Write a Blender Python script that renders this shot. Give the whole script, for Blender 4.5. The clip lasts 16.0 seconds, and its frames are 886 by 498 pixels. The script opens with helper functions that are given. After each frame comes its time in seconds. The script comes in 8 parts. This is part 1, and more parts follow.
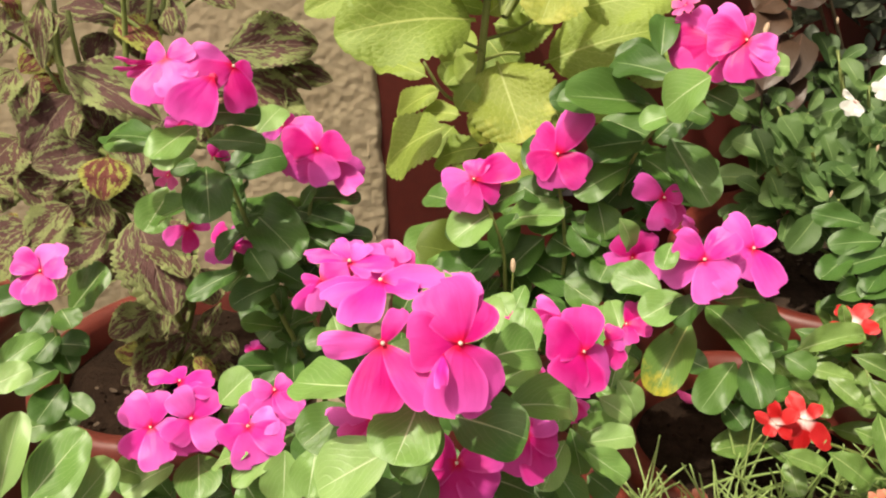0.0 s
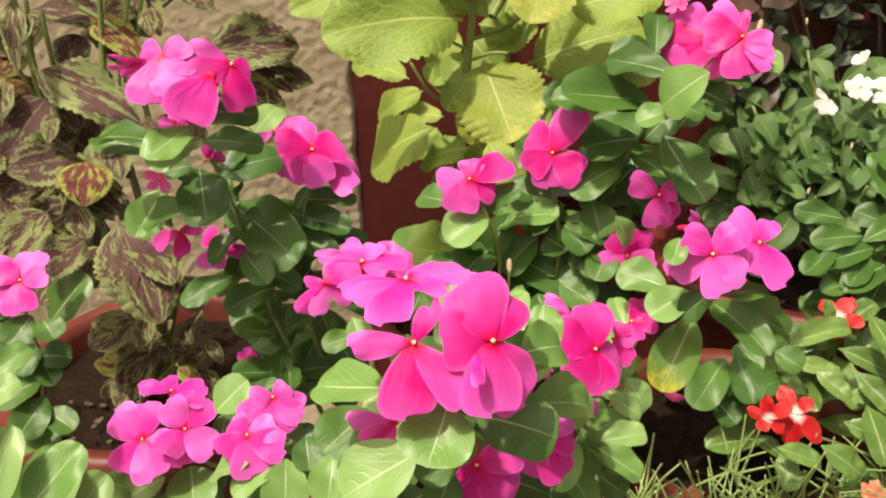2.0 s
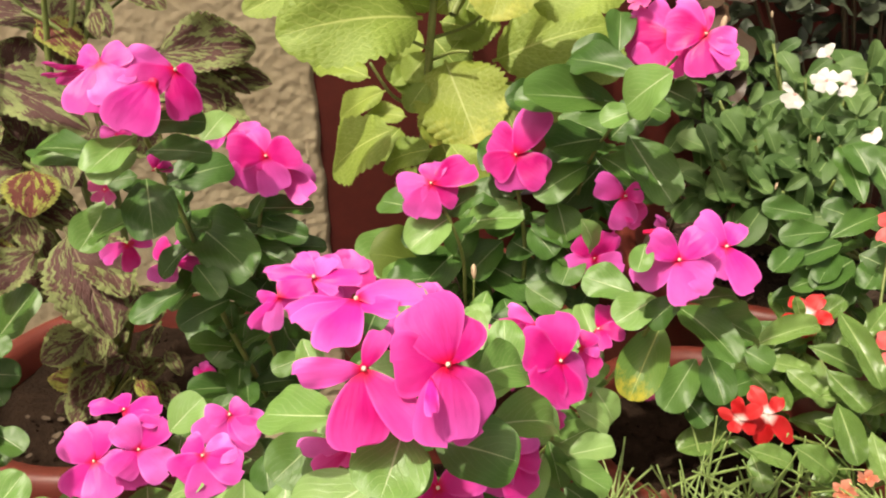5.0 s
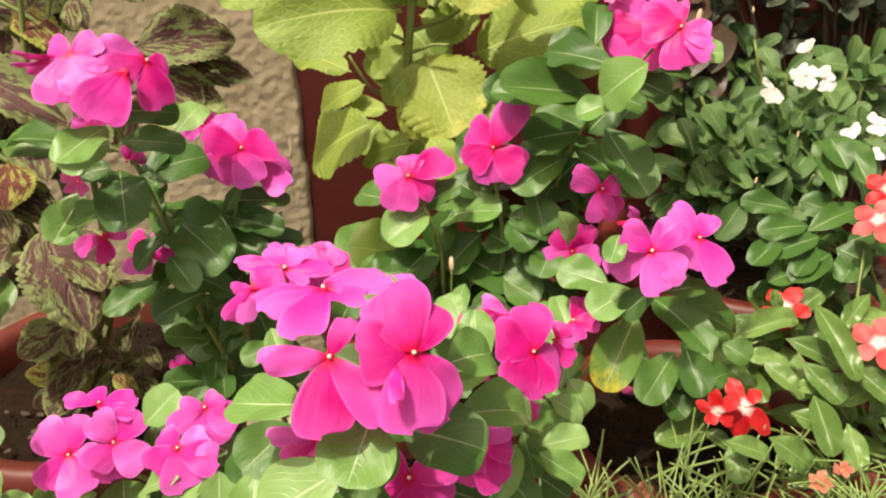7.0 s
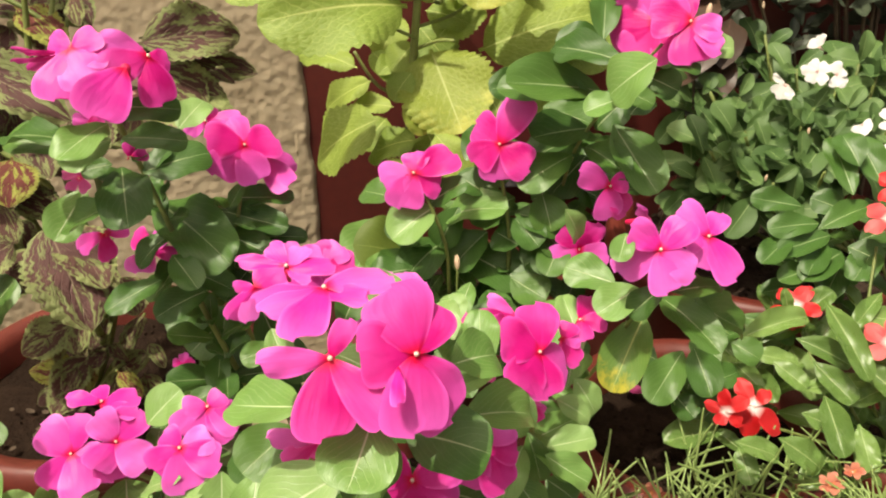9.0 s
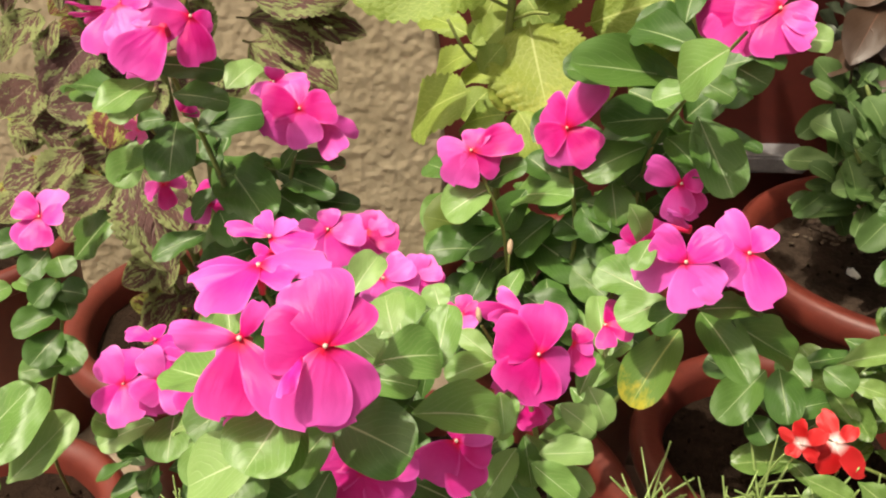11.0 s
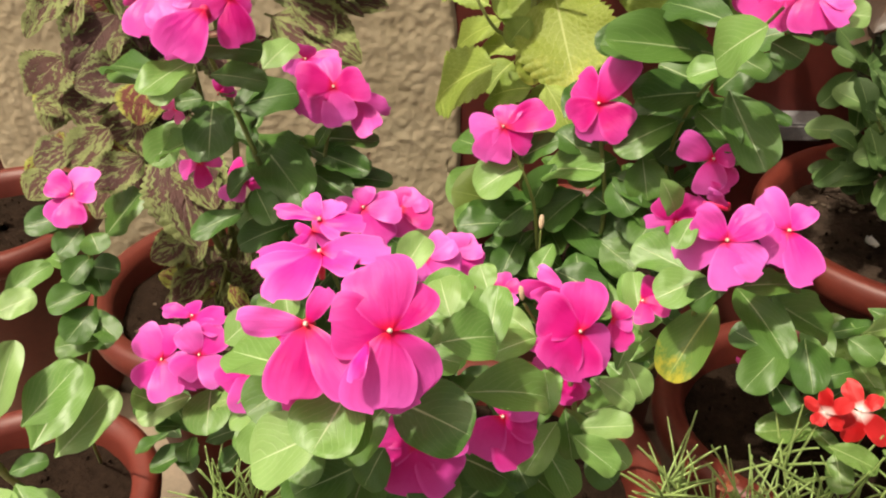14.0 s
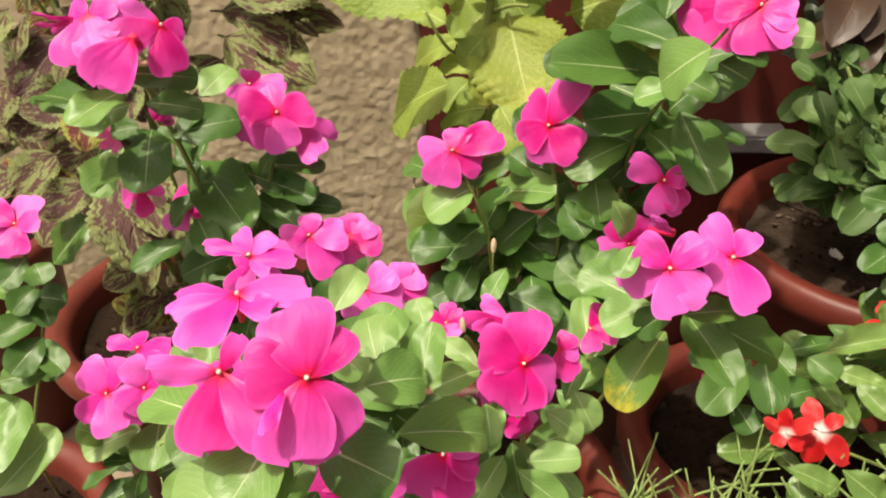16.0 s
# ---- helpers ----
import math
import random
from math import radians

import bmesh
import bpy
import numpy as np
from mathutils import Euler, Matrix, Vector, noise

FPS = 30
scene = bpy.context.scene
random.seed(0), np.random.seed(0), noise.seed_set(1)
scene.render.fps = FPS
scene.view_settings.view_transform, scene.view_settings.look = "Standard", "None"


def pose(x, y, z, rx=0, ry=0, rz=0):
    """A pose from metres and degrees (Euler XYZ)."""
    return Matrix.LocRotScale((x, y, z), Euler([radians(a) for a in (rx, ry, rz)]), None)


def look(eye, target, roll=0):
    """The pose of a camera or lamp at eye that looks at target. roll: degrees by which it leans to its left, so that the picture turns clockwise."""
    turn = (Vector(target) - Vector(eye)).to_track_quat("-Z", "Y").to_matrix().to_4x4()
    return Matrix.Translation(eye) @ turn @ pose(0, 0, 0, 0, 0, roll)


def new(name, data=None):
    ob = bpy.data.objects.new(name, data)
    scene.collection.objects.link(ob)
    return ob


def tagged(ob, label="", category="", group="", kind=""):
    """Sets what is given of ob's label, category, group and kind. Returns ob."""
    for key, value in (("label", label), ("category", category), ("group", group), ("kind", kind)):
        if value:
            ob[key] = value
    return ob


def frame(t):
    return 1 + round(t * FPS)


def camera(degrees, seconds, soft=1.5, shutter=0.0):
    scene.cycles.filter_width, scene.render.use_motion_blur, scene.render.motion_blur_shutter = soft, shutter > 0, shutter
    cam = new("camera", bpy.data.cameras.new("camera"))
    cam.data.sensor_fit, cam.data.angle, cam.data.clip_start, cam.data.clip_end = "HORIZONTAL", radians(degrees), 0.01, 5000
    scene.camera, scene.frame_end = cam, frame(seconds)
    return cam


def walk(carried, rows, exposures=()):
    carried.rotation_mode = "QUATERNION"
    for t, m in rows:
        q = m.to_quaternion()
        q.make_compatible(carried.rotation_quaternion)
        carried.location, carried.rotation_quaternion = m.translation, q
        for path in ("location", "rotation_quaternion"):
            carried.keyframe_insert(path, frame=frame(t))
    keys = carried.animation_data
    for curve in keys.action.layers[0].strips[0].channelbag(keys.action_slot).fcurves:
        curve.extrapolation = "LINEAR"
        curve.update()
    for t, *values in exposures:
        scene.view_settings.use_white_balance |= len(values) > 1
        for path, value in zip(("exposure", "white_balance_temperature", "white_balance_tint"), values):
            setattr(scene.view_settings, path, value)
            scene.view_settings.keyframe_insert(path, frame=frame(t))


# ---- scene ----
cam = camera(57.0, 16.0, soft=2.1)
METRES, EYE, TILT, LEAN, TURN = 0.30, 0.75, -28.0, 2.2, 0.0
ROWS = [
    (0.0, 0.0, 0.0, 0.0, -0.0, 0.0, -0.0),
    (0.5, -0.0345, 0.0058, -0.0031, -0.32, -0.09, -0.1),
    (1.0, -0.037, -0.0111, 0.0289, -2.05, 0.52, 0.45),
    (1.5, -0.0624, 0.0015, 0.0017, -2.25, 0.37, 0.72),
    (2.0, -0.0766, 0.0234, -0.0107, -2.87, 0.43, 1.0),
    (2.5, -0.0753, 0.0611, -0.0178, -3.61, -0.27, 1.57),
    (3.0, -0.0782, 0.0438, 0.0064, -3.67, -0.1, 1.69),
    (3.5, -0.094, 0.0574, 0.0129, -3.91, -0.09, 1.49),
    (4.0, -0.0951, 0.0688, 0.0225, -4.31, -0.13, 1.56),
    (4.5, -0.0708, 0.0697, 0.0206, -4.5, -0.1, 1.81),
    (6.8, -0.0269, 0.0709, -0.0108, -5.56, 0.10, 2.56),
    (7.0, -0.0262, 0.0685, 0.0041, -5.45, -0.27, 2.12),
    (7.5, -0.0368, 0.0803, -0.0034, -5.32, -0.44, 1.9),
    (8.0, -0.0259, 0.0737, 0.0061, -5.42, -0.3, 2.03),
    (8.2, -0.0276, 0.0745, -0.0011, -5.30, -0.35, 2.06),
    (10.3, 0.1180, 0.1191, 0.0410, -2.52, -0.88, 0.75),
    (10.5, 0.1655, 0.116, 0.057, 1.33, -1.46, -0.78),
    (11.0, 0.2253, 0.1364, 0.0414, 7.64, -3.23, -3.91),
    (11.5, 0.2253, 0.1195, 0.0152, 9.89, -5.4, -5.52),
    (12.0, 0.2193, 0.1037, 0.0192, 9.84, -5.8, -5.71),
    (12.5, 0.1866, 0.1172, 0.0293, 9.42, -5.69, -5.33),
    (13.0, 0.1827, 0.1257, 0.0645, 7.9, -5.66, -4.27),
    (13.5, 0.2012, 0.1418, 0.0697, 7.05, -5.56, -3.39),
    (14.0, 0.1698, 0.1129, 0.0601, 7.85, -5.71, -3.46),
    (14.5, 0.1468, 0.1149, 0.0447, 7.63, -5.74, -3.67),
    (15.0, 0.1468, 0.0955, 0.0499, 7.39, -5.26, -3.7),
    (15.5, 0.1828, 0.1042, 0.0616, 7.04, -5.1, -3.42),
    (16.0, 0.2249, 0.1526, 0.0906, 6.53, -4.93, -2.66),
]
walk(cam, [(t, pose(0, 0, EYE, TILT, LEAN, TURN) @ pose(METRES * x, METRES * y, METRES * z, 90 + pitch, roll, yaw)) for t, x, y, z, yaw, pitch, roll in ROWS],
     exposures=[(0.0, 0.28, 7500, 8), (11.0, 0.28, 7500, 8), (12.0, 0.25, 7500, 8), (13.0, 0.27, 7500, 8), (14.0, 0.21, 7500, 8), (14.5, 0.18, 7500, 8), (15.0, 0.23, 7500, 8), (16.0, 0.27, 7500, 8)])

# ---- light: high sun from the left, a bright hazy sky ----
world = bpy.data.worlds.new("sky")
scene.world = world
world.use_nodes = True
sky = world.node_tree.nodes.new("ShaderNodeTexSky")
sky.sky_type, sky.sun_disc = "NISHITA", False
SUN_UP, SUN_FROM = 67.0, Vector((-0.55, -0.4, 0.0))
sky.sun_elevation = radians(SUN_UP)
sky.sun_rotation = math.atan2(SUN_FROM.x, SUN_FROM.y)
sky.dust_density, sky.air_density, sky.ozone_density = 9.0, 0.4, 0.3
world.node_tree.links.new(sky.outputs[0], world.node_tree.nodes["Background"].inputs[0])
world.node_tree.nodes["Background"].inputs[1].default_value = 0.15
sun_data = bpy.data.lights.new("sun", "SUN")
sun_data.energy, sun_data.angle, sun_data.color = 4.3, radians(1.2), (1.0, 0.965, 0.9)
sun = new("sun", sun_data)
sun_way = SUN_FROM.normalized() * math.cos(radians(SUN_UP)) + Vector((0, 0, math.sin(radians(SUN_UP))))
sun.matrix_world = look(sun_way * 5, (0, 0, 0))


# ---- materials ----
def shader(name, rough=0.5, gloss=0.5):
    m = bpy.data.materials.new(name)
    m.use_nodes = True
    n = m.node_tree.nodes
    b = n["Principled BSDF"]
    b.inputs["Roughness"].default_value = rough
    b.inputs["Specular IOR Level"].default_value = gloss
    return m, n, m.node_tree.links, b


def ramp(n, stops):
    r = n.new("ShaderNodeValToRGB")
    e = r.color_ramp.elements
    while len(e) < len(stops):
        e.new(0.5)
    for k, (p, c) in zip(e, stops):
        k.position, k.color = p, (*c, 1) if len(c) == 3 else c
    return r


def noise_of(n, links, scale, detail=3.0, rough=0.6, coords="Object", offset=True, stretch=None):
    """A noise texture over the object's own coordinates, shifted from object to object."""
    tc = n.new("ShaderNodeTexCoord")
    t = n.new("ShaderNodeTexNoise")
    t.inputs["Scale"].default_value, t.inputs["Detail"].default_value, t.inputs["Roughness"].default_value = scale, detail, rough
    out = tc.outputs[coords]
    if stretch:
        mp = n.new("ShaderNodeMapping")
        mp.inputs["Scale"].default_value = stretch
        links.new(out, mp.inputs[0])
        out = mp.outputs[0]
    if offset:
        info = n.new("ShaderNodeObjectInfo")
        mul = n.new("ShaderNodeMath")
        mul.operation = "MULTIPLY"
        mul.inputs[1].default_value = 37.0
        links.new(info.outputs["Random"], mul.inputs[0])
        add = n.new("ShaderNodeVectorMath")
        add.operation = "ADD"
        links.new(out, add.inputs[0])
        links.new(mul.outputs[0], add.inputs[1])
        out = add.outputs[0]
    links.new(out, t.inputs["Vector"])
    return t


def mixc(n, links, fac, a, b, mode="MIX"):
    m = n.new("ShaderNodeMix")
    m.data_type, m.blend_type = "RGBA", mode
    for sock, v in ((m.inputs[0], fac), (m.inputs[6], a), (m.inputs[7], b)):
        if isinstance(v, (float, int)):
            sock.default_value = v
        elif isinstance(v, tuple):
            sock.default_value = (*v, 1)
        else:
            links.new(v, sock)
    return m.outputs[2]


def calc(n, links, op, a, b=0.0, c=None):
    m = n.new("ShaderNodeMath")
    m.operation = op
    for sock, v in zip(m.inputs, (a, b, c)):
        if v is None:
            continue
        if isinstance(v, (float, int)):
            sock.default_value = v
        else:
            links.new(v, sock)
    return m.outputs[0]


def bump(n, links, b, height, strength, distance):
    k = n.new("ShaderNodeBump")
    k.inputs["Strength"].default_value, k.inputs["Distance"].default_value = strength, distance
    links.new(height, k.inputs["Height"])
    links.new(k.outputs[0], b.inputs["Normal"])


def thin(m, n, links, b, colour, share):
    """Lets light through a leaf or petal."""
    tr = n.new("ShaderNodeBsdfTranslucent")
    links.new(colour, tr.inputs[0])
    mx = n.new("ShaderNodeMixShader")
    mx.inputs[0].default_value = share
    links.new(b.outputs[0], mx.inputs[1])
    links.new(tr.outputs[0], mx.inputs[2])
    links.new(mx.outputs[0], n["Material Output"].inputs[0])


def leaf_veins(n, links, pairs, slant, rib, side):
    """Midrib and side veins from the blade's own UV: u across (0.5 is the rib), v along. Returns rib mask and vein mask."""
    uv = n.new("ShaderNodeUVMap")
    sep = n.new("ShaderNodeSeparateXYZ")
    links.new(uv.outputs[0], sep.inputs[0])
    bend = noise_of(n, links, 2.5, 2.0)
    u = sep.outputs[0]
    v = calc(n, links, "ADD", sep.outputs[1], calc(n, links, "MULTIPLY", calc(n, links, "SUBTRACT", bend.outputs[0], 0.5), 0.3))
    off = calc(n, links, "ABSOLUTE", calc(n, links, "SUBTRACT", u, 0.5))
    w = calc(n, links, "MULTIPLY", calc(n, links, "SUBTRACT", 1.15, v), rib)
    ribmask = n.new("ShaderNodeMapRange")
    ribmask.interpolation_type = "SMOOTHSTEP"
    links.new(off, ribmask.inputs[0])
    links.new(w, ribmask.inputs[2])
    ribmask.inputs[1].default_value, ribmask.inputs[3].default_value, ribmask.inputs[4].default_value = 0.0, 1.0, 0.0
    arch = calc(n, links, "MULTIPLY", off, calc(n, links, "ADD", calc(n, links, "MULTIPLY", off, 1.8), slant * 0.55))
    ph = calc(n, links, "MULTIPLY", calc(n, links, "SUBTRACT", v, arch), pairs)
    fr = calc(n, links, "ABSOLUTE", calc(n, links, "SUBTRACT", calc(n, links, "FRACT", ph), 0.5))
    vein = n.new("ShaderNodeMapRange")
    vein.interpolation_type = "SMOOTHSTEP"
    links.new(fr, vein.inputs[0])
    vein.inputs[1].default_value, vein.inputs[2].default_value, vein.inputs[3].default_value, vein.inputs[4].default_value = 0.0, side, 1.0, 0.0
    return ribmask.outputs[0], vein.outputs[0], u, v


def leaf_material(name, dark, mid, light, vein_colour, rough=0.42, pairs=7.0, slant=1.3, rib=0.045, side=0.1, vein_share=0.1, tip=None, share=0.3, crinkle=False, quilt=0.45, swelling=1.6):
    m, n, links, b = shader(name, rough, 0.4)
    info = n.new("ShaderNodeObjectInfo")
    tone = ramp(n, [(0.0, dark), (0.55, mid), (1.0, light)])
    links.new(info.outputs["Random"], tone.inputs[0])
    ribm, vein, u, v = leaf_veins(n, links, pairs, slant, rib, side)
    blot = noise_of(n, links, 2.2, 4.0, 0.6)
    col = mixc(n, links, calc(n, links, "MULTIPLY", blot.outputs[0], 0.5), tone.outputs[0], tuple(c * 0.62 for c in mid))
    fine = noise_of(n, links, 28.0, 3.0, 0.7)
    col = mixc(n, links, calc(n, links, "MULTIPLY", fine.outputs[0], 0.18), col, tuple(min(1, c * 1.5) for c in light))
    if tip:
        edge = noise_of(n, links, 4.0, 5.0, 0.7)
        far = calc(n, links, "ADD", calc(n, links, "MULTIPLY", edge.outputs[0], 1.2), calc(n, links, "MULTIPLY", v, 0.75))
        yel = ramp(n, [(0.83, (0, 0, 0)), (1.0, (0.75, 0.75, 0.75))])
        links.new(calc(n, links, "MULTIPLY", far, 0.72), yel.inputs[0])
        col = mixc(n, links, yel.outputs[0], col, tip)
    col = mixc(n, links, calc(n, links, "MULTIPLY", vein, vein_share), col, vein_colour)
    col = mixc(n, links, calc(n, links, "MULTIPLY", ribm, 0.9), col, vein_colour)
    links.new(col, b.inputs["Base Color"])
    swell = noise_of(n, links, 2.5, 1.0, 0.4)
    h = calc(n, links, "ADD", calc(n, links, "MULTIPLY", vein, -quilt), calc(n, links, "MULTIPLY", fine.outputs[0], 0.12))
    h = calc(n, links, "ADD", h, calc(n, links, "ADD", calc(n, links, "MULTIPLY", swell.outputs[0], swelling), calc(n, links, "MULTIPLY", ribm, -0.8)))
    bump(n, links, b, h, 0.2, 0.006)
    if crinkle:
        cells = n.new("ShaderNodeTexVoronoi")
        cells.feature = "DISTANCE_TO_EDGE"
        cells.inputs["Scale"].default_value = 17.0
        tc = n.new("ShaderNodeTexCoord")
        links.new(tc.outputs["Object"], cells.inputs["Vector"])
        net = ramp(n, [(0.0, (1, 1, 1)), (0.06, (0, 0, 0))])
        links.new(cells.outputs["Distance"], net.inputs[0])
        col = mixc(n, links, calc(n, links, "MULTIPLY", net.outputs[0], 0.2), col, vein_colour)
        links.new(col, b.inputs["Base Color"])
        bump(n, links, b, calc(n, links, "ADD", calc(n, links, "MINIMUM", calc(n, links, "MULTIPLY", cells.outputs["Distance"], 3.0), 1.0), h), 0.15, 0.012)
    rr = calc(n, links, "ADD", calc(n, links, "MULTIPLY", blot.outputs[0], 0.25), rough - 0.12)
    links.new(rr, b.inputs["Roughness"])
    thin(m, n, links, b, col, share)
    return m


def petal_material(name, main, pale, throat, throat_at=0.16, share=0.34, veins=0.1, rough=0.42, spread=1.7):
    m, n, links, b = shader(name, rough, 0.5)
    b.inputs["Specular IOR Level"].default_value = 0.3
    uv = n.new("ShaderNodeUVMap")
    sep = n.new("ShaderNodeSeparateXYZ")
    links.new(uv.outputs[0], sep.inputs[0])
    info = n.new("ShaderNodeObjectInfo")
    big = noise_of(n, links, 1.6, 3.0)
    f = calc(n, links, "ADD", calc(n, links, "MULTIPLY", big.outputs[0], 0.5), calc(n, links, "MULTIPLY", calc(n, links, "POWER", info.outputs["Random"], 1.8), 0.85))
    f = calc(n, links, "ADD", f, calc(n, links, "MULTIPLY", calc(n, links, "SUBTRACT", sep.outputs[1], 0.55), 0.75))
    f = calc(n, links, "SUBTRACT", f, 0.24)
    lim = n.new("ShaderNodeClamp")
    links.new(f, lim.inputs[0])
    col = mixc(n, links, lim.outputs[0], main, pale)
    streak = noise_of(n, links, 7.0, 4.0, 0.7, coords="UV", stretch=(3.0, 0.6, 1.0))
    col = mixc(n, links, calc(n, links, "MULTIPLY", streak.outputs[0], veins * 1.3), col, tuple(c * 0.6 for c in main))
    rim = ramp(n, [(0.0, (1, 1, 1)), (0.1, (0, 0, 0)), (0.9, (0, 0, 0)), (1.0, (1, 1, 1))])
    links.new(sep.outputs[0], rim.inputs[0])
    col = mixc(n, links, calc(n, links, "MULTIPLY", rim.outputs[0], 0.4), col, tuple(min(1, c * 1.15 + 0.03) for c in pale))
    near = ramp(n, [(throat_at * 0.5, (1, 1, 1)), (throat_at * spread, (0, 0, 0))])
    links.new(sep.outputs[1], near.inputs[0])
    col = mixc(n, links, near.outputs[0], col, throat)
    links.new(col, b.inputs["Base Color"])
    fold = noise_of(n, links, 3.0, 2.0, 0.5, coords="UV", stretch=(2.2, 0.6, 1.0))
    bump(n, links, b, calc(n, links, "ADD", calc(n, links, "MULTIPLY", streak.outputs[0], 0.25), calc(n, links, "MULTIPLY", fold.outputs[0], 1.6)), 0.13, 0.006)
    thin(m, n, links, b, col, share)
    return m


def plain_material(name, a, c, scale, rough=0.6, relief=0.3, depth=0.002, gloss=0.4, fine=8.0, share=0.0):
    m, n, links, b = shader(name, rough, gloss)
    t1 = noise_of(n, links, scale, 5.0, 0.65)
    t2 = noise_of(n, links, scale * fine, 3.0, 0.7)
    f = calc(n, links, "ADD", calc(n, links, "MULTIPLY", t1.outputs[0], 0.75), calc(n, links, "MULTIPLY", t2.outputs[0], 0.3))
    r = ramp(n, [(0.3, a), (0.75, c)])
    links.new(f, r.inputs[0])
    links.new(r.outputs[0], b.inputs["Base Color"])
    bump(n, links, b, f, relief, depth)
    if share:
        thin(m, n, links, b, r.outputs[0], share)
    return m


M_VINCA = leaf_material("vinca_leaf", (0.036, 0.096, 0.019), (0.056, 0.138, 0.027), (0.098, 0.2, 0.04), (0.36, 0.46, 0.24), rough=0.38, rib=0.036, vein_share=0.08, pairs=6.0)
M_VINCA_BRIGHT = leaf_material("vinca_leaf_fresh", (0.082, 0.195, 0.034), (0.15, 0.3, 0.068), (0.255, 0.405, 0.14), (0.5, 0.6, 0.36), rough=0.35, rib=0.036, vein_share=0.15, pairs=6.0)
M_VINCA_YELLOW = leaf_material("vinca_leaf_ageing", (0.075, 0.165, 0.03), (0.1, 0.2, 0.04), (0.14, 0.245, 0.05), (0.42, 0.48, 0.16), tip=(0.5, 0.42, 0.05))
M_RED_LEAF = leaf_material("red_vinca_leaf", (0.07, 0.14, 0.03), (0.12, 0.22, 0.05), (0.2, 0.32, 0.09), (0.36, 0.46, 0.2), rough=0.27, pairs=9.0, vein_share=0.22, quilt=1.0, swelling=2.4)
M_SMALL_LEAF = leaf_material("small_leaf", (0.042, 0.1, 0.026), (0.075, 0.148, 0.04), (0.135, 0.23, 0.07), (0.26, 0.36, 0.15), rough=0.55, vein_share=0.1)
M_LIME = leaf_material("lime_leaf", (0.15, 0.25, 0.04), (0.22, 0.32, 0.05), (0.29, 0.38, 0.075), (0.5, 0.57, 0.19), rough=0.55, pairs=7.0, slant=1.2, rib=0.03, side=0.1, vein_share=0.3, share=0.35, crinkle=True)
# darker copy of the lime leaf: shade is put into its colour
M_LIME_SHADE = leaf_material("lime_leaf_shaded", (0.09, 0.14, 0.02), (0.11, 0.165, 0.025), (0.13, 0.185, 0.03), (0.2, 0.26, 0.07), rough=0.55, pairs=6.0, rib=0.03, vein_share=0.12, share=0.35)
M_LIME_YELLOW = leaf_material("lime_leaf_pale", (0.22, 0.29, 0.04), (0.25, 0.32, 0.045), (0.29, 0.35, 0.055), (0.44, 0.49, 0.17), rough=0.55, pairs=8.0, slant=1.2, rib=0.03, side=0.1, vein_share=0.3, tip=(0.45, 0.45, 0.09), share=0.35, crinkle=True)
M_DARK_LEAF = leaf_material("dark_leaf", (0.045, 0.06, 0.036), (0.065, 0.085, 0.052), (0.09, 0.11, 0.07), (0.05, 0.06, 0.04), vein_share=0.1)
M_BRONZE_LEAF = leaf_material("bronze_leaf", (0.03, 0.02, 0.014), (0.06, 0.035, 0.022), (0.09, 0.05, 0.03), (0.12, 0.06, 0.04), vein_share=0.2)
M_PINK = petal_material("pink_petal", (0.62, 0.008, 0.215), (0.78, 0.13, 0.58), (0.62, 0.002, 0.05), throat_at=0.11, spread=1.8)
M_PALE_PINK = petal_material("pale_pink_petal", (0.68, 0.025, 0.34), (0.8, 0.17, 0.64), (0.7, 0.005, 0.08), throat_at=0.11)
M_BLUSH = petal_material("blush_petal", (0.64, 0.065, 0.27), (0.78, 0.19, 0.46), (0.75, 0.01, 0.12))
M_RED = petal_material("red_petal", (0.5, 0.008, 0.012), (0.64, 0.035, 0.04), (0.9, 0.75, 0.72), throat_at=0.19)
M_SALMON = petal_material("salmon_petal", (0.56, 0.05, 0.06), (0.68, 0.13, 0.13), (0.9, 0.75, 0.72), throat_at=0.19)
M_WHITE = petal_material("white_petal", (0.72, 0.72, 0.7), (0.8, 0.8, 0.78), (0.6, 0.1, 0.1), throat_at=0.07, veins=0.03)
M_ORANGE = petal_material("orange_petal", (0.46, 0.13, 0.08), (0.58, 0.24, 0.16), (0.8, 0.3, 0.1))
M_STEM = plain_material("green_stem", (0.09, 0.13, 0.03), (0.2, 0.24, 0.07), 30.0, 0.5)
M_STEM_DARK = plain_material("dark_stem", (0.045, 0.03, 0.02), (0.12, 0.09, 0.05), 30.0, 0.6)
M_EYE = plain_material("flower_eye", (0.6, 0.42, 0.34), (0.78, 0.64, 0.56), 40.0, 0.5)
M_THROAT = plain_material("flower_throat", (0.5, 0.002, 0.05), (0.65, 0.01, 0.1), 40.0, 0.5)
M_BUD = plain_material("bud", (0.34, 0.26, 0.15), (0.5, 0.36, 0.26), 40.0, 0.5)
M_NEEDLE = plain_material("needle_leaf", (0.24, 0.37, 0.1), (0.4, 0.52, 0.2), 20.0, 0.4, share=0.35)
M_POT = plain_material("pot_plastic", (0.07, 0.0115, 0.0075), (0.14, 0.024, 0.0145), 9.0, 0.5, 0.25, 0.002, 0.4, 14.0)
M_SOIL = plain_material("soil", (0.008, 0.005, 0.0036), (0.025, 0.0155, 0.0105), 45.0, 0.95, 0.9, 0.006, 0.03, 4.0)
M_DRY_SOIL = plain_material("dry_soil", (0.018, 0.012, 0.009), (0.055, 0.038, 0.028), 45.0, 0.95, 0.9, 0.006, 0.03, 4.0)
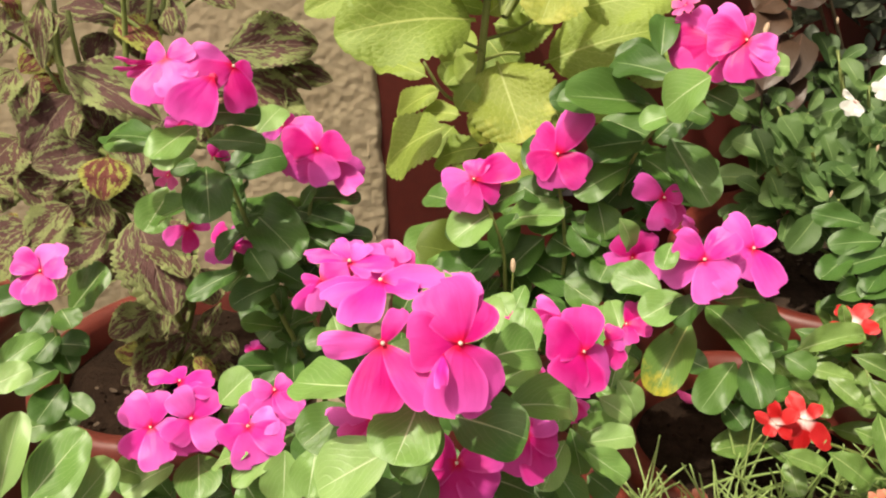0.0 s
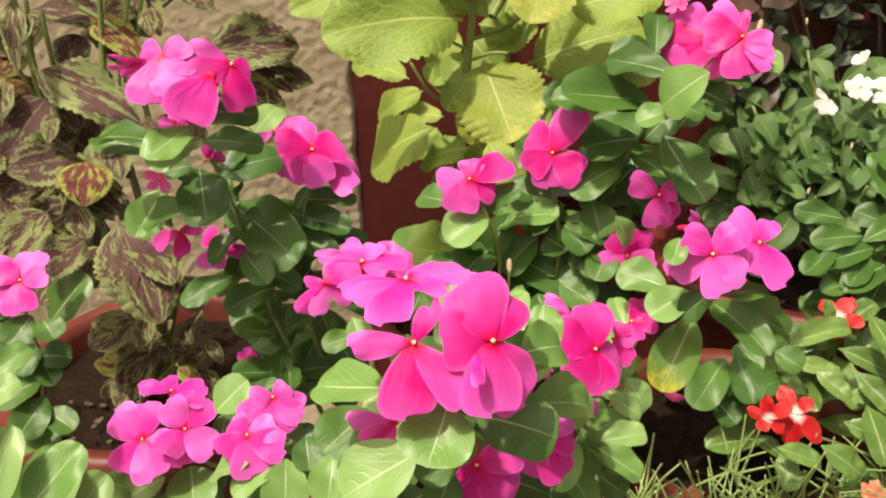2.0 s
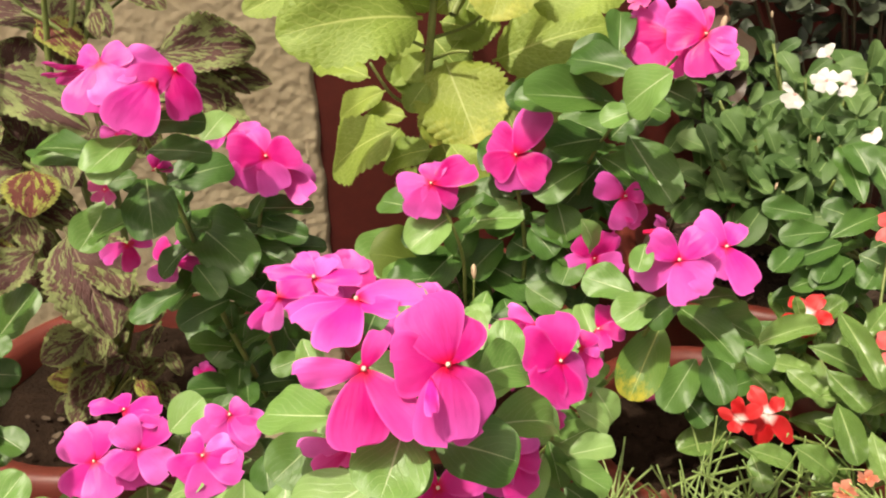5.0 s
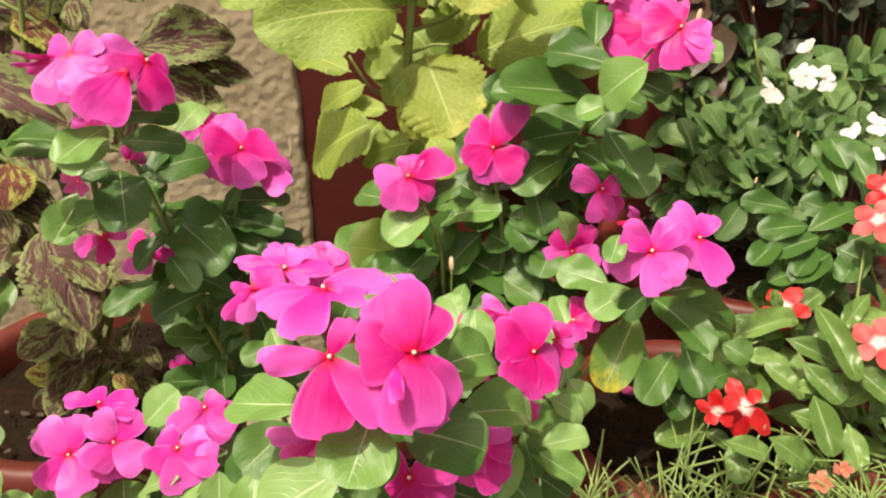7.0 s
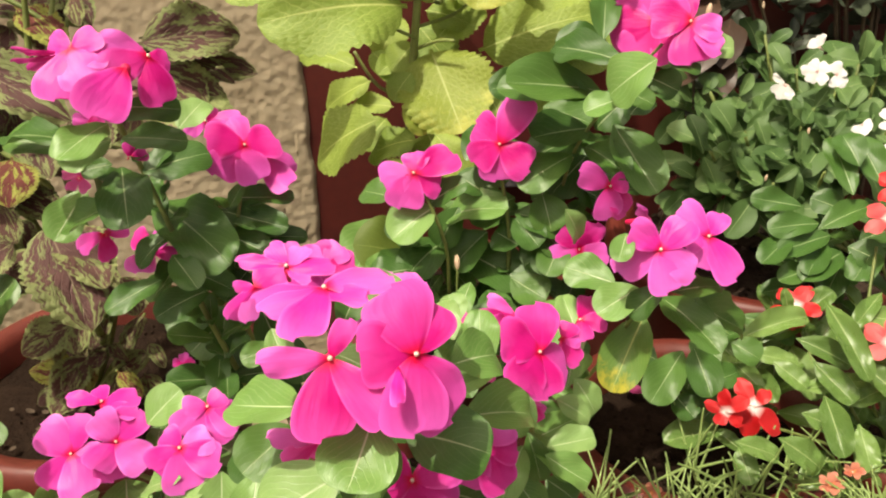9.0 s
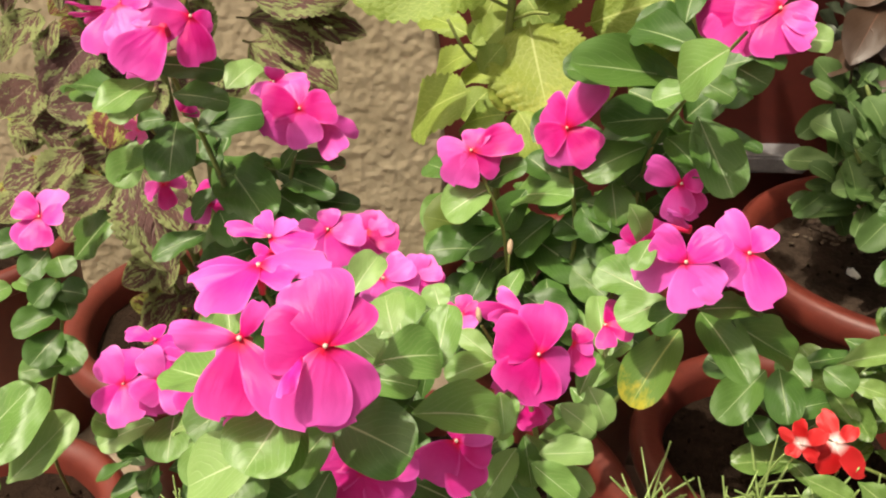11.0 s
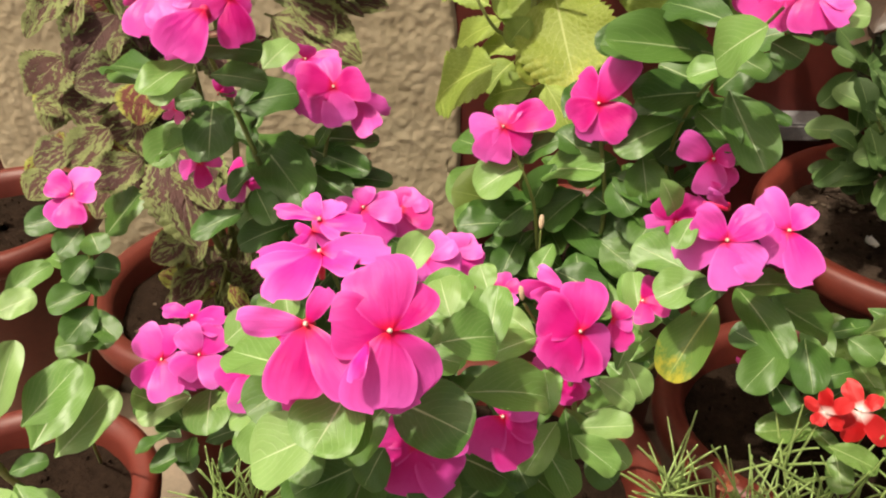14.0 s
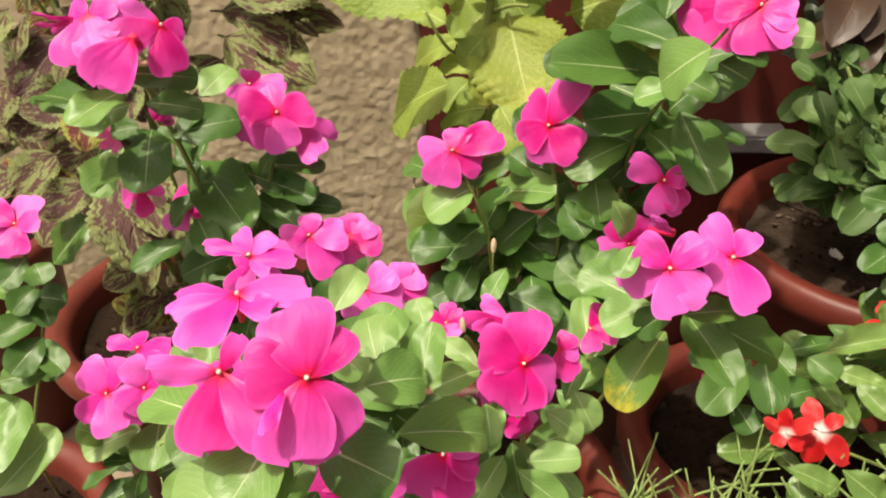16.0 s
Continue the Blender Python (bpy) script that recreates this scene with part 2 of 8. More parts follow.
M_SCRAP = plain_material("white_scrap", (0.6, 0.58, 0.54), (0.8, 0.78, 0.74), 60.0, 0.7)
M_WITHERED = plain_material("withered_petal", (0.16, 0.01, 0.06), (0.34, 0.03, 0.14), 60.0, 0.7)
M_DRY = plain_material("dry_litter", (0.035, 0.024, 0.015), (0.1, 0.068, 0.042), 40.0, 0.8)
M_RED_WALL = plain_material("red_paint", (0.06, 0.0085, 0.0065), (0.1, 0.015, 0.01), 7.0, 0.55, 0.25, 0.002)
M_TILE = plain_material("paving_stone", (0.15, 0.115, 0.08), (0.27, 0.21, 0.15), 12.0, 0.75, 0.4, 0.003)
M_LEDGE = plain_material("grey_cement", (0.1, 0.095, 0.1), (0.19, 0.18, 0.185), 25.0, 0.85, 0.4, 0.002)
M_JOINT = plain_material("paving_joint", (0.1, 0.08, 0.06), (0.2, 0.16, 0.12), 20.0, 0.9)
M_PLASTER = plain_material("rough_plaster", (0.27, 0.22, 0.14), (0.425, 0.36, 0.25), 14.0, 0.85, 0.5, 0.004, 0.2, 6.0)


def coleus_material(name, dark, green, cut, red=None):
    """Purple-brown blade with ragged green flecks that run along the side veins and gather at the margin."""
    m, n, links, b = shader(name, 0.6, 0.25)
    ribm, vein, u, v = leaf_veins(n, links, 7.0, 1.3, 0.028, 0.1)
    off = calc(n, links, "ABSOLUTE", calc(n, links, "SUBTRACT", u, 0.5))
    across = calc(n, links, "SUBTRACT", v, calc(n, links, "MULTIPLY", off, 0.9))
    info = n.new("ShaderNodeObjectInfo")
    cmb = n.new("ShaderNodeCombineXYZ")
    links.new(calc(n, links, "MULTIPLY", across, 6.0), cmb.inputs[0])
    links.new(calc(n, links, "MULTIPLY", u, 9.0), cmb.inputs[1])
    links.new(calc(n, links, "MULTIPLY", info.outputs["Random"], 61.0), cmb.inputs[2])
    fleck = n.new("ShaderNodeTexNoise")
    fleck.inputs["Scale"].default_value, fleck.inputs["Detail"].default_value, fleck.inputs["Roughness"].default_value = 1.0, 4.0, 0.62
    links.new(cmb.outputs[0], fleck.inputs["Vector"])
    warp = noise_of(n, links, 14.0, 4.0, 0.7)
    edge = calc(n, links, "MULTIPLY", calc(n, links, "POWER", calc(n, links, "MULTIPLY", off, 2.0), 3.0), 0.17)
    f = calc(n, links, "ADD", fleck.outputs[0], edge)
    f = calc(n, links, "ADD", f, calc(n, links, "MULTIPLY", calc(n, links, "SUBTRACT", info.outputs["Random"], 0.5), 0.08))
    r = ramp(n, [(cut, dark), (cut + 0.03, green), (min(0.99, cut + 0.2), tuple(min(1, c * 1.35) for c in green))])
    links.new(f, r.inputs[0])
    col = mixc(n, links, calc(n, links, "MULTIPLY", warp.outputs[0], 0.45), r.outputs[0], tuple(c * 0.55 for c in dark))
    col = mixc(n, links, calc(n, links, "MULTIPLY", ribm, 0.75), col, red or (0.24, 0.2, 0.12))
    col = mixc(n, links, calc(n, links, "MULTIPLY", vein, 0.3), col, red or (0.16, 0.09, 0.08))
    links.new(col, b.inputs["Base Color"])
    bump(n, links, b, calc(n, links, "ADD", calc(n, links, "MULTIPLY", vein, -0.9), warp.outputs[0]), 0.45, 0.006)
    thin(m, n, links, b, col, 0.2)
    return m


M_COLEUS = coleus_material("coleus_leaf", (0.105, 0.05, 0.045), (0.215, 0.265, 0.1), 0.545)
M_COLEUS_GREEN = coleus_material("coleus_leaf_green", (0.11, 0.052, 0.042), (0.225, 0.275, 0.1), 0.515)
M_COLEUS_RED = coleus_material("coleus_leaf_crinkled", (0.16, 0.046, 0.036), (0.28, 0.32, 0.065), 0.52, red=(0.12, 0.02, 0.02))


# ---- builders ----
def part(name, bm, material, parent, label=""):
    me = bpy.data.meshes.new(name)
    bm.to_mesh(me)
    bm.free()
    for p in me.polygons:
        p.use_smooth = True
    me.materials.append(material)
    ob = new(name, me)
    if parent:
        ob.parent = parent
        ob.matrix_basis = Matrix.Translation(-Vector(parent.get("foot", (0, 0, 0))))
    return tagged(ob, label)


def thing(name, foot, label, category, group="", kind=""):
    """An empty at the thing's base; its parts keep world places."""
    ob = new(name)
    ob.empty_display_size = 0.02
    ob.location = foot
    ob["foot"] = tuple(foot)
    return tagged(ob, label, category, group, kind)


def blade(name, material, profile, shift=0.0, n=14, half=3, droop=0.2, fold=0.12, wave=0.0, teeth=0.0, tooth_count=9, twist=0.0, puff=0.0, ripple=0.0, skew=0.0):
    """A leaf or petal blade: 1 long on +y, 1 wide on x, its face to +z; skew slants its end. Shared by all copies of its kind."""
    bm = bmesh.new()
    layer = bm.loops.layers.uv.new("UVMap")
    rows, uvs = [], {}
    for i in range(n + 1):
        s = 0.2 * i / n + 0.8 * math.sin(0.5 * math.pi * i / n)
        w = profile(s) * 0.5
        if teeth:
            w *= 1 + teeth * (abs(math.sin(s * math.pi * tooth_count)) - 0.5)
        row = []
        for j in range(-half, half + 1):
            q = j / half
            x = w * q + shift * s * s * (1 - 0.3 * s)
            z = droop * s * (1 - s) + fold * abs(q) * w * 2 + wave * math.sin(s * 9 + q * 2.4) * abs(q) * 0.5 * w
            z += puff * (1 - q * q) * math.sin(math.pi * s) * 0.3 + twist * q * w * s + ripple * math.sin(s * 24) * (1 - q * q) * abs(q)
            v = bm.verts.new((x, s * (1 + skew * q * s * s), z))
            uvs[v] = (0.5 + 0.5 * q, s)
            row.append(v)
        rows.append(row)
    for a, b in zip(rows, rows[1:]):
        for k in range(2 * half):
            bm.faces.new((a[k], a[k + 1], b[k + 1], b[k]))
    for f in bm.faces:
        f.smooth = True
        for lo in f.loops:
            lo[layer].uv = uvs[lo.vert]
    me = bpy.data.meshes.new(name)
    bm.to_mesh(me)
    bm.free()
    me.materials.append(material)
    return me


def shape_of(a, b, stalk=0.0, width=1.0):
    """Profile s**a * (1-s)**b, brought to 1 at its widest, behind a short stalk."""
    top = (a / (a + b)) ** a * (b / (a + b)) ** b

    def f(s):
        if s <= stalk:
            return 0.05
        r = (s - stalk) / (1 - stalk)
        return max(0.05 if s < 0.5 else 0.012, width * (r ** a) * ((1 - r) ** b) / top)
    return f


OVAL = shape_of(0.5, 0.42, 0.08)
VINCA = shape_of(0.52, 0.38, 0.05)
LONG = shape_of(0.5, 0.36, 0.07, 0.86)
BROAD = shape_of(0.5, 0.5, 0.05)
OVATE = shape_of(0.6, 0.72, 0.1)
PETAL = shape_of(0.72, 0.26)
NARROW = shape_of(0.85, 0.46)


def leaf_set(name, material, profile, **kw):
    out = []
    for droop, fold, wave, twist in ((0.1, 0.1, 0.15, 0.0), (0.2, 0.06, 0.25, 0.1), (0.28, 0.14, 0.2, -0.12), (0.04, 0.08, 0.3, 0.14), (0.34, 0.1, 0.2, 0.08), (-0.06, 0.12, 0.25, -0.1), (0.22, 0.05, 0.3, -0.14)):
        out.append(blade(name, material, profile, droop=droop, fold=fold, wave=wave, twist=twist, **kw))
    return out


LEAVES = {
    "v": leaf_set("leaf", M_VINCA, VINCA),
    "b": leaf_set("leaf", M_VINCA_BRIGHT, VINCA),
    "o": leaf_set("leaf", M_VINCA_BRIGHT, OVAL),
    "y": leaf_set("leaf", M_VINCA_YELLOW, VINCA),
    "r": leaf_set("leaf", M_RED_LEAF, LONG, n=16, half=4, ripple=0.05),
    "s": leaf_set("leaf", M_SMALL_LEAF, OVAL, n=8, half=2),
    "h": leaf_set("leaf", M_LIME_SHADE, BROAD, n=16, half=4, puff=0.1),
    "l": leaf_set("leaf", M_LIME, BROAD, n=96, half=4, teeth=0.11, tooth_count=14, puff=0.12),
    "p": leaf_set("leaf", M_LIME_YELLOW, BROAD, n=96, half=4, teeth=0.11, tooth_count=14, puff=0.12),
    "c": leaf_set("leaf", M_COLEUS, OVATE, n=84, half=4, teeth=0.12, tooth_count=14, puff=0.14, ripple=0.02),
    "g": leaf_set("leaf", M_COLEUS_GREEN, OVATE, n=84, half=4, teeth=0.12, tooth_count=14, puff=0.14, ripple=0.02),
    "k": leaf_set("leaf", M_COLEUS_RED, OVATE, n=60, half=5, teeth=0.13, tooth_count=15, puff=0.34, ripple=0.05),
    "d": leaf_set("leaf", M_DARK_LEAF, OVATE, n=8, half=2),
    "z": leaf_set("leaf", M_BRONZE_LEAF, OVATE, n=10, half=2),
}


def petal_set(material, profile):
    return [blade("petal", material, profile, shift=sh, n=14, half=4, droop=d, fold=fo, wave=wv, twist=tw, puff=pf, skew=sk)
            for sh, d, fo, wv, tw, pf, sk in ((0.05, 0.03, -0.03, 0.12, 0.05, 0.04, 0.05), (0.07, 0.06, -0.02, 0.18, 0.07, 0.06, 0.05), (0.03, 0.0, 0.04, 0.16, 0.05, 0.03, 0.06), (0.05, 0.08, -0.05, 0.12, 0.07, 0.08, 0.04), (0.0, 0.04, 0.04, 0.2, 0.03, 0.04, 0.06))]


PETALS = {"pink": petal_set(M_PINK, PETAL), "pale": petal_set(M_PALE_PINK, PETAL), "blush": petal_set(M_BLUSH, PETAL), "red": petal_set(M_RED, NARROW), "salmon": petal_set(M_SALMON, NARROW),
          "white": petal_set(M_WHITE, PETAL), "orange": petal_set(M_ORANGE, PETAL)}
rng = random.Random(7)


def axes(way, face):
    """Axes with y along way and z as near to face as it can be."""
    y = Vector(way).normalized()
    z = Vector(face)
    z = z - y * z.dot(y)
    if z.length < 1e-5:
        z = y.orthogonal()
    z.normalize()
    return Matrix((y.cross(z), y, z)).transposed()


def leaf(plant, base, tip, width, face, kind="v", label=""):
    base, tip = Vector(base), Vector(tip)
    way = tip - base
    me = rng.choice(LEAVES[kind])
    ob = new("leaf", me)
    ob.parent = plant
    m = Matrix.Translation(base - plant.location) @ axes(way, face).to_4x4() @ Matrix.Diagonal((width, way.length, way.length, 1))
    ob.matrix_basis = m
    return tagged(ob, label)


def eye_mesh(name, lo, hi, material):
    bm = bmesh.new()
    bmesh.ops.create_cone(bm, cap_ends=True, segments=10, radius1=lo, radius2=hi, depth=0.5)
    me = bpy.data.meshes.new(name)
    bm.to_mesh(me)
    bm.free()
    for p in me.polygons:
        p.use_smooth = True
    me.materials.append(material)
    return me


def ball_mesh(name, material, stretch=1.0):
    bm = bmesh.new()
    bmesh.ops.create_uvsphere(bm, u_segments=10, v_segments=7, radius=1.0)
    for v in bm.verts:
        v.co.z *= stretch
    me = bpy.data.meshes.new(name)
    bm.to_mesh(me)
    bm.free()
    for p in me.polygons:
        p.use_smooth = True
    me.materials.append(material)
    return me


TUBE = {k: eye_mesh("flower", 0.05, 0.085, m) for k, m in (("pink", M_THROAT), ("pale", M_THROAT), ("blush", M_THROAT), ("red", M_EYE), ("salmon", M_EYE), ("white", M_EYE), ("orange", M_EYE))}
EYE_BALL = ball_mesh("eye", M_EYE)
BUD_BALL = ball_mesh("bud", M_BUD, 2.6)


def flower(plant, at, face, toward, size, kind="pink", cup=8.0, skip=()):
    """Five overlapping petals round a short tube with a pale eye. toward: the way of the first petal."""
    at = Vector(at)
    fr = axes(toward, face)
    head = new("flower", TUBE[kind])
    head.parent = plant
    r = size / 2
    head.matrix_basis = Matrix.Translation(at - plant.location) @ fr.to_4x4() @ Matrix.Diagonal((r, r, r, 1)) @ Matrix.Translation((0, 0, -0.25))
    inv = head.matrix_basis.inverted() @ Matrix.Translation(-plant.location)
    for k in range(5):
        if k in skip:
            continue
        ang = k * 72 + rng.uniform(-7, 7)
        p = new("petal", rng.choice(PETALS[kind]))
        p.parent = head
        ln = r * rng.uniform(0.94, 1.06)
        wide = 0.84 if kind in ("pink", "pale", "white") else 0.7
        ln *= 0.93
        local = Matrix.Rotation(radians(ang), 4, "Z") @ Matrix.Rotation(radians(cup + rng.uniform(-7, 7)), 4, "X") @ Matrix.Rotation(radians(9), 4, "Y")
        p.matrix_basis = inv @ Matrix.Translation(at) @ fr.to_4x4() @ Matrix.Translation((0, 0, 0.0006 * k)) @ local @ Matrix.Diagonal((ln * wide, ln, ln, 1))
    e = new("eye", EYE_BALL)
    e.parent = head
    es = 0.0008 if kind in ("pink", "pale", "blush") else 0.0008
    e.matrix_basis = inv @ Matrix.Translation(at + fr.col[2] * 0.0012) @ Matrix.Diagonal((es, es, es, 1))
    return head


def bloom(plant, at, face, tips, kind="pink", eye=True):
    """A flower whose petals each have a tip of their own: rows of x, y, z and the petal's width."""
    at = Vector(at)
    first = Vector(tips[0][:3]) - at
    fr = axes(first, face)
    head = new("flower", TUBE[kind])
    head.parent = plant
    r = sum((Vector(p[:3]) - at).length for p in tips) / len(tips)
    head.matrix_basis = Matrix.Translation(at - plant.location) @ fr.to_4x4() @ Matrix.Diagonal((r, r, r, 1)) @ Matrix.Translation((0, 0, -0.25))
    inv = head.matrix_basis.inverted() @ Matrix.Translation(-plant.location)
    for k, p in enumerate(tips):
        way = Vector(p[:3]) - at
        ob = new("petal", rng.choice(PETALS[kind]))
        ob.parent = head
        m = axes(way, face) @ Matrix.Rotation(radians(rng.uniform(-6, -2)), 3, "Y") @ Matrix.Rotation(radians(rng.uniform(-3, 4)), 3, "X")
        ob.matrix_basis = inv @ Matrix.Translation(at + fr.col[2] * 0.0004 * (len(tips) - k)) @ m.to_4x4() @ Matrix.Diagonal((p[3], way.length * 0.97, way.length, 1))
    if not eye:
        return head
    e = new("eye", EYE_BALL)
    e.parent = head
    es = 0.0008 if kind in ("pink", "pale", "blush") else 0.0008
    e.matrix_basis = inv @ Matrix.Translation(at + fr.col[2] * 0.0022) @ Matrix.Diagonal((es, es, es, 1))
    return head


def petal_alone(plant, base, tip, width, face, kind="pink"):
    way = Vector(tip) - Vector(base)
    ob = new("petal", rng.choice(PETALS[kind]))
    ob.parent = plant
    ob.matrix_basis = Matrix.Translation(Vector(base) - plant.location) @ axes(way, face).to_4x4() @ Matrix.Diagonal((width, way.length, way.length, 1))
    return ob


def bud(plant, at, way, size):
    ob = new("bud", BUD_BALL)
    ob.parent = plant
    q = Vector(way).to_track_quat("Z", "Y").to_matrix().to_4x4()
    ob.matrix_basis = Matrix.Translation(Vector(at) - plant.location) @ q @ Matrix.Diagonal((size, size, size, 1))
    return ob


def tube(bm, pts, r0, r1, sides=6):
    """A tapered round stem along a smooth line through pts."""
    pts = [Vector(p) for p in pts]
    line = []
    for i in range(len(pts) - 1):
        p0, p1, p2, p3 = pts[max(i - 1, 0)], pts[i], pts[i + 1], pts[min(i + 2, len(pts) - 1)]
        for k in range(5):
            t = k / 5
            line.append(0.5 * ((2 * p1) + (p2 - p0) * t + (2 * p0 - 5 * p1 + 4 * p2 - p3) * t * t + (3 * p1 - p0 - 3 * p2 + p3) * t ** 3))
    line.append(pts[-1])
    rings = []
    for i, p in enumerate(line):
        d = (line[min(i + 1, len(line) - 1)] - line[max(i - 1, 0)]).normalized()
        u = d.orthogonal().normalized() if not rings else (last - d * last.dot(d)).normalized()
        last = u
        w = d.cross(u)
        r = r0 + (r1 - r0) * i / (len(line) - 1)
        rings.append([bm.verts.new(p + (u * math.cos(a) + w * math.sin(a)) * r) for a in (2 * math.pi * k / sides for k in range(sides))])
    for a, b in zip(rings, rings[1:]):
        for k in range(sides):
            bm.faces.new((a[k], a[(k + 1) % sides], b[(k + 1) % sides], b[k]))
    bm.faces.new(rings[-1])
    return line


def stem(plant, pts, r0=0.0032, r1=0.002, material=None):
    bm = bmesh.new()
    tube(bm, pts, r0, r1)
    return part("stem", bm, material or M_STEM, plant)


def tuft(plant, at, way, size, pairs, kind="v", spread=50.0, step=0.012, seed=0, grow=1.0):
    """Opposite leaf pairs, each turned by a right angle to the last, down a shoot that ends at at."""
    r = random.Random(seed)
    way = Vector(way).normalized()
    side = way.orthogonal().normalized()
    turn = r.uniform(0, 180)
    for i in range(pairs):
        p = Vector(at) - way * step * i
        for k in (0, 180):
            s = Matrix.Rotation(radians(turn + k + r.uniform(-14, 14)), 3, way) @ side
            opn = radians(min(105, 28 + spread * (0.35 + 0.4 * i) + r.uniform(-12, 12)))
            d = way * math.cos(opn) + s * math.sin(opn)
            ln = size * min(1.0, 0.55 + 0.25 * i * grow) * r.uniform(0.85, 1.12)
            leaf(plant, p + d * 0.002, p + d * ln, ln * r.uniform(0.42, 0.54), way + s * 0.1, kind)
        turn += 90 + r.uniform(-10, 10)


def pot(at, radius, height, rim, lip=0.02, label="", group="plastic pots", soil=None):
    """A tapered pot with a rolled rim, a hollow inside and soil under the rim."""
    x, y, z = at
    th = thing("plant_pot", (x, y, z), label, "flower pot", group)
    bm = bmesh.new()
    outer = [(radius * 0.7, 0.0), (radius * 0.72, 0.004), (radius * 0.93, height - rim - 0.004), (radius * 0.94, height - rim)]
    n = 9
    roll = [(radius + lip * 0.5 * math.cos(a), height - rim * 0.5 + rim * 0.5 * math.sin(a)) for a in (math.pi * (-0.5 + k / n) for k in range(n + 1))]
    inner = [(radius - lip * 0.55, height - 0.002), (radius - lip * 0.8, height - 0.012), (radius * 0.84, height - 0.05), (radius * 0.8, height * 0.5)]
    rings = []
    sides = 56
    for r, h in outer + roll + inner:
        rings.append([bm.verts.new((x + r * math.cos(a), y + r * math.sin(a), z + h)) for a in (2 * math.pi * k / sides for k in range(sides))])
    for a, b in zip(rings, rings[1:]):
        for k in range(sides):
            bm.faces.new((a[k], a[(k + 1) % sides], b[(k + 1) % sides], b[k]))
    bm.faces.new(reversed(rings[0]))
    part("pot_wall", bm, M_POT, th)
    bm = bmesh.new()
    rs, level = 12, height - 0.032
    rows = []
    for i in range(rs + 1):
        rr = radius * 0.87 * i / rs
        row = []
        for k in range(40):
            a = 2 * math.pi * k / 40
            px, py = x + rr * math.cos(a), y + rr * math.sin(a)
            h = noise.noise((px * 35, py * 35, 0.3)) * 0.006 + noise.noise((px * 110, py * 110, 1.7)) * 0.004
            row.append(bm.verts.new((px, py, z + level + h + 0.004 * (1 - i / rs))))
        rows.append(row)
    for a, b in zip(rows[1:], rows[2:]):
        for k in range(40):
            bm.faces.new((a[k], a[(k + 1) % 40], b[(k + 1) % 40], b[k]))
    bm.faces.new(rows[1])
    part("soil", bm, soil or M_SOIL, th, "dry brown crumbly soil" if soil else "dark crumbly potting soil")
    bm = bmesh.new()
    r = random.Random(int(x * 1000) + 5)
    for _ in range(60):
        a, q = r.uniform(0, 6.28), radius * 0.8 * math.sqrt(r.random())
        c = Vector((x + q * math.cos(a), y + q * math.sin(a), z + level + 0.004))
        m = Matrix.Translation(c) @ Euler((r.random() * 3, r.random() * 3, r.random() * 3)).to_matrix().to_4x4() @ Matrix.Diagonal((r.uniform(0.001, 0.003), r.uniform(0.001, 0.003), r.uniform(0.001, 0.002), 1))
        bmesh.ops.create_icosphere(bm, subdivisions=1, radius=1.0, matrix=m)
    tagged(part("clod", bm, M_SOIL, th, "loose crumbs of soil"), kind="stuff")
    return th


def litter(name, at, spread, count, size, material, label, category, seed):
    """Curled dry scraps lying on the soil."""
    r = random.Random(seed)
    bm = bmesh.new()
    for _ in range(count):
        c = Vector(at) + Vector((r.gauss(0, spread), r.gauss(0, spread * 0.7), r.uniform(0, 0.006)))
        a, w, curl = r.uniform(0, 6.28), size * r.uniform(0.5, 1.2), r.uniform(0.2, 0.8)
        x, y = Vector((math.cos(a), math.sin(a), r.uniform(-0.3, 0.3))), Vector((-math.sin(a), math.cos(a), r.uniform(-0.3, 0.3)))
        rows = []
        for i in range(5):
            s = i / 4 - 0.5
            half = w * 0.32 * math.cos(s * 2.6) + 0.0004
            rows.append([bm.verts.new(c + x * w * s + y * half * q + Vector((0, 0, w * curl * (s * s + 0.5 * q * q * 0.4)))) for q in (-1, 0, 1)])
        for p, q in zip(rows, rows[1:]):
            for k in range(2):
                bm.faces.new((p[k], p[k + 1], q[k + 1], q[k]))
    ob = part(name, bm, material, None, label)
    return tagged(ob, category=category, kind="stuff" if count > 1 else "")


def needles(at, reach, count, seed, label, group="needle-leaved creepers", lean=(0, 0, 1), flowers=()):
    """A creeping succulent with round thin leaves along its sprawling shoots."""
    r = random.Random(seed)
    th = thing("portulaca", at, label, "plant", group)
    bm_n = bmesh.new()
    for _ in range(count):
        a = r.uniform(0, 6.283)
        q = reach * math.sqrt(r.random())
        p0 = Vector(at) + Vector((math.cos(a) * q * 0.5, math.sin(a) * q * 0.5, 0))
        p2 = Vector(at) + Vector((math.cos(a) * q, math.sin(a) * q, r.uniform(0.008, 0.04))) + Vector(lean) * 0.01
        p1 = (p0 + p2) / 2 + Vector((0, 0, 0.015))
        bm_s = bmesh.new()
        line = tube(bm_s, (p0, p1, p2), 0.0015, 0.001, 5)
        part("stem", bm_s, M_STEM, th)
        for p in line[2:]:
            for _ in range(2):
                d = Vector((r.gauss(0, 1), r.gauss(0, 1), r.gauss(0.6, 0.7))).normalized()
                ln = r.uniform(0.026, 0.055)
                mid = p + d * ln * 0.55 + Vector((0, 0, 0.004))
                tube(bm_n, (p, mid, p + d * ln + Vector((0, 0, 0.004))), 0.0011, 0.0006, 4)
    tagged(part("needle_leaf", bm_n, M_NEEDLE, th), kind="stuff")
    return th

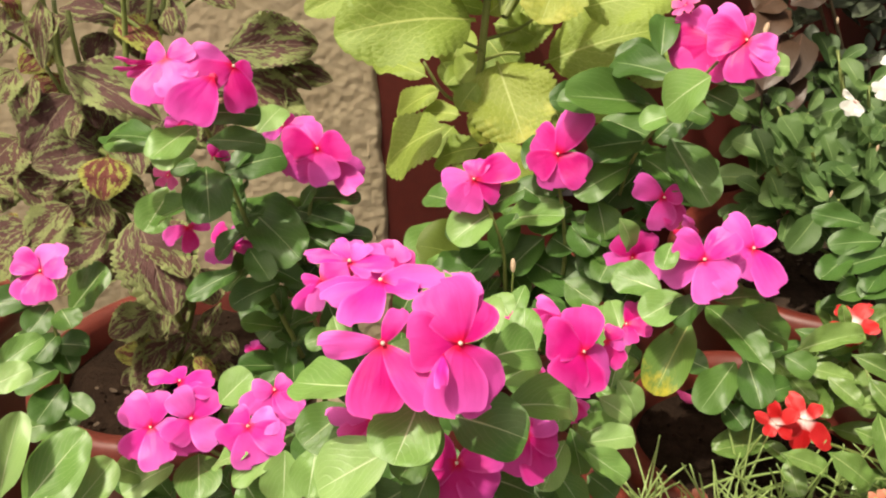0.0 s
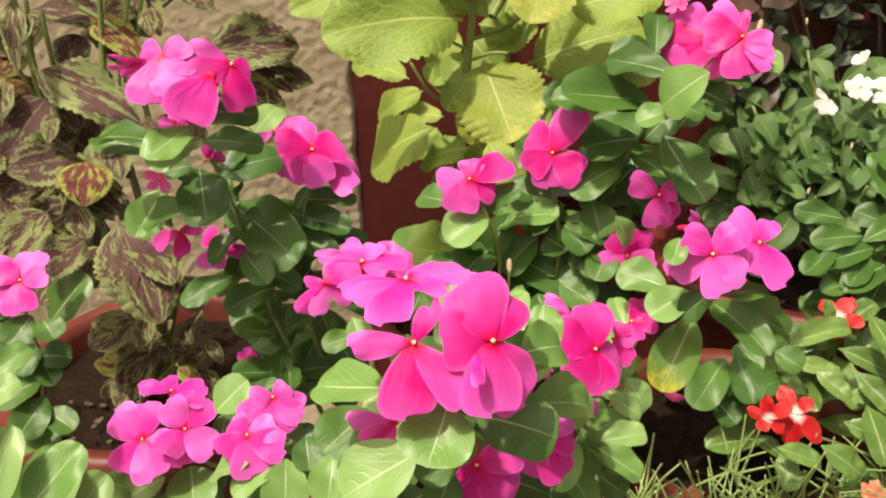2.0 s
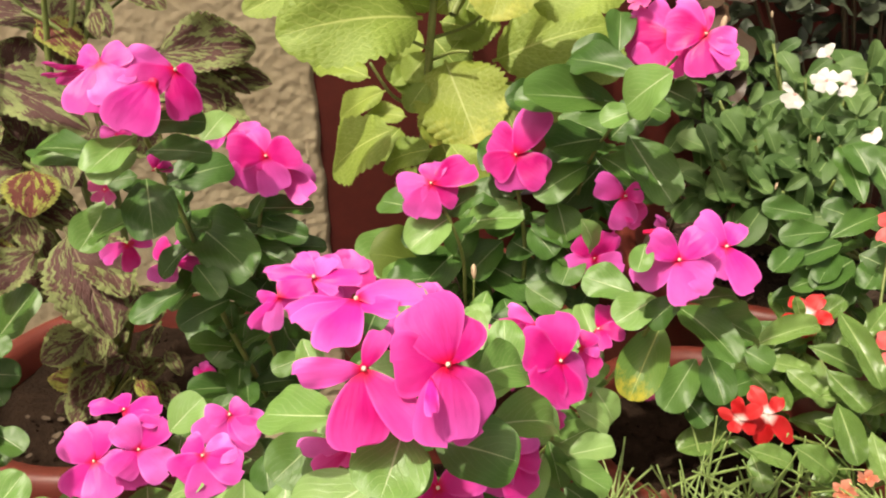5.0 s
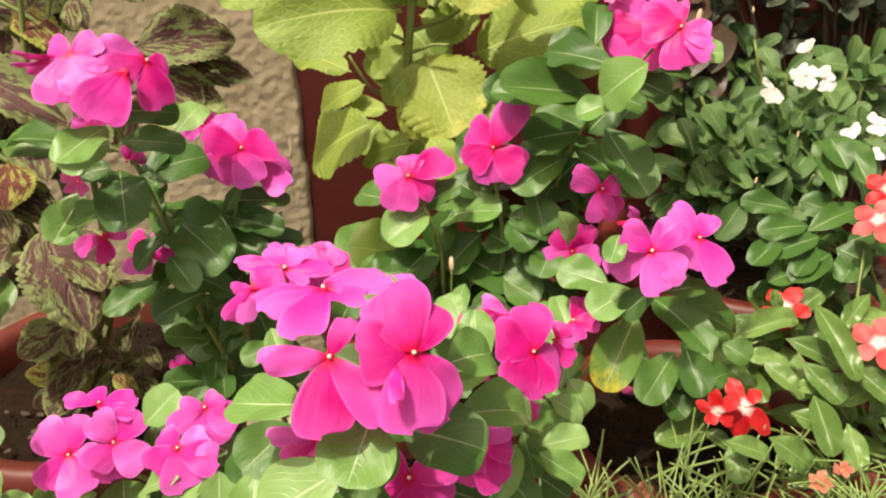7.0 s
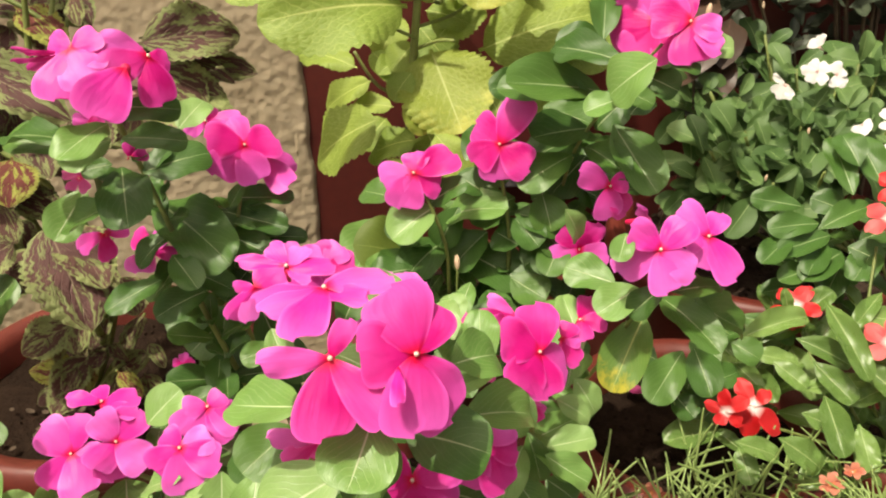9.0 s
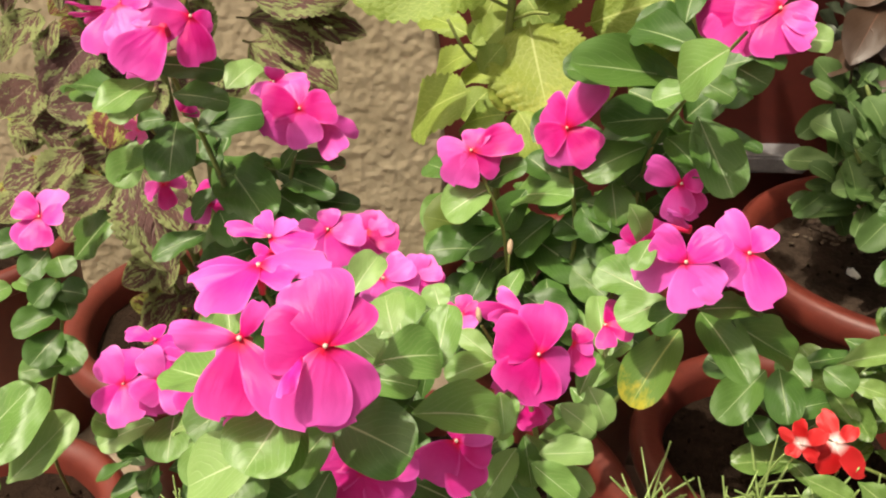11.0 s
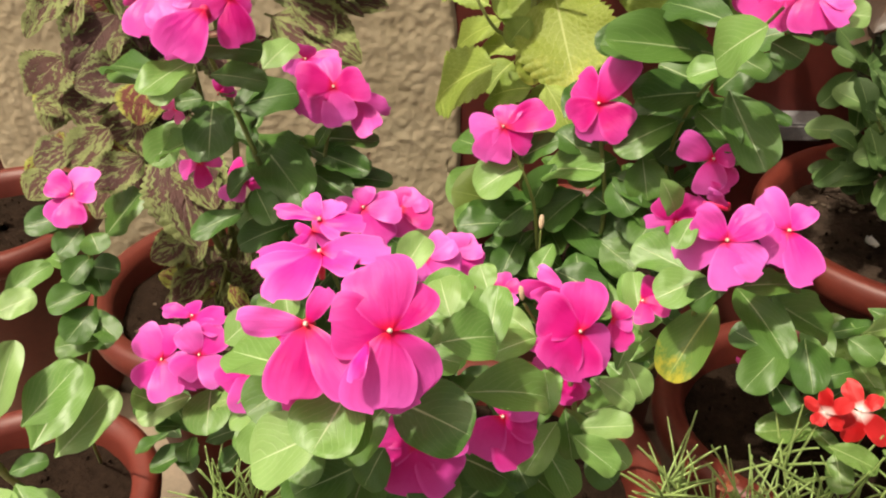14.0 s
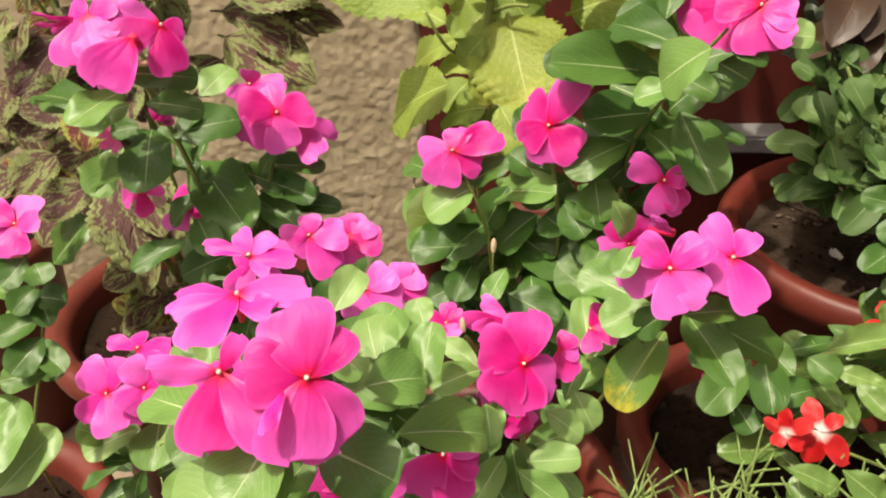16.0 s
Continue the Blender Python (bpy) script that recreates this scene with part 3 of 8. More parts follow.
# ---- the setting ----
def slab(name, x0, x1, y0, y1, z0, z1, material, label, category, bevel=0.0):
    bm = bmesh.new()
    bmesh.ops.create_cube(bm, size=1.0, matrix=Matrix.Translation(((x0 + x1) / 2, (y0 + y1) / 2, (z0 + z1) / 2)) @ Matrix.Diagonal((x1 - x0, y1 - y0, z1 - z0, 1)))
    if bevel:
        bmesh.ops.bevel(bm, geom=bm.edges[:], offset=bevel, segments=2, affect="EDGES")
    me = bpy.data.meshes.new(name)
    bm.to_mesh(me)
    bm.free()
    me.materials.append(material)
    return tagged(new(name, me), label, category, kind="structure")


WALL_Y = 0.99
PANEL_L, PANEL_R = -0.77, -0.09
ground = slab("ground", -60, 60, -60, 60, -0.3, -0.012, M_JOINT, "dusty ground under the stone paving", "ground")
slab("wall_red", -6, 6, WALL_Y + 0.005, WALL_Y + 0.2, -0.3, 1.6, M_RED_WALL, "boundary wall painted dark oxide red", "wall")

slab("ledge", 0.10, 0.34, WALL_Y - 0.035, WALL_Y + 0.012, 0.312, 0.334, M_LEDGE, "narrow grey cement ledge along the red wall", "ledge", 0.003)


def plaster_panel():
    """Cream roughcast: a lumpy sheet with a rounded edge, proud of the red wall."""
    bm = bmesh.new()
    nx, nz, z1 = 330, 420, 0.85
    rows = []
    for i in range(nz + 1):
        z = -0.05 + (z1 + 0.05) * i / nz
        row = []
        for j in range(nx + 1):
            x = PANEL_L + (PANEL_R - PANEL_L) * j / nx
            e = min(x - PANEL_L, PANEL_R - x)
            p = Vector((x, 0.0, z))
            lump = noise.noise(p * 95) + 0.6 * noise.noise(p * 210 + Vector((3, 7, 1))) + 0.8 * noise.noise(p * 40)
            h = max(-0.6, lump) * 0.0011
            rim = max(0.0, 1 - e / 0.008) ** 2 * 0.008
            wob = 0.004 * noise.noise(Vector((0.5, 1.5, z * 30))) if e < 0.02 else 0.0
            row.append(bm.verts.new((x + wob, WALL_Y - h + rim, z)))
        rows.append(row)
    for a, b in zip(rows, rows[1:]):
        for k in range(nx):
            bm.faces.new((a[k], a[k + 1], b[k + 1], b[k]))
    ob = part("wall_plaster", bm, M_PLASTER, None, "cream roughcast plaster panel with lumpy grain")
    return tagged(ob, category="wall", kind="structure")


plaster_panel()

# plants stand in these pots; the rims' heights differ a little
pot((-0.28, 0.68, 0), 0.14, 0.285, 0.032, label="brick-red plastic pot with dark soil and a variegated coleus")
pot((0.0, 0.45, 0), 0.12, 0.285, 0.03, label="brick-red plastic pot holding several pink periwinkles")
pot((0.245, 0.55, 0), 0.11, 0.275, 0.03, label="brick-red plastic pot with bare dark soil and a rolled rim")
pot((0.415, 0.805, 0), 0.165, 0.31, 0.034, label="brick-red plastic pot with dry brown litter on its soil", soil=M_DRY_SOIL)
pot((-0.42, 0.44, 0), 0.12, 0.2, 0.026, label="low brick-red plastic pot at the front of the row")
pot((-0.63, 0.79, 0), 0.115, 0.28, 0.03, label="brick-red plastic pot against the plaster wall")
pot((0.055, 0.77, 0), 0.125, 0.28, 0.03, label="brick-red plastic pot behind the periwinkles with a lime coleus")
pot((0.46, 0.49, 0), 0.1, 0.28, 0.03, label="brick-red plastic pot holding red periwinkles")
pot((0.29, 0.335, 0), 0.09, 0.24, 0.026, label="brick-red plastic pot overgrown with needle-leaved creeper")
pot((0.715, 0.70, 0), 0.11, 0.3, 0.03, label="brick-red plastic pot holding white periwinkles")
pot((-0.1, 0.24, 0), 0.085, 0.2, 0.026, label="small brick-red plastic pot with needle-leaved creeper")

# ---- the plants ----

periwinkle_tall = thing("periwinkle", (-0.0600, 0.4700, 0.2500), "tall pink periwinkle with dark green leaves beside the coleus", "plant", "pink periwinkles")
stem(periwinkle_tall, ((-0.0600, 0.4700, 0.2500), (-0.1087, 0.4221, 0.4829), (-0.1212, 0.4257, 0.5434), (-0.1320, 0.4205, 0.5980), (-0.1324, 0.4030, 0.6289)), 0.0019, 0.0012)
stem(periwinkle_tall, ((-0.0500, 0.4600, 0.2500), (-0.0944, 0.4286, 0.4945), (-0.0894, 0.4392, 0.5355), (-0.0818, 0.4477, 0.5683)), 0.0016, 0.0011)
leaf(periwinkle_tall, (-0.1544, 0.4047, 0.6010), (-0.1841, 0.4084, 0.6046), 0.0191, (0.0156, -0.6229, 0.7822))
leaf(periwinkle_tall, (-0.1303, 0.3922, 0.6085), (-0.1525, 0.3818, 0.6028), 0.0201, (0.0751, -0.6037, 0.7937), "b")
leaf(periwinkle_tall, (-0.0939, 0.4471, 0.5507), (-0.0566, 0.4465, 0.5488), 0.0141, (0.0269, -0.6338, 0.7730))
leaf(periwinkle_tall, (-0.0975, 0.4440, 0.5448), (-0.0605, 0.4330, 0.5367), 0.0164, (0.0015, -0.5926, 0.8055))
leaf(periwinkle_tall, (-0.0979, 0.4384, 0.5343), (-0.0700, 0.4238, 0.5245), 0.0179, (0.0048, -0.5526, 0.8335))
leaf(periwinkle_tall, (-0.1178, 0.4063, 0.5387), (-0.1038, 0.3884, 0.5276), 0.0164, (0.0767, -0.4802, 0.8738))
leaf(periwinkle_tall, (-0.1246, 0.4003, 0.5277), (-0.1507, 0.3853, 0.5200), 0.0148, (0.1236, -0.6146, 0.7791))
leaf(periwinkle_tall, (-0.1053, 0.4146, 0.5112), (-0.1323, 0.4009, 0.5044), 0.0174, (0.1036, -0.6013, 0.7923))
leaf(periwinkle_tall, (-0.0869, 0.4368, 0.5096), (-0.0992, 0.4197, 0.5001), 0.0187, (0.1447, -0.5577, 0.8173))
leaf(periwinkle_tall, (-0.1156, 0.4280, 0.5155), (-0.0910, 0.4163, 0.5077), 0.0153, (0.0175, -0.5290, 0.8484))
leaf(periwinkle_tall, (-0.0880, 0.4538, 0.5203), (-0.0527, 0.4538, 0.5190), 0.0146, (0.0303, -0.6124, 0.7900))
leaf(periwinkle_tall, (-0.1385, 0.4101, 0.5893), (-0.1532, 0.4070, 0.5878), 0.0128, (0.0719, -0.6731, 0.7360))
tuft(periwinkle_tall, (-0.1290, 0.4180, 0.5860), (0.1, -0.3, 0.9), 0.0260, 2, "v", seed=301, spread=60, step=0.010)
tuft(periwinkle_tall, (-0.1230, 0.4220, 0.5600), (-0.2, -0.4, 0.85), 0.0280, 3, "v", seed=302, spread=60, step=0.010)
tuft(periwinkle_tall, (-0.0920, 0.4360, 0.5480), (0.3, -0.3, 0.9), 0.0260, 3, "v", seed=303, spread=60, step=0.010)
tuft(periwinkle_tall, (-0.1313, 0.4449, 0.5266), (-0.3488, -0.3054, 0.8860), 0.0329, 3, "v", seed=1, spread=50, step=0.012)
tuft(periwinkle_tall, (-0.0938, 0.4368, 0.5098), (0.2749, -0.3209, 0.9063), 0.0329, 3, "v", seed=2, spread=50, step=0.012)
tuft(periwinkle_tall, (-0.1087, 0.4221, 0.4829), (0.0000, -0.3304, 0.9439), 0.0329, 3, "v", seed=3, spread=50, step=0.012)
tuft(periwinkle_tall, (-0.1171, 0.4498, 0.5352), (0.3573, -0.3128, 0.8801), 0.0329, 3, "v", seed=4, spread=50, step=0.012)
tuft(periwinkle_tall, (-0.1406, 0.4595, 0.5545), (-0.1841, -0.3225, 0.9285), 0.0329, 3, "v", seed=5, spread=50, step=0.012)
tuft(periwinkle_tall, (-0.1023, 0.4140, 0.4673), (0.1866, -0.3268, 0.9265), 0.0329, 3, "v", seed=6, spread=50, step=0.012)
tuft(periwinkle_tall, (-0.0858, 0.4514, 0.5371), (0.4326, -0.3030, 0.8492), 0.0329, 3, "v", seed=7, spread=50, step=0.012)
flower(periwinkle_tall, (-0.1299, 0.4115, 0.5916), (0.5272, -0.7171, 0.4559), (-0.0101, 0.5312, 0.8472), 0.0171, skip=(1, 2, 3))
flower(periwinkle_tall, (-0.1575, 0.4162, 0.5802), (0.0423, -0.7563, 0.6529), (0.0251, 0.6541, 0.7560), 0.0187, "blush")
flower(periwinkle_tall, (-0.1409, 0.4003, 0.6136), (0.0244, -0.8518, 0.5232), (0.0324, 0.5238, 0.8512), 0.0175)
bud(periwinkle_tall, (-0.1144, 0.3874, 0.6308), (0.9865, 0.0921, 0.1354), 0.0017)
bud(periwinkle_tall, (-0.0637, 0.4424, 0.5405), (0.4026, 0.4359, 0.8049), 0.0014)
bloom(periwinkle_tall, (-0.1075, 0.3963, 0.6446), (0.4308, -0.7317, 0.5283), ((-0.1243, 0.3836, 0.6413, 0.0166), (-0.1021, 0.3863, 0.6246, 0.0183), (-0.1255, 0.3911, 0.6537, 0.0143), (-0.0993, 0.4017, 0.6409, 0.0114),))
bloom(periwinkle_tall, (-0.1374, 0.3906, 0.6507), (0.0130, -0.7598, 0.6500), ((-0.1290, 0.3799, 0.6378, 0.0216), (-0.1426, 0.3740, 0.6331, 0.0231), (-0.1479, 0.3970, 0.6533, 0.0124), (-0.1250, 0.3943, 0.6568, 0.0145), (-0.1208, 0.3884, 0.6490, 0.0166),), "pale", eye=False)
bloom(periwinkle_tall, (-0.1131, 0.3797, 0.6445), (0.2436, -0.8177, 0.5215), ((-0.1274, 0.3646, 0.6282, 0.0239),), "pale", eye=False)
bloom(periwinkle_tall, (-0.1414, 0.3945, 0.6490), (0.1809, -0.9580, -0.2225), ((-0.1600, 0.3849, 0.6548, 0.0028), (-0.1639, 0.3918, 0.6479, 0.0036), (-0.1597, 0.3963, 0.6420, 0.0059), (-0.1585, 0.3903, 0.6511, 0.0035),), eye=False)
bloom(periwinkle_tall, (-0.0806, 0.4488, 0.5802), (0.3056, -0.7061, 0.6388), ((-0.1002, 0.4435, 0.5867, 0.0212), (-0.0960, 0.4340, 0.5688, 0.0212), (-0.0741, 0.4380, 0.5622, 0.0212), (-0.0634, 0.4593, 0.5799, 0.0230), (-0.0892, 0.4610, 0.5914, 0.0185),))
bloom(periwinkle_tall, (-0.0739, 0.4645, 0.5672), (0.1259, -0.7915, 0.5981), ((-0.0577, 0.4408, 0.5562, 0.0172), (-0.0581, 0.4812, 0.5551, 0.0130),), eye=False)
bloom(periwinkle_tall, (-0.1063, 0.4813, 0.5837), (0.2492, -0.8404, 0.4812), ((-0.1148, 0.4687, 0.5807, 0.0082), (-0.1030, 0.4780, 0.5936, 0.0122), (-0.0841, 0.4814, 0.5855, 0.0115), (-0.0937, 0.4737, 0.5828, 0.0084),))
bloom(periwinkle_tall, (-0.1378, 0.4368, 0.5264), (-0.2193, -0.6148, 0.7576), ((-0.1499, 0.4511, 0.5296, 0.0142), (-0.1437, 0.4244, 0.5185, 0.0183), (-0.1181, 0.4247, 0.5283, 0.0098), (-0.1290, 0.4367, 0.5378, 0.0134),))
bloom(periwinkle_tall, (-0.1549, 0.4231, 0.5455), (0.2659, -0.7261, 0.6341), ((-0.1760, 0.4369, 0.5297, 0.0110), (-0.1562, 0.4258, 0.5278, 0.0107), (-0.1443, 0.4285, 0.5446, 0.0093),), eye=False)
leaf(periwinkle_tall, (-0.1418, 0.3768, 0.6140), (-0.1802, 0.4002, 0.6097), 0.0179, (0.1843, -0.4899, 0.8521))
leaf(periwinkle_tall, (-0.1298, 0.3916, 0.6163), (-0.1447, 0.3631, 0.6110), 0.0188, (0.1851, -0.5582, 0.8088), "b")
leaf(periwinkle_tall, (-0.1329, 0.3957, 0.6227), (-0.0988, 0.4037, 0.6170), 0.0151, (0.2405, -0.7159, 0.6554))
leaf(periwinkle_tall, (-0.1042, 0.4130, 0.6045), (-0.0941, 0.4331, 0.6115), 0.0176, (0.1561, -0.6188, 0.7699), "b")
leaf(periwinkle_tall, (-0.1302, 0.4072, 0.6035), (-0.0977, 0.4003, 0.6021), 0.0134, (0.2104, -0.6577, 0.7233))
leaf(periwinkle_tall, (-0.1282, 0.4209, 0.5797), (-0.0967, 0.4372, 0.5816), 0.0266, (0.1647, -0.5407, 0.8249))
leaf(periwinkle_tall, (-0.1369, 0.4181, 0.5843), (-0.1284, 0.3815, 0.5676), 0.0265, (0.1771, -0.5407, 0.8224))
leaf(periwinkle_tall, (-0.1600, 0.4256, 0.5701), (-0.1740, 0.4048, 0.5520), 0.0200, (0.1978, -0.5262, 0.8270), "b")
leaf(periwinkle_tall, (-0.1380, 0.3895, 0.5765), (-0.1643, 0.4007, 0.5617), 0.0192, (0.1849, -0.5218, 0.8328))
leaf(periwinkle_tall, (-0.1347, 0.4544, 0.5484), (-0.0876, 0.3990, 0.5344), 0.0323, (0.1568, -0.5289, 0.8341))
leaf(periwinkle_tall, (-0.1012, 0.4631, 0.4687), (-0.1312, 0.4437, 0.4502), 0.0293, (0.0787, -0.4791, 0.8742))
leaf(periwinkle_tall, (-0.0983, 0.4661, 0.4492), (-0.1261, 0.4509, 0.4177), 0.0280, (0.0732, -0.4674, 0.8810))
leaf(periwinkle_tall, (-0.0915, 0.4826, 0.4554), (-0.0815, 0.4740, 0.4194), 0.0272, (0.0654, -0.4796, 0.8750))
leaf(periwinkle_tall, (-0.0825, 0.4548, 0.4556), (-0.0624, 0.4300, 0.4329), 0.0234, (0.0581, -0.4678, 0.8819))
leaf(periwinkle_tall, (-0.1065, 0.4598, 0.4365), (-0.0978, 0.4417, 0.4040), 0.0253, (0.0808, -0.4552, 0.8867))
leaf(periwinkle_tall, (-0.0832, 0.4890, 0.4684), (-0.0547, 0.4881, 0.4489), 0.0255, (0.0573, -0.4917, 0.8689))
leaf(periwinkle_tall, (-0.1137, 0.4641, 0.4690), (-0.1443, 0.4514, 0.4629), 0.0260, (0.0919, -0.4784, 0.8733))
leaf(periwinkle_tall, (-0.0910, 0.4516, 0.4232), (-0.0687, 0.4394, 0.4032), 0.0232, (0.0643, -0.4438, 0.8938))

periwinkle_rear = thing("periwinkle", (0.0700, 0.7000, 0.2500), "bushy pink periwinkle with broad green leaves and three shoots", "plant", "pink periwinkles")
stem(periwinkle_rear, ((0.0700, 0.7000, 0.2500), (0.0357, 0.5066, 0.4230), (0.0293, 0.4681, 0.5002), (0.0153, 0.4671, 0.5413)), 0.0015, 0.001)
stem(periwinkle_rear, ((0.0800, 0.7000, 0.2500), (0.0689, 0.5066, 0.4218), (0.0723, 0.4858, 0.4892), (0.0659, 0.4923, 0.5442)), 0.0019, 0.0012)
stem(periwinkle_rear, ((0.0900, 0.6900, 0.2500), (0.1040, 0.5366, 0.4205), (0.1130, 0.5045, 0.5305), (0.1310, 0.4863, 0.5781), (0.1500, 0.4557, 0.6213)), 0.0014, 0.001)
leaf(periwinkle_rear, (0.0424, 0.4483, 0.4837), (0.0319, 0.4283, 0.4727), 0.0135, (-0.0000, -0.4827, 0.8758), "b")
leaf(periwinkle_rear, (0.1205, 0.4815, 0.5857), (0.0640, 0.4869, 0.5915), 0.0258, (0.0063, -0.6968, 0.7173))
leaf(periwinkle_rear, (0.0933, 0.5058, 0.5899), (0.0611, 0.5001, 0.5874), 0.0189, (0.0589, -0.6662, 0.7434))
leaf(periwinkle_rear, (0.1234, 0.4770, 0.6199), (0.1305, 0.5021, 0.6371), 0.0183, (-0.1340, -0.5346, 0.8344))
leaf(periwinkle_rear, (0.1308, 0.4638, 0.5947), (0.1487, 0.4544, 0.5878), 0.0152, (-0.1069, -0.7118, 0.6942))
leaf(periwinkle_rear, (0.1738, 0.4549, 0.6190), (0.1904, 0.4539, 0.6176), 0.0157, (0.0131, -0.7079, 0.7062), "b")
leaf(periwinkle_rear, (0.1512, 0.4463, 0.6142), (0.1674, 0.4403, 0.6096), 0.0100, (-0.0782, -0.7335, 0.6752))
leaf(periwinkle_rear, (0.0752, 0.4840, 0.5070), (0.0877, 0.4653, 0.4953), 0.0215, (-0.1182, -0.5821, 0.8044))
leaf(periwinkle_rear, (0.0152, 0.4805, 0.5027), (-0.0070, 0.4880, 0.5081), 0.0191, (-0.0140, -0.6140, 0.7891))
leaf(periwinkle_rear, (0.0071, 0.4786, 0.4782), (-0.0196, 0.4749, 0.4770), 0.0233, (0.0465, -0.5864, 0.8086))
leaf(periwinkle_rear, (0.0715, 0.4751, 0.4690), (0.0923, 0.4601, 0.4596), 0.0263, (-0.0662, -0.5964, 0.8000))
leaf(periwinkle_rear, (0.0561, 0.4715, 0.4629), (0.0609, 0.4456, 0.4481), 0.0233, (-0.0829, -0.5059, 0.8586))
leaf(periwinkle_rear, (0.0185, 0.4819, 0.4625), (0.0097, 0.4592, 0.4500), 0.0217, (0.0159, -0.4894, 0.8719))
leaf(periwinkle_rear, (0.1046, 0.4770, 0.4926), (0.0904, 0.4548, 0.4801), 0.0209, (-0.0436, -0.4683, 0.8825))
leaf(periwinkle_rear, (0.0458, 0.4923, 0.5450), (0.0589, 0.5151, 0.5593), 0.0176, (0.0079, -0.5353, 0.8446))
leaf(periwinkle_rear, (0.1524, 0.4766, 0.5967), (0.1673, 0.4677, 0.5902), 0.0211, (-0.1319, -0.7177, 0.6837))
leaf(periwinkle_rear, (-0.0080, 0.4971, 0.4827), (-0.0148, 0.4745, 0.4726), 0.0206, (0.1187, -0.4357, 0.8922), "b")
leaf(periwinkle_rear, (0.0773, 0.4805, 0.4895), (0.0634, 0.4897, 0.4958), 0.0242, (-0.0344, -0.5954, 0.8027))
leaf(periwinkle_rear, (0.1048, 0.4826, 0.4854), (0.0876, 0.4616, 0.4773), 0.0230, (0.0779, -0.4124, 0.9077))
leaf(periwinkle_rear, (0.0587, 0.4968, 0.5192), (0.0409, 0.5096, 0.5281), 0.0208, (-0.0415, -0.6066, 0.7940))
leaf(periwinkle_rear, (0.0672, 0.5040, 0.5460), (0.0501, 0.5129, 0.5529), 0.0207, (-0.0314, -0.6484, 0.7607))
leaf(periwinkle_rear, (0.0435, 0.4523, 0.4626), (0.0740, 0.4387, 0.4531), 0.0265, (0.0255, -0.5357, 0.8440))
leaf(periwinkle_rear, (0.0757, 0.4874, 0.5095), (0.1040, 0.4747, 0.5000), 0.0236, (-0.0021, -0.6037, 0.7972))
leaf(periwinkle_rear, (0.0168, 0.4775, 0.4524), (-0.0070, 0.4634, 0.4484), 0.0250, (0.1490, -0.4967, 0.8551))
leaf(periwinkle_rear, (0.0767, 0.4900, 0.4759), (0.1047, 0.4897, 0.4727), 0.0215, (0.0890, -0.5740, 0.8140))
leaf(periwinkle_rear, (0.0569, 0.4584, 0.4502), (0.0810, 0.4403, 0.4395), 0.0233, (-0.0062, -0.5179, 0.8554), "b")
leaf(periwinkle_rear, (0.0053, 0.4955, 0.4833), (-0.0109, 0.4784, 0.4767), 0.0211, (0.1698, -0.4903, 0.8549))
leaf(periwinkle_rear, (0.0913, 0.4589, 0.4427), (0.1046, 0.4395, 0.4326), 0.0196, (-0.0556, -0.4911, 0.8693))
leaf(periwinkle_rear, (0.1318, 0.4880, 0.6087), (0.0995, 0.4942, 0.6163), 0.0254, (0.0249, -0.7151, 0.6985))
leaf(periwinkle_rear, (0.1498, 0.4993, 0.5660), (0.1669, 0.5157, 0.5731), 0.0187, (0.0875, -0.4697, 0.8785))
leaf(periwinkle_rear, (0.1535, 0.4760, 0.6035), (0.1701, 0.4847, 0.6064), 0.0136, (0.1442, -0.5531, 0.8205), "b")
tuft(periwinkle_rear, (0.0354, 0.5023, 0.4683), (-0.2697, -0.3149, 0.9100), 0.0418, 3, "v", seed=20, spread=50, step=0.012)
tuft(periwinkle_rear, (0.0671, 0.5004, 0.4636), (0.2749, -0.3209, 0.9063), 0.0418, 3, "v", seed=21, spread=50, step=0.012)
tuft(periwinkle_rear, (0.0146, 0.4892, 0.4445), (-0.4206, -0.2947, 0.8580), 0.0418, 3, "v", seed=22, spread=50, step=0.012)
tuft(periwinkle_rear, (0.0950, 0.5004, 0.4625), (0.4326, -0.3030, 0.8492), 0.0418, 3, "v", seed=23, spread=50, step=0.012)
tuft(periwinkle_rear, (0.0741, 0.4873, 0.4387), (0.0000, -0.3304, 0.9439), 0.0418, 3, "v", seed=24, spread=50, step=0.012)
tuft(periwinkle_rear, (0.0257, 0.4780, 0.4229), (-0.1841, -0.3225, 0.9285), 0.0418, 3, "v", seed=25, spread=50, step=0.012)
tuft(periwinkle_rear, (0.1369, 0.5303, 0.5172), (0.1866, -0.3268, 0.9265), 0.0418, 3, "v", seed=26, spread=50, step=0.012)
tuft(periwinkle_rear, (0.1098, 0.4854, 0.4338), (0.3573, -0.3128, 0.8801), 0.0418, 3, "v", seed=27, spread=50, step=0.012)
tuft(periwinkle_rear, (0.0917, 0.5098, 0.4802), (0.0942, -0.3300, 0.9393), 0.0418, 3, "v", seed=28, spread=50, step=0.012)
tuft(periwinkle_rear, (0.0501, 0.4854, 0.4361), (-0.0936, -0.3278, 0.9401), 0.0418, 3, "v", seed=29, spread=50, step=0.012)
tuft(periwinkle_rear, (0.0018, 0.4780, 0.4238), (-0.3488, -0.3054, 0.8860), 0.0418, 3, "v", seed=30, spread=50, step=0.012)
tuft(periwinkle_rear, (0.0237, 0.5060, 0.4758), (-0.2697, -0.3149, 0.9100), 0.0418, 3, "v", seed=31, spread=50, step=0.012)
tuft(periwinkle_rear, (0.0605, 0.5191, 0.4990), (0.0000, -0.3304, 0.9439), 0.0418, 3, "v", seed=32, spread=50, step=0.012)
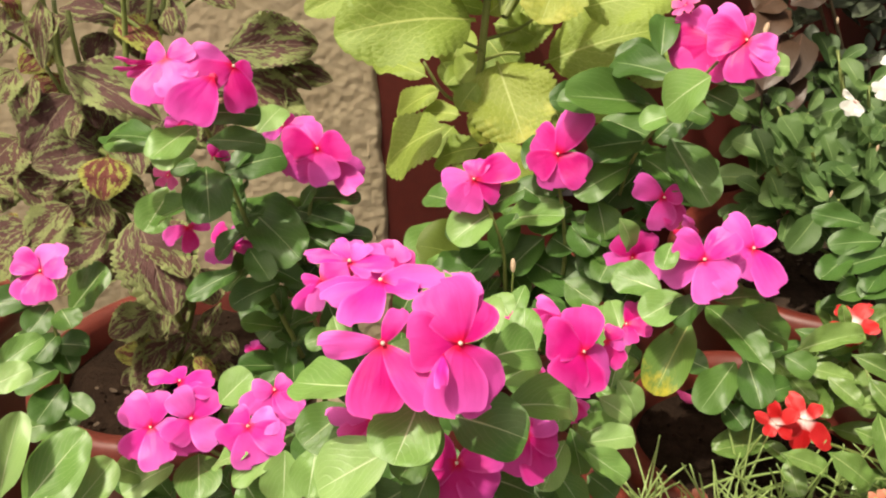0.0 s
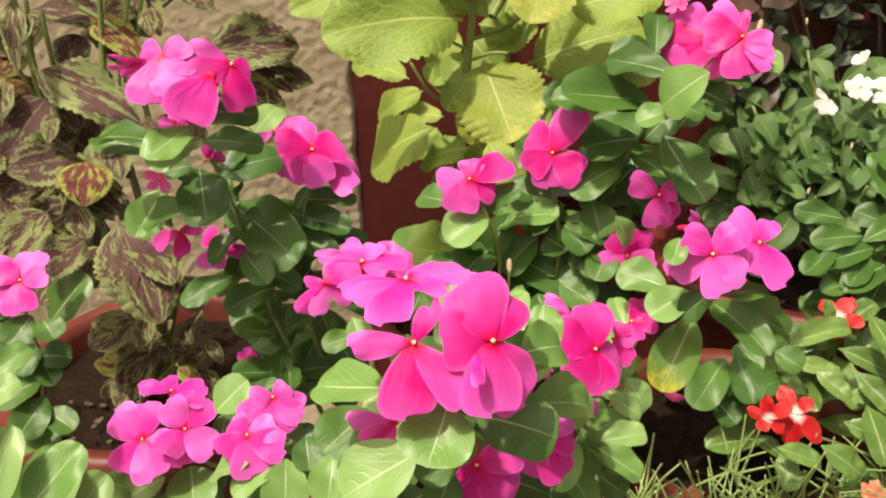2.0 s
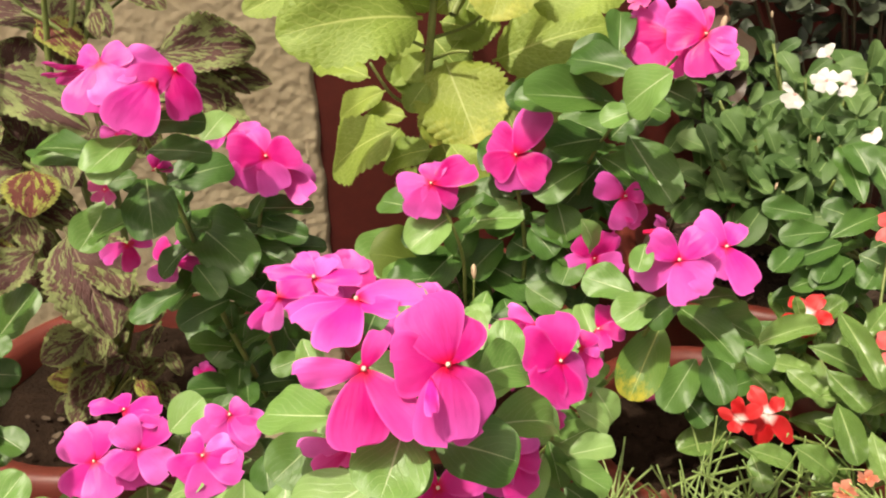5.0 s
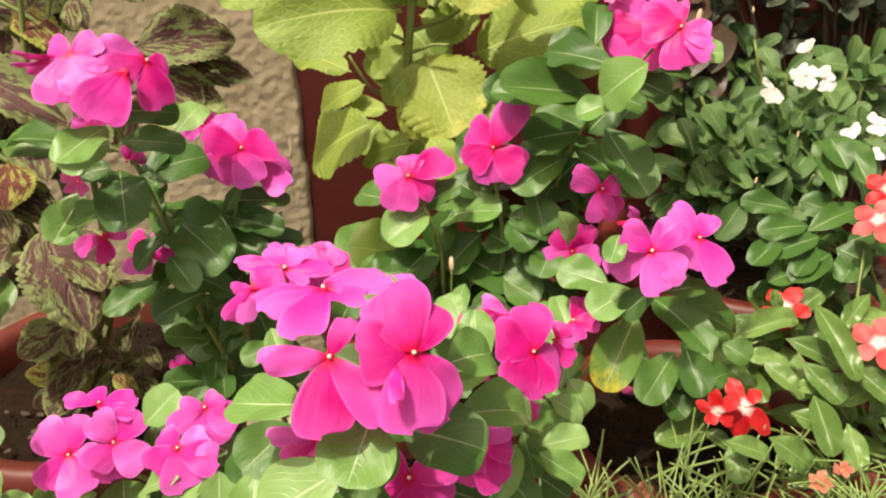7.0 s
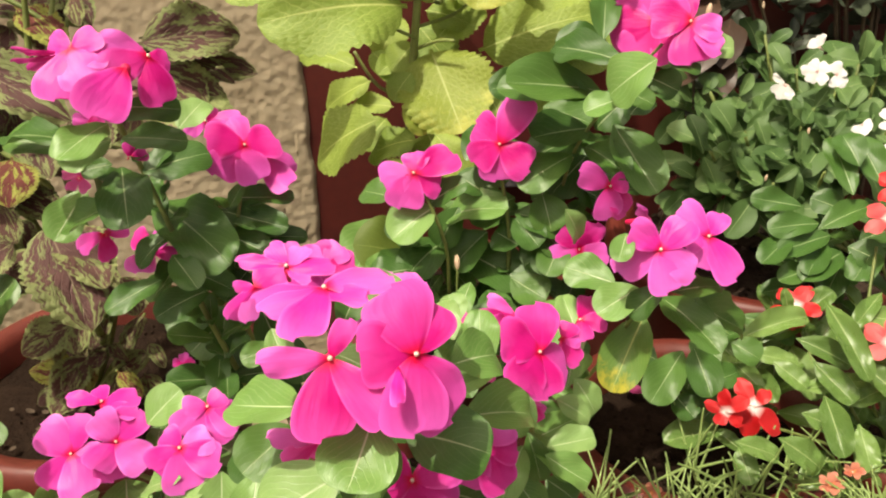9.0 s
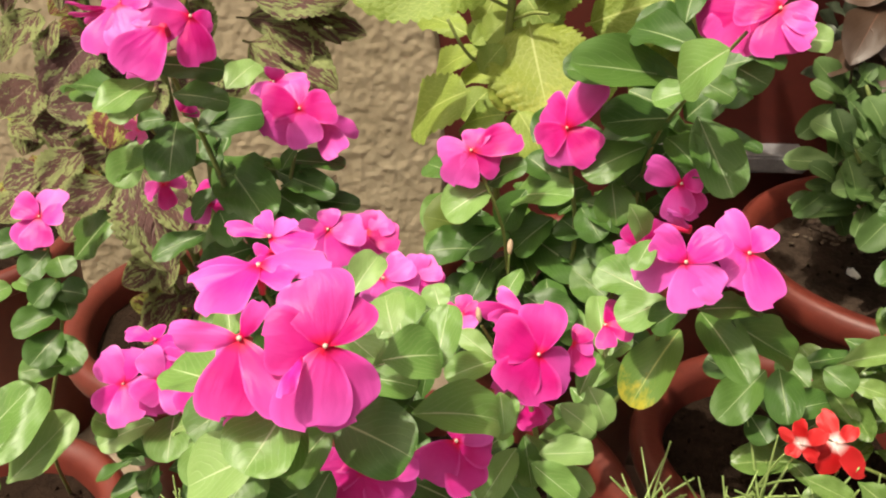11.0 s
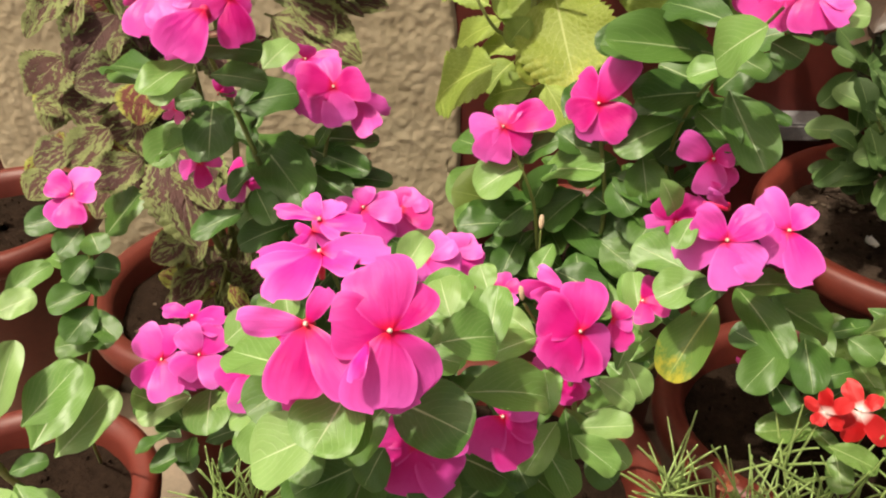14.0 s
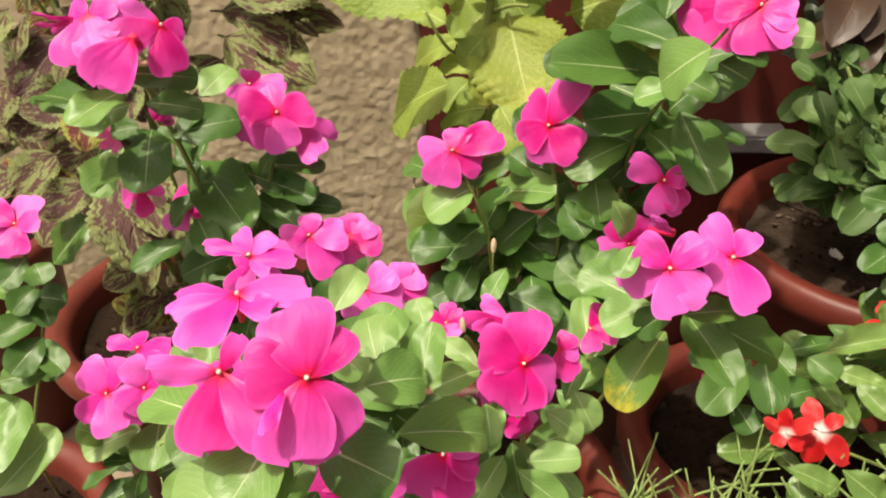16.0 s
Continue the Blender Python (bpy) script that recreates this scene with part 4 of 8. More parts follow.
tuft(periwinkle_rear, (0.0814, 0.4780, 0.4208), (0.1866, -0.3268, 0.9265), 0.0418, 3, "v", seed=33, spread=50, step=0.012)
tuft(periwinkle_rear, (0.1159, 0.5154, 0.4898), (0.2749, -0.3209, 0.9063), 0.0418, 3, "v", seed=34, spread=50, step=0.012)
tuft(periwinkle_rear, (0.1499, 0.5453, 0.5448), (0.0942, -0.3300, 0.9393), 0.0418, 3, "v", seed=35, spread=50, step=0.012)
bloom(periwinkle_rear, (0.1536, 0.4759, 0.6273), (-0.5314, -0.7081, 0.4650), ((0.1291, 0.4898, 0.6204, 0.0275), (0.1397, 0.4745, 0.6092, 0.0273), (0.1435, 0.4921, 0.6404, 0.0197), (0.1579, 0.4611, 0.6096, 0.0166), (0.1332, 0.4944, 0.6320, 0.0202)), eye=False)
bloom(periwinkle_rear, (0.1630, 0.4512, 0.6337), (-0.2330, -0.8183, 0.5255), ((0.1422, 0.4587, 0.6361, 0.0235), (0.1488, 0.4642, 0.6477, 0.0165), (0.1653, 0.4587, 0.6464, 0.0074), (0.1782, 0.4442, 0.6295, 0.0164), (0.1620, 0.4389, 0.6141, 0.0241), (0.1763, 0.4382, 0.6194, 0.0134)))
flower(periwinkle_rear, (0.1135, 0.4654, 0.4918), (-0.2116, -0.9325, 0.2928), (0.4898, 0.1581, 0.8574), 0.0404)
flower(periwinkle_rear, (0.1394, 0.4908, 0.6451), (-0.4476, -0.4695, 0.7611), (0.2544, 0.7491, 0.6117), 0.0183, "blush")
bud(periwinkle_rear, (0.0349, 0.4542, 0.4951), (0.0339, 0.4695, 0.8823), 0.0018)
bud(periwinkle_rear, (0.1780, 0.4643, 0.6365), (0.3196, 0.4497, 0.8341), 0.0016)
stem(periwinkle_rear, ((0.0336, 0.4509, 0.4676), (0.0348, 0.4525, 0.4919)), 0.0008, 0.0006)
bloom(periwinkle_rear, (0.0121, 0.4693, 0.5490), (0.0459, -0.8161, 0.5761), ((-0.0070, 0.4710, 0.5427, 0.0226), (0.0030, 0.4618, 0.5296, 0.0235), (0.0139, 0.4806, 0.5585, 0.0171), (0.0379, 0.4827, 0.5537, 0.0211), (0.0285, 0.4695, 0.5391, 0.0190),))
bloom(periwinkle_rear, (0.0658, 0.4838, 0.5580), (-0.3776, -0.8073, 0.4534), ((0.0816, 0.4917, 0.5848, 0.0233), (0.0533, 0.5010, 0.5663, 0.0226), (0.0497, 0.4895, 0.5449, 0.0213), (0.0637, 0.4810, 0.5347, 0.0233), (0.0826, 0.4716, 0.5458, 0.0233),))
bloom(periwinkle_rear, (0.1283, 0.4623, 0.5360), (0.0198, -0.9586, 0.2840), ((0.1081, 0.4614, 0.5467, 0.0168), (0.1286, 0.4591, 0.5145, 0.0198), (0.1406, 0.4632, 0.5156, 0.0166), (0.1398, 0.4633, 0.5378, 0.0134),))
leaf(periwinkle_rear, (0.0231, 0.4696, 0.5256), (-0.0038, 0.4584, 0.5113), 0.0281, (-0.0262, -0.5328, 0.8458), "b")
leaf(periwinkle_rear, (0.0309, 0.5086, 0.4981), (0.0704, 0.4790, 0.5166), 0.0282, (-0.0320, -0.5267, 0.8495), "b")
leaf(periwinkle_rear, (0.0195, 0.4747, 0.5250), (0.0433, 0.4714, 0.5406), 0.0179, (-0.0219, -0.5343, 0.8450))
leaf(periwinkle_rear, (-0.0008, 0.4795, 0.5294), (-0.0195, 0.4950, 0.5280), 0.0208, (0.0010, -0.5922, 0.8058))
leaf(periwinkle_rear, (0.0320, 0.5121, 0.4793), (0.0022, 0.4736, 0.4735), 0.0284, (-0.0322, -0.5154, 0.8563))
leaf(periwinkle_rear, (0.0475, 0.4978, 0.4762), (0.0799, 0.4745, 0.4655), 0.0342, (-0.0485, -0.5074, 0.8603))
leaf(periwinkle_rear, (0.0330, 0.5026, 0.4860), (0.0418, 0.5083, 0.4489), 0.0247, (-0.0372, -0.5671, 0.8228))
leaf(periwinkle_rear, (0.1246, 0.5011, 0.5583), (0.0841, 0.4810, 0.5621), 0.0293, (-0.1378, -0.5541, 0.8210))
leaf(periwinkle_rear, (0.1108, 0.4862, 0.5469), (0.0751, 0.4711, 0.5341), 0.0239, (-0.1239, -0.5441, 0.8298))
leaf(periwinkle_rear, (0.0927, 0.4857, 0.5227), (0.0963, 0.4706, 0.5024), 0.0246, (-0.1011, -0.5300, 0.8419))
leaf(periwinkle_rear, (0.1272, 0.4888, 0.5858), (0.0653, 0.4626, 0.6027), 0.0321, (-0.1623, -0.6240, 0.7643))
leaf(periwinkle_rear, (0.1286, 0.4548, 0.6133), (0.0974, 0.4904, 0.6137), 0.0215, (-0.1635, -0.5782, 0.7994))
leaf(periwinkle_rear, (0.1383, 0.4278, 0.6215), (0.1193, 0.4428, 0.5986), 0.0292, (-0.2031, -0.6285, 0.7508), "b")
leaf(periwinkle_rear, (0.1286, 0.4527, 0.5925), (0.1081, 0.4520, 0.5862), 0.0171, (-0.1597, -0.5620, 0.8116), "b")
leaf(periwinkle_rear, (0.1381, 0.4930, 0.5627), (0.1556, 0.4524, 0.5330), 0.0275, (-0.1545, -0.5517, 0.8196))
leaf(periwinkle_rear, (0.1225, 0.4976, 0.5477), (0.1408, 0.4636, 0.5394), 0.0200, (-0.1344, -0.5462, 0.8268))
leaf(periwinkle_rear, (0.1014, 0.4583, 0.5239), (0.1115, 0.4633, 0.5000), 0.0165, (-0.1149, -0.5194, 0.8468), "b")
leaf(periwinkle_rear, (0.1255, 0.5211, 0.5443), (0.0881, 0.5009, 0.5405), 0.0302, (-0.0739, -0.5968, 0.7990))
leaf(periwinkle_rear, (0.1299, 0.5208, 0.5315), (0.1031, 0.5044, 0.5125), 0.0276, (-0.0782, -0.5859, 0.8066))
leaf(periwinkle_rear, (0.1172, 0.5153, 0.5148), (0.1469, 0.5183, 0.4937), 0.0299, (-0.0615, -0.5717, 0.8181))
leaf(periwinkle_rear, (0.1013, 0.5302, 0.5642), (0.1307, 0.5170, 0.5552), 0.0329, (-0.0438, -0.6183, 0.7847))
leaf(periwinkle_rear, (0.0819, 0.5148, 0.5339), (0.0548, 0.5059, 0.5266), 0.0274, (-0.0184, -0.5890, 0.8079))
leaf(periwinkle_rear, (0.0792, 0.5068, 0.5109), (0.0479, 0.5061, 0.4987), 0.0281, (-0.0146, -0.5671, 0.8235))
leaf(periwinkle_rear, (0.0861, 0.4877, 0.5018), (0.1062, 0.4687, 0.4861), 0.0245, (-0.0236, -0.5510, 0.8342))
leaf(periwinkle_rear, (0.0617, 0.5049, 0.5233), (0.0816, 0.5223, 0.5455), 0.0272, (0.0074, -0.5765, 0.8170))
leaf(periwinkle_rear, (0.0412, 0.5002, 0.5098), (0.0271, 0.4939, 0.4848), 0.0223, (0.0332, -0.5629, 0.8258))
leaf(periwinkle_rear, (0.1355, 0.5251, 0.5481), (0.1536, 0.5270, 0.5653), 0.0263, (-0.0865, -0.6001, 0.7952))
leaf(periwinkle_rear, (0.1073, 0.4862, 0.4832), (0.0801, 0.4772, 0.4758), 0.0243, (-0.0491, -0.5342, 0.8439))
leaf(periwinkle_rear, (0.0589, 0.4929, 0.4942), (0.0345, 0.4871, 0.4724), 0.0255, (0.0107, -0.5476, 0.8367))
leaf(periwinkle_rear, (0.1517, 0.5438, 0.5732), (0.1731, 0.5403, 0.5812), 0.0242, (-0.1071, -0.6238, 0.7742))

periwinkle_right = thing("periwinkle", (0.0600, 0.4600, 0.2500), "pink periwinkle with one yellowing leaf over the pot rim", "plant", "pink periwinkles")
stem(periwinkle_right, ((0.0500, 0.5000, 0.2500), (0.1044, 0.4026, 0.4380), (0.1121, 0.3532, 0.5152), (0.1175, 0.3399, 0.5496)), 0.0014, 0.0010)
leaf(periwinkle_right, (0.1026, 0.3457, 0.5655), (0.0954, 0.3329, 0.5581), 0.0111, (-0.0948, -0.4530, 0.8864), "b")
leaf(periwinkle_right, (0.0896, 0.3435, 0.4764), (0.0792, 0.3336, 0.4716), 0.0169, (-0.0271, -0.4115, 0.9110), "b")
flower(periwinkle_right, (0.0873, 0.3609, 0.5094), (0.1072, -0.6425, 0.7588), (0.5257, 0.6844, 0.5052), 0.0274, skip=(1, 2))
bloom(periwinkle_right, (0.1161, 0.3394, 0.5596), (-0.1531, -0.8165, 0.5566), ((0.1026, 0.3436, 0.5704, 0.0146), (0.1306, 0.3458, 0.5704, 0.0159), (0.1315, 0.3318, 0.5497, 0.0157), (0.1175, 0.3255, 0.5439, 0.0159), (0.0970, 0.3402, 0.5479, 0.0157),), "pale")
bloom(periwinkle_right, (0.1430, 0.3498, 0.5581), (-0.0123, -0.6704, 0.7419), ((0.1325, 0.3622, 0.5699, 0.0132), (0.1520, 0.3598, 0.5645, 0.0117), (0.1529, 0.3338, 0.5434, 0.0184), (0.1351, 0.3384, 0.5479, 0.0144), (0.1290, 0.3456, 0.5568, 0.0113),), "pale")
bloom(periwinkle_right, (0.1210, 0.3672, 0.5593), (-0.2367, -0.7183, 0.6542), ((0.1064, 0.3528, 0.5753, 0.0046), (0.1115, 0.3520, 0.5735, 0.0041),), "pale", eye=False)
leaf(periwinkle_right, (0.1043, 0.3610, 0.5293), (0.0819, 0.3754, 0.5326), 0.0196, (-0.1379, -0.4772, 0.8679), "b")
leaf(periwinkle_right, (0.1132, 0.3522, 0.5313), (0.0911, 0.3450, 0.5231), 0.0200, (-0.1517, -0.4718, 0.8686), "b")
leaf(periwinkle_right, (0.1202, 0.3388, 0.5400), (0.1053, 0.3400, 0.5239), 0.0136, (-0.1665, -0.4692, 0.8673))
leaf(periwinkle_right, (0.1221, 0.3648, 0.5064), (0.0999, 0.3406, 0.4784), 0.0246, (-0.1531, -0.4572, 0.8761), "y")
leaf(periwinkle_right, (0.1307, 0.3681, 0.5149), (0.1472, 0.3263, 0.5078), 0.0201, (-0.1647, -0.4637, 0.8705))
leaf(periwinkle_right, (0.1411, 0.3508, 0.5226), (0.1742, 0.3614, 0.4954), 0.0216, (-0.1837, -0.4566, 0.8705))
leaf(periwinkle_right, (0.1230, 0.3359, 0.5382), (0.1525, 0.3506, 0.5301), 0.0135, (-0.2030, -0.5545, 0.8071))
leaf(periwinkle_right, (0.0930, 0.4004, 0.4591), (0.0866, 0.4388, 0.4719), 0.0184, (-0.1142, -0.4917, 0.8632), "b")
leaf(periwinkle_right, (0.0932, 0.4154, 0.4477), (0.1041, 0.4278, 0.4495), 0.0115, (-0.1004, -0.4477, 0.8885), "b")
leaf(periwinkle_right, (0.0815, 0.3627, 0.4718), (0.0956, 0.3741, 0.4702), 0.0132, (-0.0982, -0.4368, 0.8942), "b")

periwinkle_middle = thing("periwinkle", (0.0400, 0.4200, 0.2500), "pink periwinkle shoot with a round facing bloom", "plant", "pink periwinkles")
stem(periwinkle_middle, ((0.0400, 0.4200, 0.2500), (0.0570, 0.3343, 0.4390), (0.0542, 0.3275, 0.4903), (0.0555, 0.3232, 0.5142)), 0.0016, 0.0012)
leaf(periwinkle_middle, (0.0494, 0.3091, 0.4772), (0.0361, 0.2863, 0.4666), 0.0154, (-0.0298, -0.4054, 0.9136), "b")
leaf(periwinkle_middle, (0.0546, 0.3218, 0.4583), (0.0655, 0.3272, 0.4607), 0.0142, (0.0180, -0.4285, 0.9033))
leaf(periwinkle_middle, (0.0760, 0.3368, 0.4858), (0.0849, 0.3565, 0.4963), 0.0111, (-0.0846, -0.4423, 0.8928), "b")
leaf(periwinkle_middle, (0.0644, 0.3239, 0.4405), (0.0776, 0.3130, 0.4348), 0.0172, (-0.0404, -0.5048, 0.8623))
leaf(periwinkle_middle, (0.0567, 0.3353, 0.4546), (0.0852, 0.3481, 0.4570), 0.0156, (0.1039, -0.4008, 0.9102), "b")
leaf(periwinkle_middle, (0.0529, 0.3189, 0.4768), (0.0697, 0.2954, 0.4662), 0.0128, (-0.0016, -0.4104, 0.9119), "b")
leaf(periwinkle_middle, (0.0724, 0.3641, 0.4677), (0.0894, 0.3500, 0.4601), 0.0108, (-0.0061, -0.4805, 0.8770), "b")
leaf(periwinkle_middle, (0.0792, 0.3570, 0.4737), (0.0954, 0.3735, 0.4793), 0.0129, (0.0743, -0.3856, 0.9197), "b")
leaf(periwinkle_middle, (0.0877, 0.3543, 0.4953), (0.0837, 0.3846, 0.5100), 0.0143, (-0.0401, -0.4401, 0.8971), "b")
leaf(periwinkle_middle, (0.0704, 0.3282, 0.4497), (0.0838, 0.3158, 0.4437), 0.0128, (0.0010, -0.4344, 0.9007), "b")
leaf(periwinkle_middle, (0.0414, 0.3362, 0.4505), (0.0371, 0.3198, 0.4445), 0.0154, (0.0633, -0.3528, 0.9335))
leaf(periwinkle_middle, (0.0499, 0.3328, 0.4430), (0.0453, 0.3164, 0.4373), 0.0154, (0.0512, -0.3431, 0.9379))
leaf(periwinkle_middle, (0.0656, 0.3661, 0.4538), (0.0772, 0.3561, 0.4485), 0.0139, (0.0024, -0.4674, 0.8841))
leaf(periwinkle_middle, (0.0332, 0.3352, 0.4509), (0.0437, 0.3446, 0.4537), 0.0134, (0.1049, -0.3889, 0.9153))
leaf(periwinkle_middle, (0.0382, 0.3368, 0.4336), (0.0555, 0.3308, 0.4296), 0.0164, (0.0598, -0.4278, 0.9019))
flower(periwinkle_middle, (0.0385, 0.3409, 0.4949), (-0.0795, -0.6709, 0.7373), (0.0640, 0.7346, 0.6754), 0.0087)
bud(periwinkle_middle, (0.0319, 0.3240, 0.5380), (-0.1627, 0.4604, 0.8727), 0.0013)
stem(periwinkle_middle, ((0.0384, 0.3299, 0.5168), (0.0330, 0.3236, 0.5328)), 0.0008, 0.0007)
bloom(periwinkle_middle, (0.0571, 0.3175, 0.5230), (0.3283, -0.5815, 0.7444), ((0.0580, 0.3375, 0.5358, 0.0215), (0.0382, 0.3176, 0.5337, 0.0215), (0.0459, 0.2994, 0.5171, 0.0215), (0.0593, 0.3026, 0.5086, 0.0206), (0.0715, 0.3208, 0.5105, 0.0214),))
bloom(periwinkle_middle, (0.0504, 0.3380, 0.5293), (-0.1021, -0.6846, 0.7217), ((0.0379, 0.3450, 0.5369, 0.0076), (0.0320, 0.3272, 0.5383, 0.0082), (0.0372, 0.3225, 0.5366, 0.0078),), eye=False)
bloom(periwinkle_middle, (0.0533, 0.3349, 0.4819), (-0.0999, -0.6275, 0.7722), ((0.0355, 0.3216, 0.5001, 0.0094), (0.0557, 0.3132, 0.4837, 0.0130), (0.0621, 0.3225, 0.4835, 0.0092),), eye=False)
bloom(periwinkle_middle, (0.0725, 0.3369, 0.5161), (0.0605, -0.7401, 0.6698), ((0.0778, 0.3418, 0.5215, 0.0104), (0.0815, 0.3368, 0.5146, 0.0087), (0.0798, 0.3297, 0.5058, 0.0111), (0.0736, 0.3293, 0.5062, 0.0087),), eye=False)
leaf(periwinkle_middle, (0.0564, 0.2929, 0.4856), (0.0759, 0.2879, 0.4713), 0.0141, (0.0145, -0.3522, 0.9358), "b")
leaf(periwinkle_middle, (0.0595, 0.3027, 0.4811), (0.0829, 0.3074, 0.4803), 0.0143, (0.0100, -0.3562, 0.9343), "b")
leaf(periwinkle_middle, (0.0488, 0.3046, 0.5154), (0.0424, 0.2919, 0.4982), 0.0120, (0.0261, -0.3867, 0.9218), "b")
leaf(periwinkle_middle, (0.0524, 0.3133, 0.4811), (0.0567, 0.3016, 0.4616), 0.0122, (0.0191, -0.3640, 0.9312))
leaf(periwinkle_middle, (0.0799, 0.3380, 0.4909), (0.0891, 0.3298, 0.4752), 0.0153, (-0.0165, -0.3890, 0.9211), "b")
leaf(periwinkle_middle, (0.0444, 0.3093, 0.4590), (0.0579, 0.2991, 0.4387), 0.0175, (0.0282, -0.3436, 0.9387), "b")
leaf(periwinkle_middle, (0.0677, 0.3234, 0.4913), (0.0837, 0.3196, 0.4800), 0.0140, (-0.0008, -0.3797, 0.9251), "b")

periwinkle_front = thing("periwinkle", (0.0000, 0.4000, 0.2500), "pink periwinkle with a large cluster of blooms and glossy leaves", "plant", "pink periwinkles")
stem(periwinkle_front, ((0.0100, 0.4200, 0.2500), (-0.0071, 0.2935, 0.4500), (-0.0105, 0.2571, 0.5309), (-0.0135, 0.2363, 0.5772)), 0.0015, 0.0012)
leaf(periwinkle_front, (-0.0167, 0.2256, 0.5677), (-0.0185, 0.2063, 0.5582), 0.0224, (0.0442, -0.4458, 0.8941), "b")
leaf(periwinkle_front, (0.0116, 0.2660, 0.5681), (0.0088, 0.2795, 0.5760), 0.0126, (-0.0321, -0.5101, 0.8595), "b")
leaf(periwinkle_front, (-0.0442, 0.2535, 0.5467), (-0.0617, 0.2391, 0.5400), 0.0205, (0.0909, -0.5063, 0.8575))
leaf(periwinkle_front, (-0.0598, 0.2539, 0.5268), (-0.0615, 0.2347, 0.5176), 0.0169, (0.1180, -0.4368, 0.8918), "b")
leaf(periwinkle_front, (-0.0418, 0.2496, 0.5180), (-0.0500, 0.2351, 0.5114), 0.0236, (0.0887, -0.4531, 0.8870))
leaf(periwinkle_front, (-0.0010, 0.2614, 0.4959), (0.0054, 0.2439, 0.4875), 0.0224, (-0.0084, -0.4338, 0.9009))
leaf(periwinkle_front, (-0.0253, 0.2614, 0.4968), (-0.0296, 0.2396, 0.4870), 0.0245, (0.0535, -0.4188, 0.9065))
leaf(periwinkle_front, (-0.0481, 0.2617, 0.5836), (-0.0431, 0.2493, 0.5765), 0.0099, (0.0670, -0.4745, 0.8777), "b")
leaf(periwinkle_front, (-0.0476, 0.2670, 0.5723), (-0.0606, 0.2628, 0.5704), 0.0089, (0.0658, -0.5633, 0.8237))
leaf(periwinkle_front, (0.0208, 0.2955, 0.5593), (0.0166, 0.3050, 0.5650), 0.0116, (-0.0537, -0.5307, 0.8458), "b")
leaf(periwinkle_front, (-0.0314, 0.2678, 0.4927), (-0.0546, 0.2473, 0.4873), 0.0204, (0.1655, -0.4211, 0.8918))
leaf(periwinkle_front, (-0.0407, 0.2752, 0.4700), (-0.0432, 0.2555, 0.4630), 0.0232, (0.1732, -0.3490, 0.9210))
leaf(periwinkle_front, (-0.0211, 0.2789, 0.4694), (-0.0114, 0.2568, 0.4604), 0.0229, (0.0966, -0.3391, 0.9358))
leaf(periwinkle_front, (0.0032, 0.2849, 0.4707), (0.0240, 0.2792, 0.4663), 0.0192, (0.0731, -0.4252, 0.9021))
leaf(periwinkle_front, (0.0149, 0.2901, 0.4563), (0.0250, 0.2724, 0.4489), 0.0213, (0.0367, -0.3701, 0.9283))
leaf(periwinkle_front, (-0.0076, 0.2844, 0.4549), (0.0037, 0.2645, 0.4467), 0.0212, (0.0678, -0.3492, 0.9346))
leaf(periwinkle_front, (-0.0585, 0.2789, 0.4630), (-0.0643, 0.2629, 0.4577), 0.0194, (0.1994, -0.3765, 0.9047))
leaf(periwinkle_front, (-0.0401, 0.2838, 0.4461), (-0.0581, 0.2702, 0.4429), 0.0229, (0.1465, -0.4033, 0.9033))
leaf(periwinkle_front, (0.0255, 0.3080, 0.4615), (0.0380, 0.2899, 0.4533), 0.0196, (0.0171, -0.4020, 0.9155))
leaf(periwinkle_front, (0.0335, 0.3109, 0.4449), (0.0507, 0.2984, 0.4385), 0.0205, (0.0276, -0.4297, 0.9025))
leaf(periwinkle_front, (-0.0200, 0.3115, 0.5099), (0.0060, 0.3114, 0.5067), 0.0178, (0.1019, -0.4983, 0.8610), "b")
leaf(periwinkle_front, (-0.0219, 0.3069, 0.5035), (0.0002, 0.3008, 0.4983), 0.0174, (0.0778, -0.4674, 0.8806))
leaf(periwinkle_front, (-0.0062, 0.3180, 0.4966), (-0.0266, 0.3248, 0.5021), 0.0166, (0.0772, -0.4761, 0.8760))
leaf(periwinkle_front, (0.0025, 0.3296, 0.5021), (-0.0100, 0.3107, 0.4953), 0.0163, (0.1664, -0.4262, 0.8892))
leaf(periwinkle_front, (-0.0200, 0.3321, 0.5042), (-0.0211, 0.3124, 0.4957), 0.0150, (0.1528, -0.3971, 0.9049))
leaf(periwinkle_front, (-0.0023, 0.3237, 0.4856), (0.0127, 0.3157, 0.4805), 0.0155, (0.0576, -0.4596, 0.8863))
leaf(periwinkle_front, (-0.0218, 0.3268, 0.5222), (0.0036, 0.3175, 0.5153), 0.0199, (0.0533, -0.4958, 0.8668), "b")
leaf(periwinkle_front, (0.0036, 0.3395, 0.5162), (-0.0146, 0.3179, 0.5087), 0.0186, (0.1525, -0.4349, 0.8875))
leaf(periwinkle_front, (-0.0073, 0.3355, 0.4948), (0.0077, 0.3489, 0.4991), 0.0186, (0.1431, -0.4454, 0.8839), "b")
leaf(periwinkle_front, (-0.0161, 0.3234, 0.4973), (0.0027, 0.3209, 0.4941), 0.0181, (0.0786, -0.4851, 0.8709))
leaf(periwinkle_front, (-0.0298, 0.3471, 0.5183), (-0.0316, 0.3246, 0.5086), 0.0175, (0.1378, -0.4029, 0.9048))
leaf(periwinkle_front, (-0.0123, 0.3549, 0.5071), (0.0033, 0.3659, 0.5104), 0.0166, (0.1555, -0.4811, 0.8627))
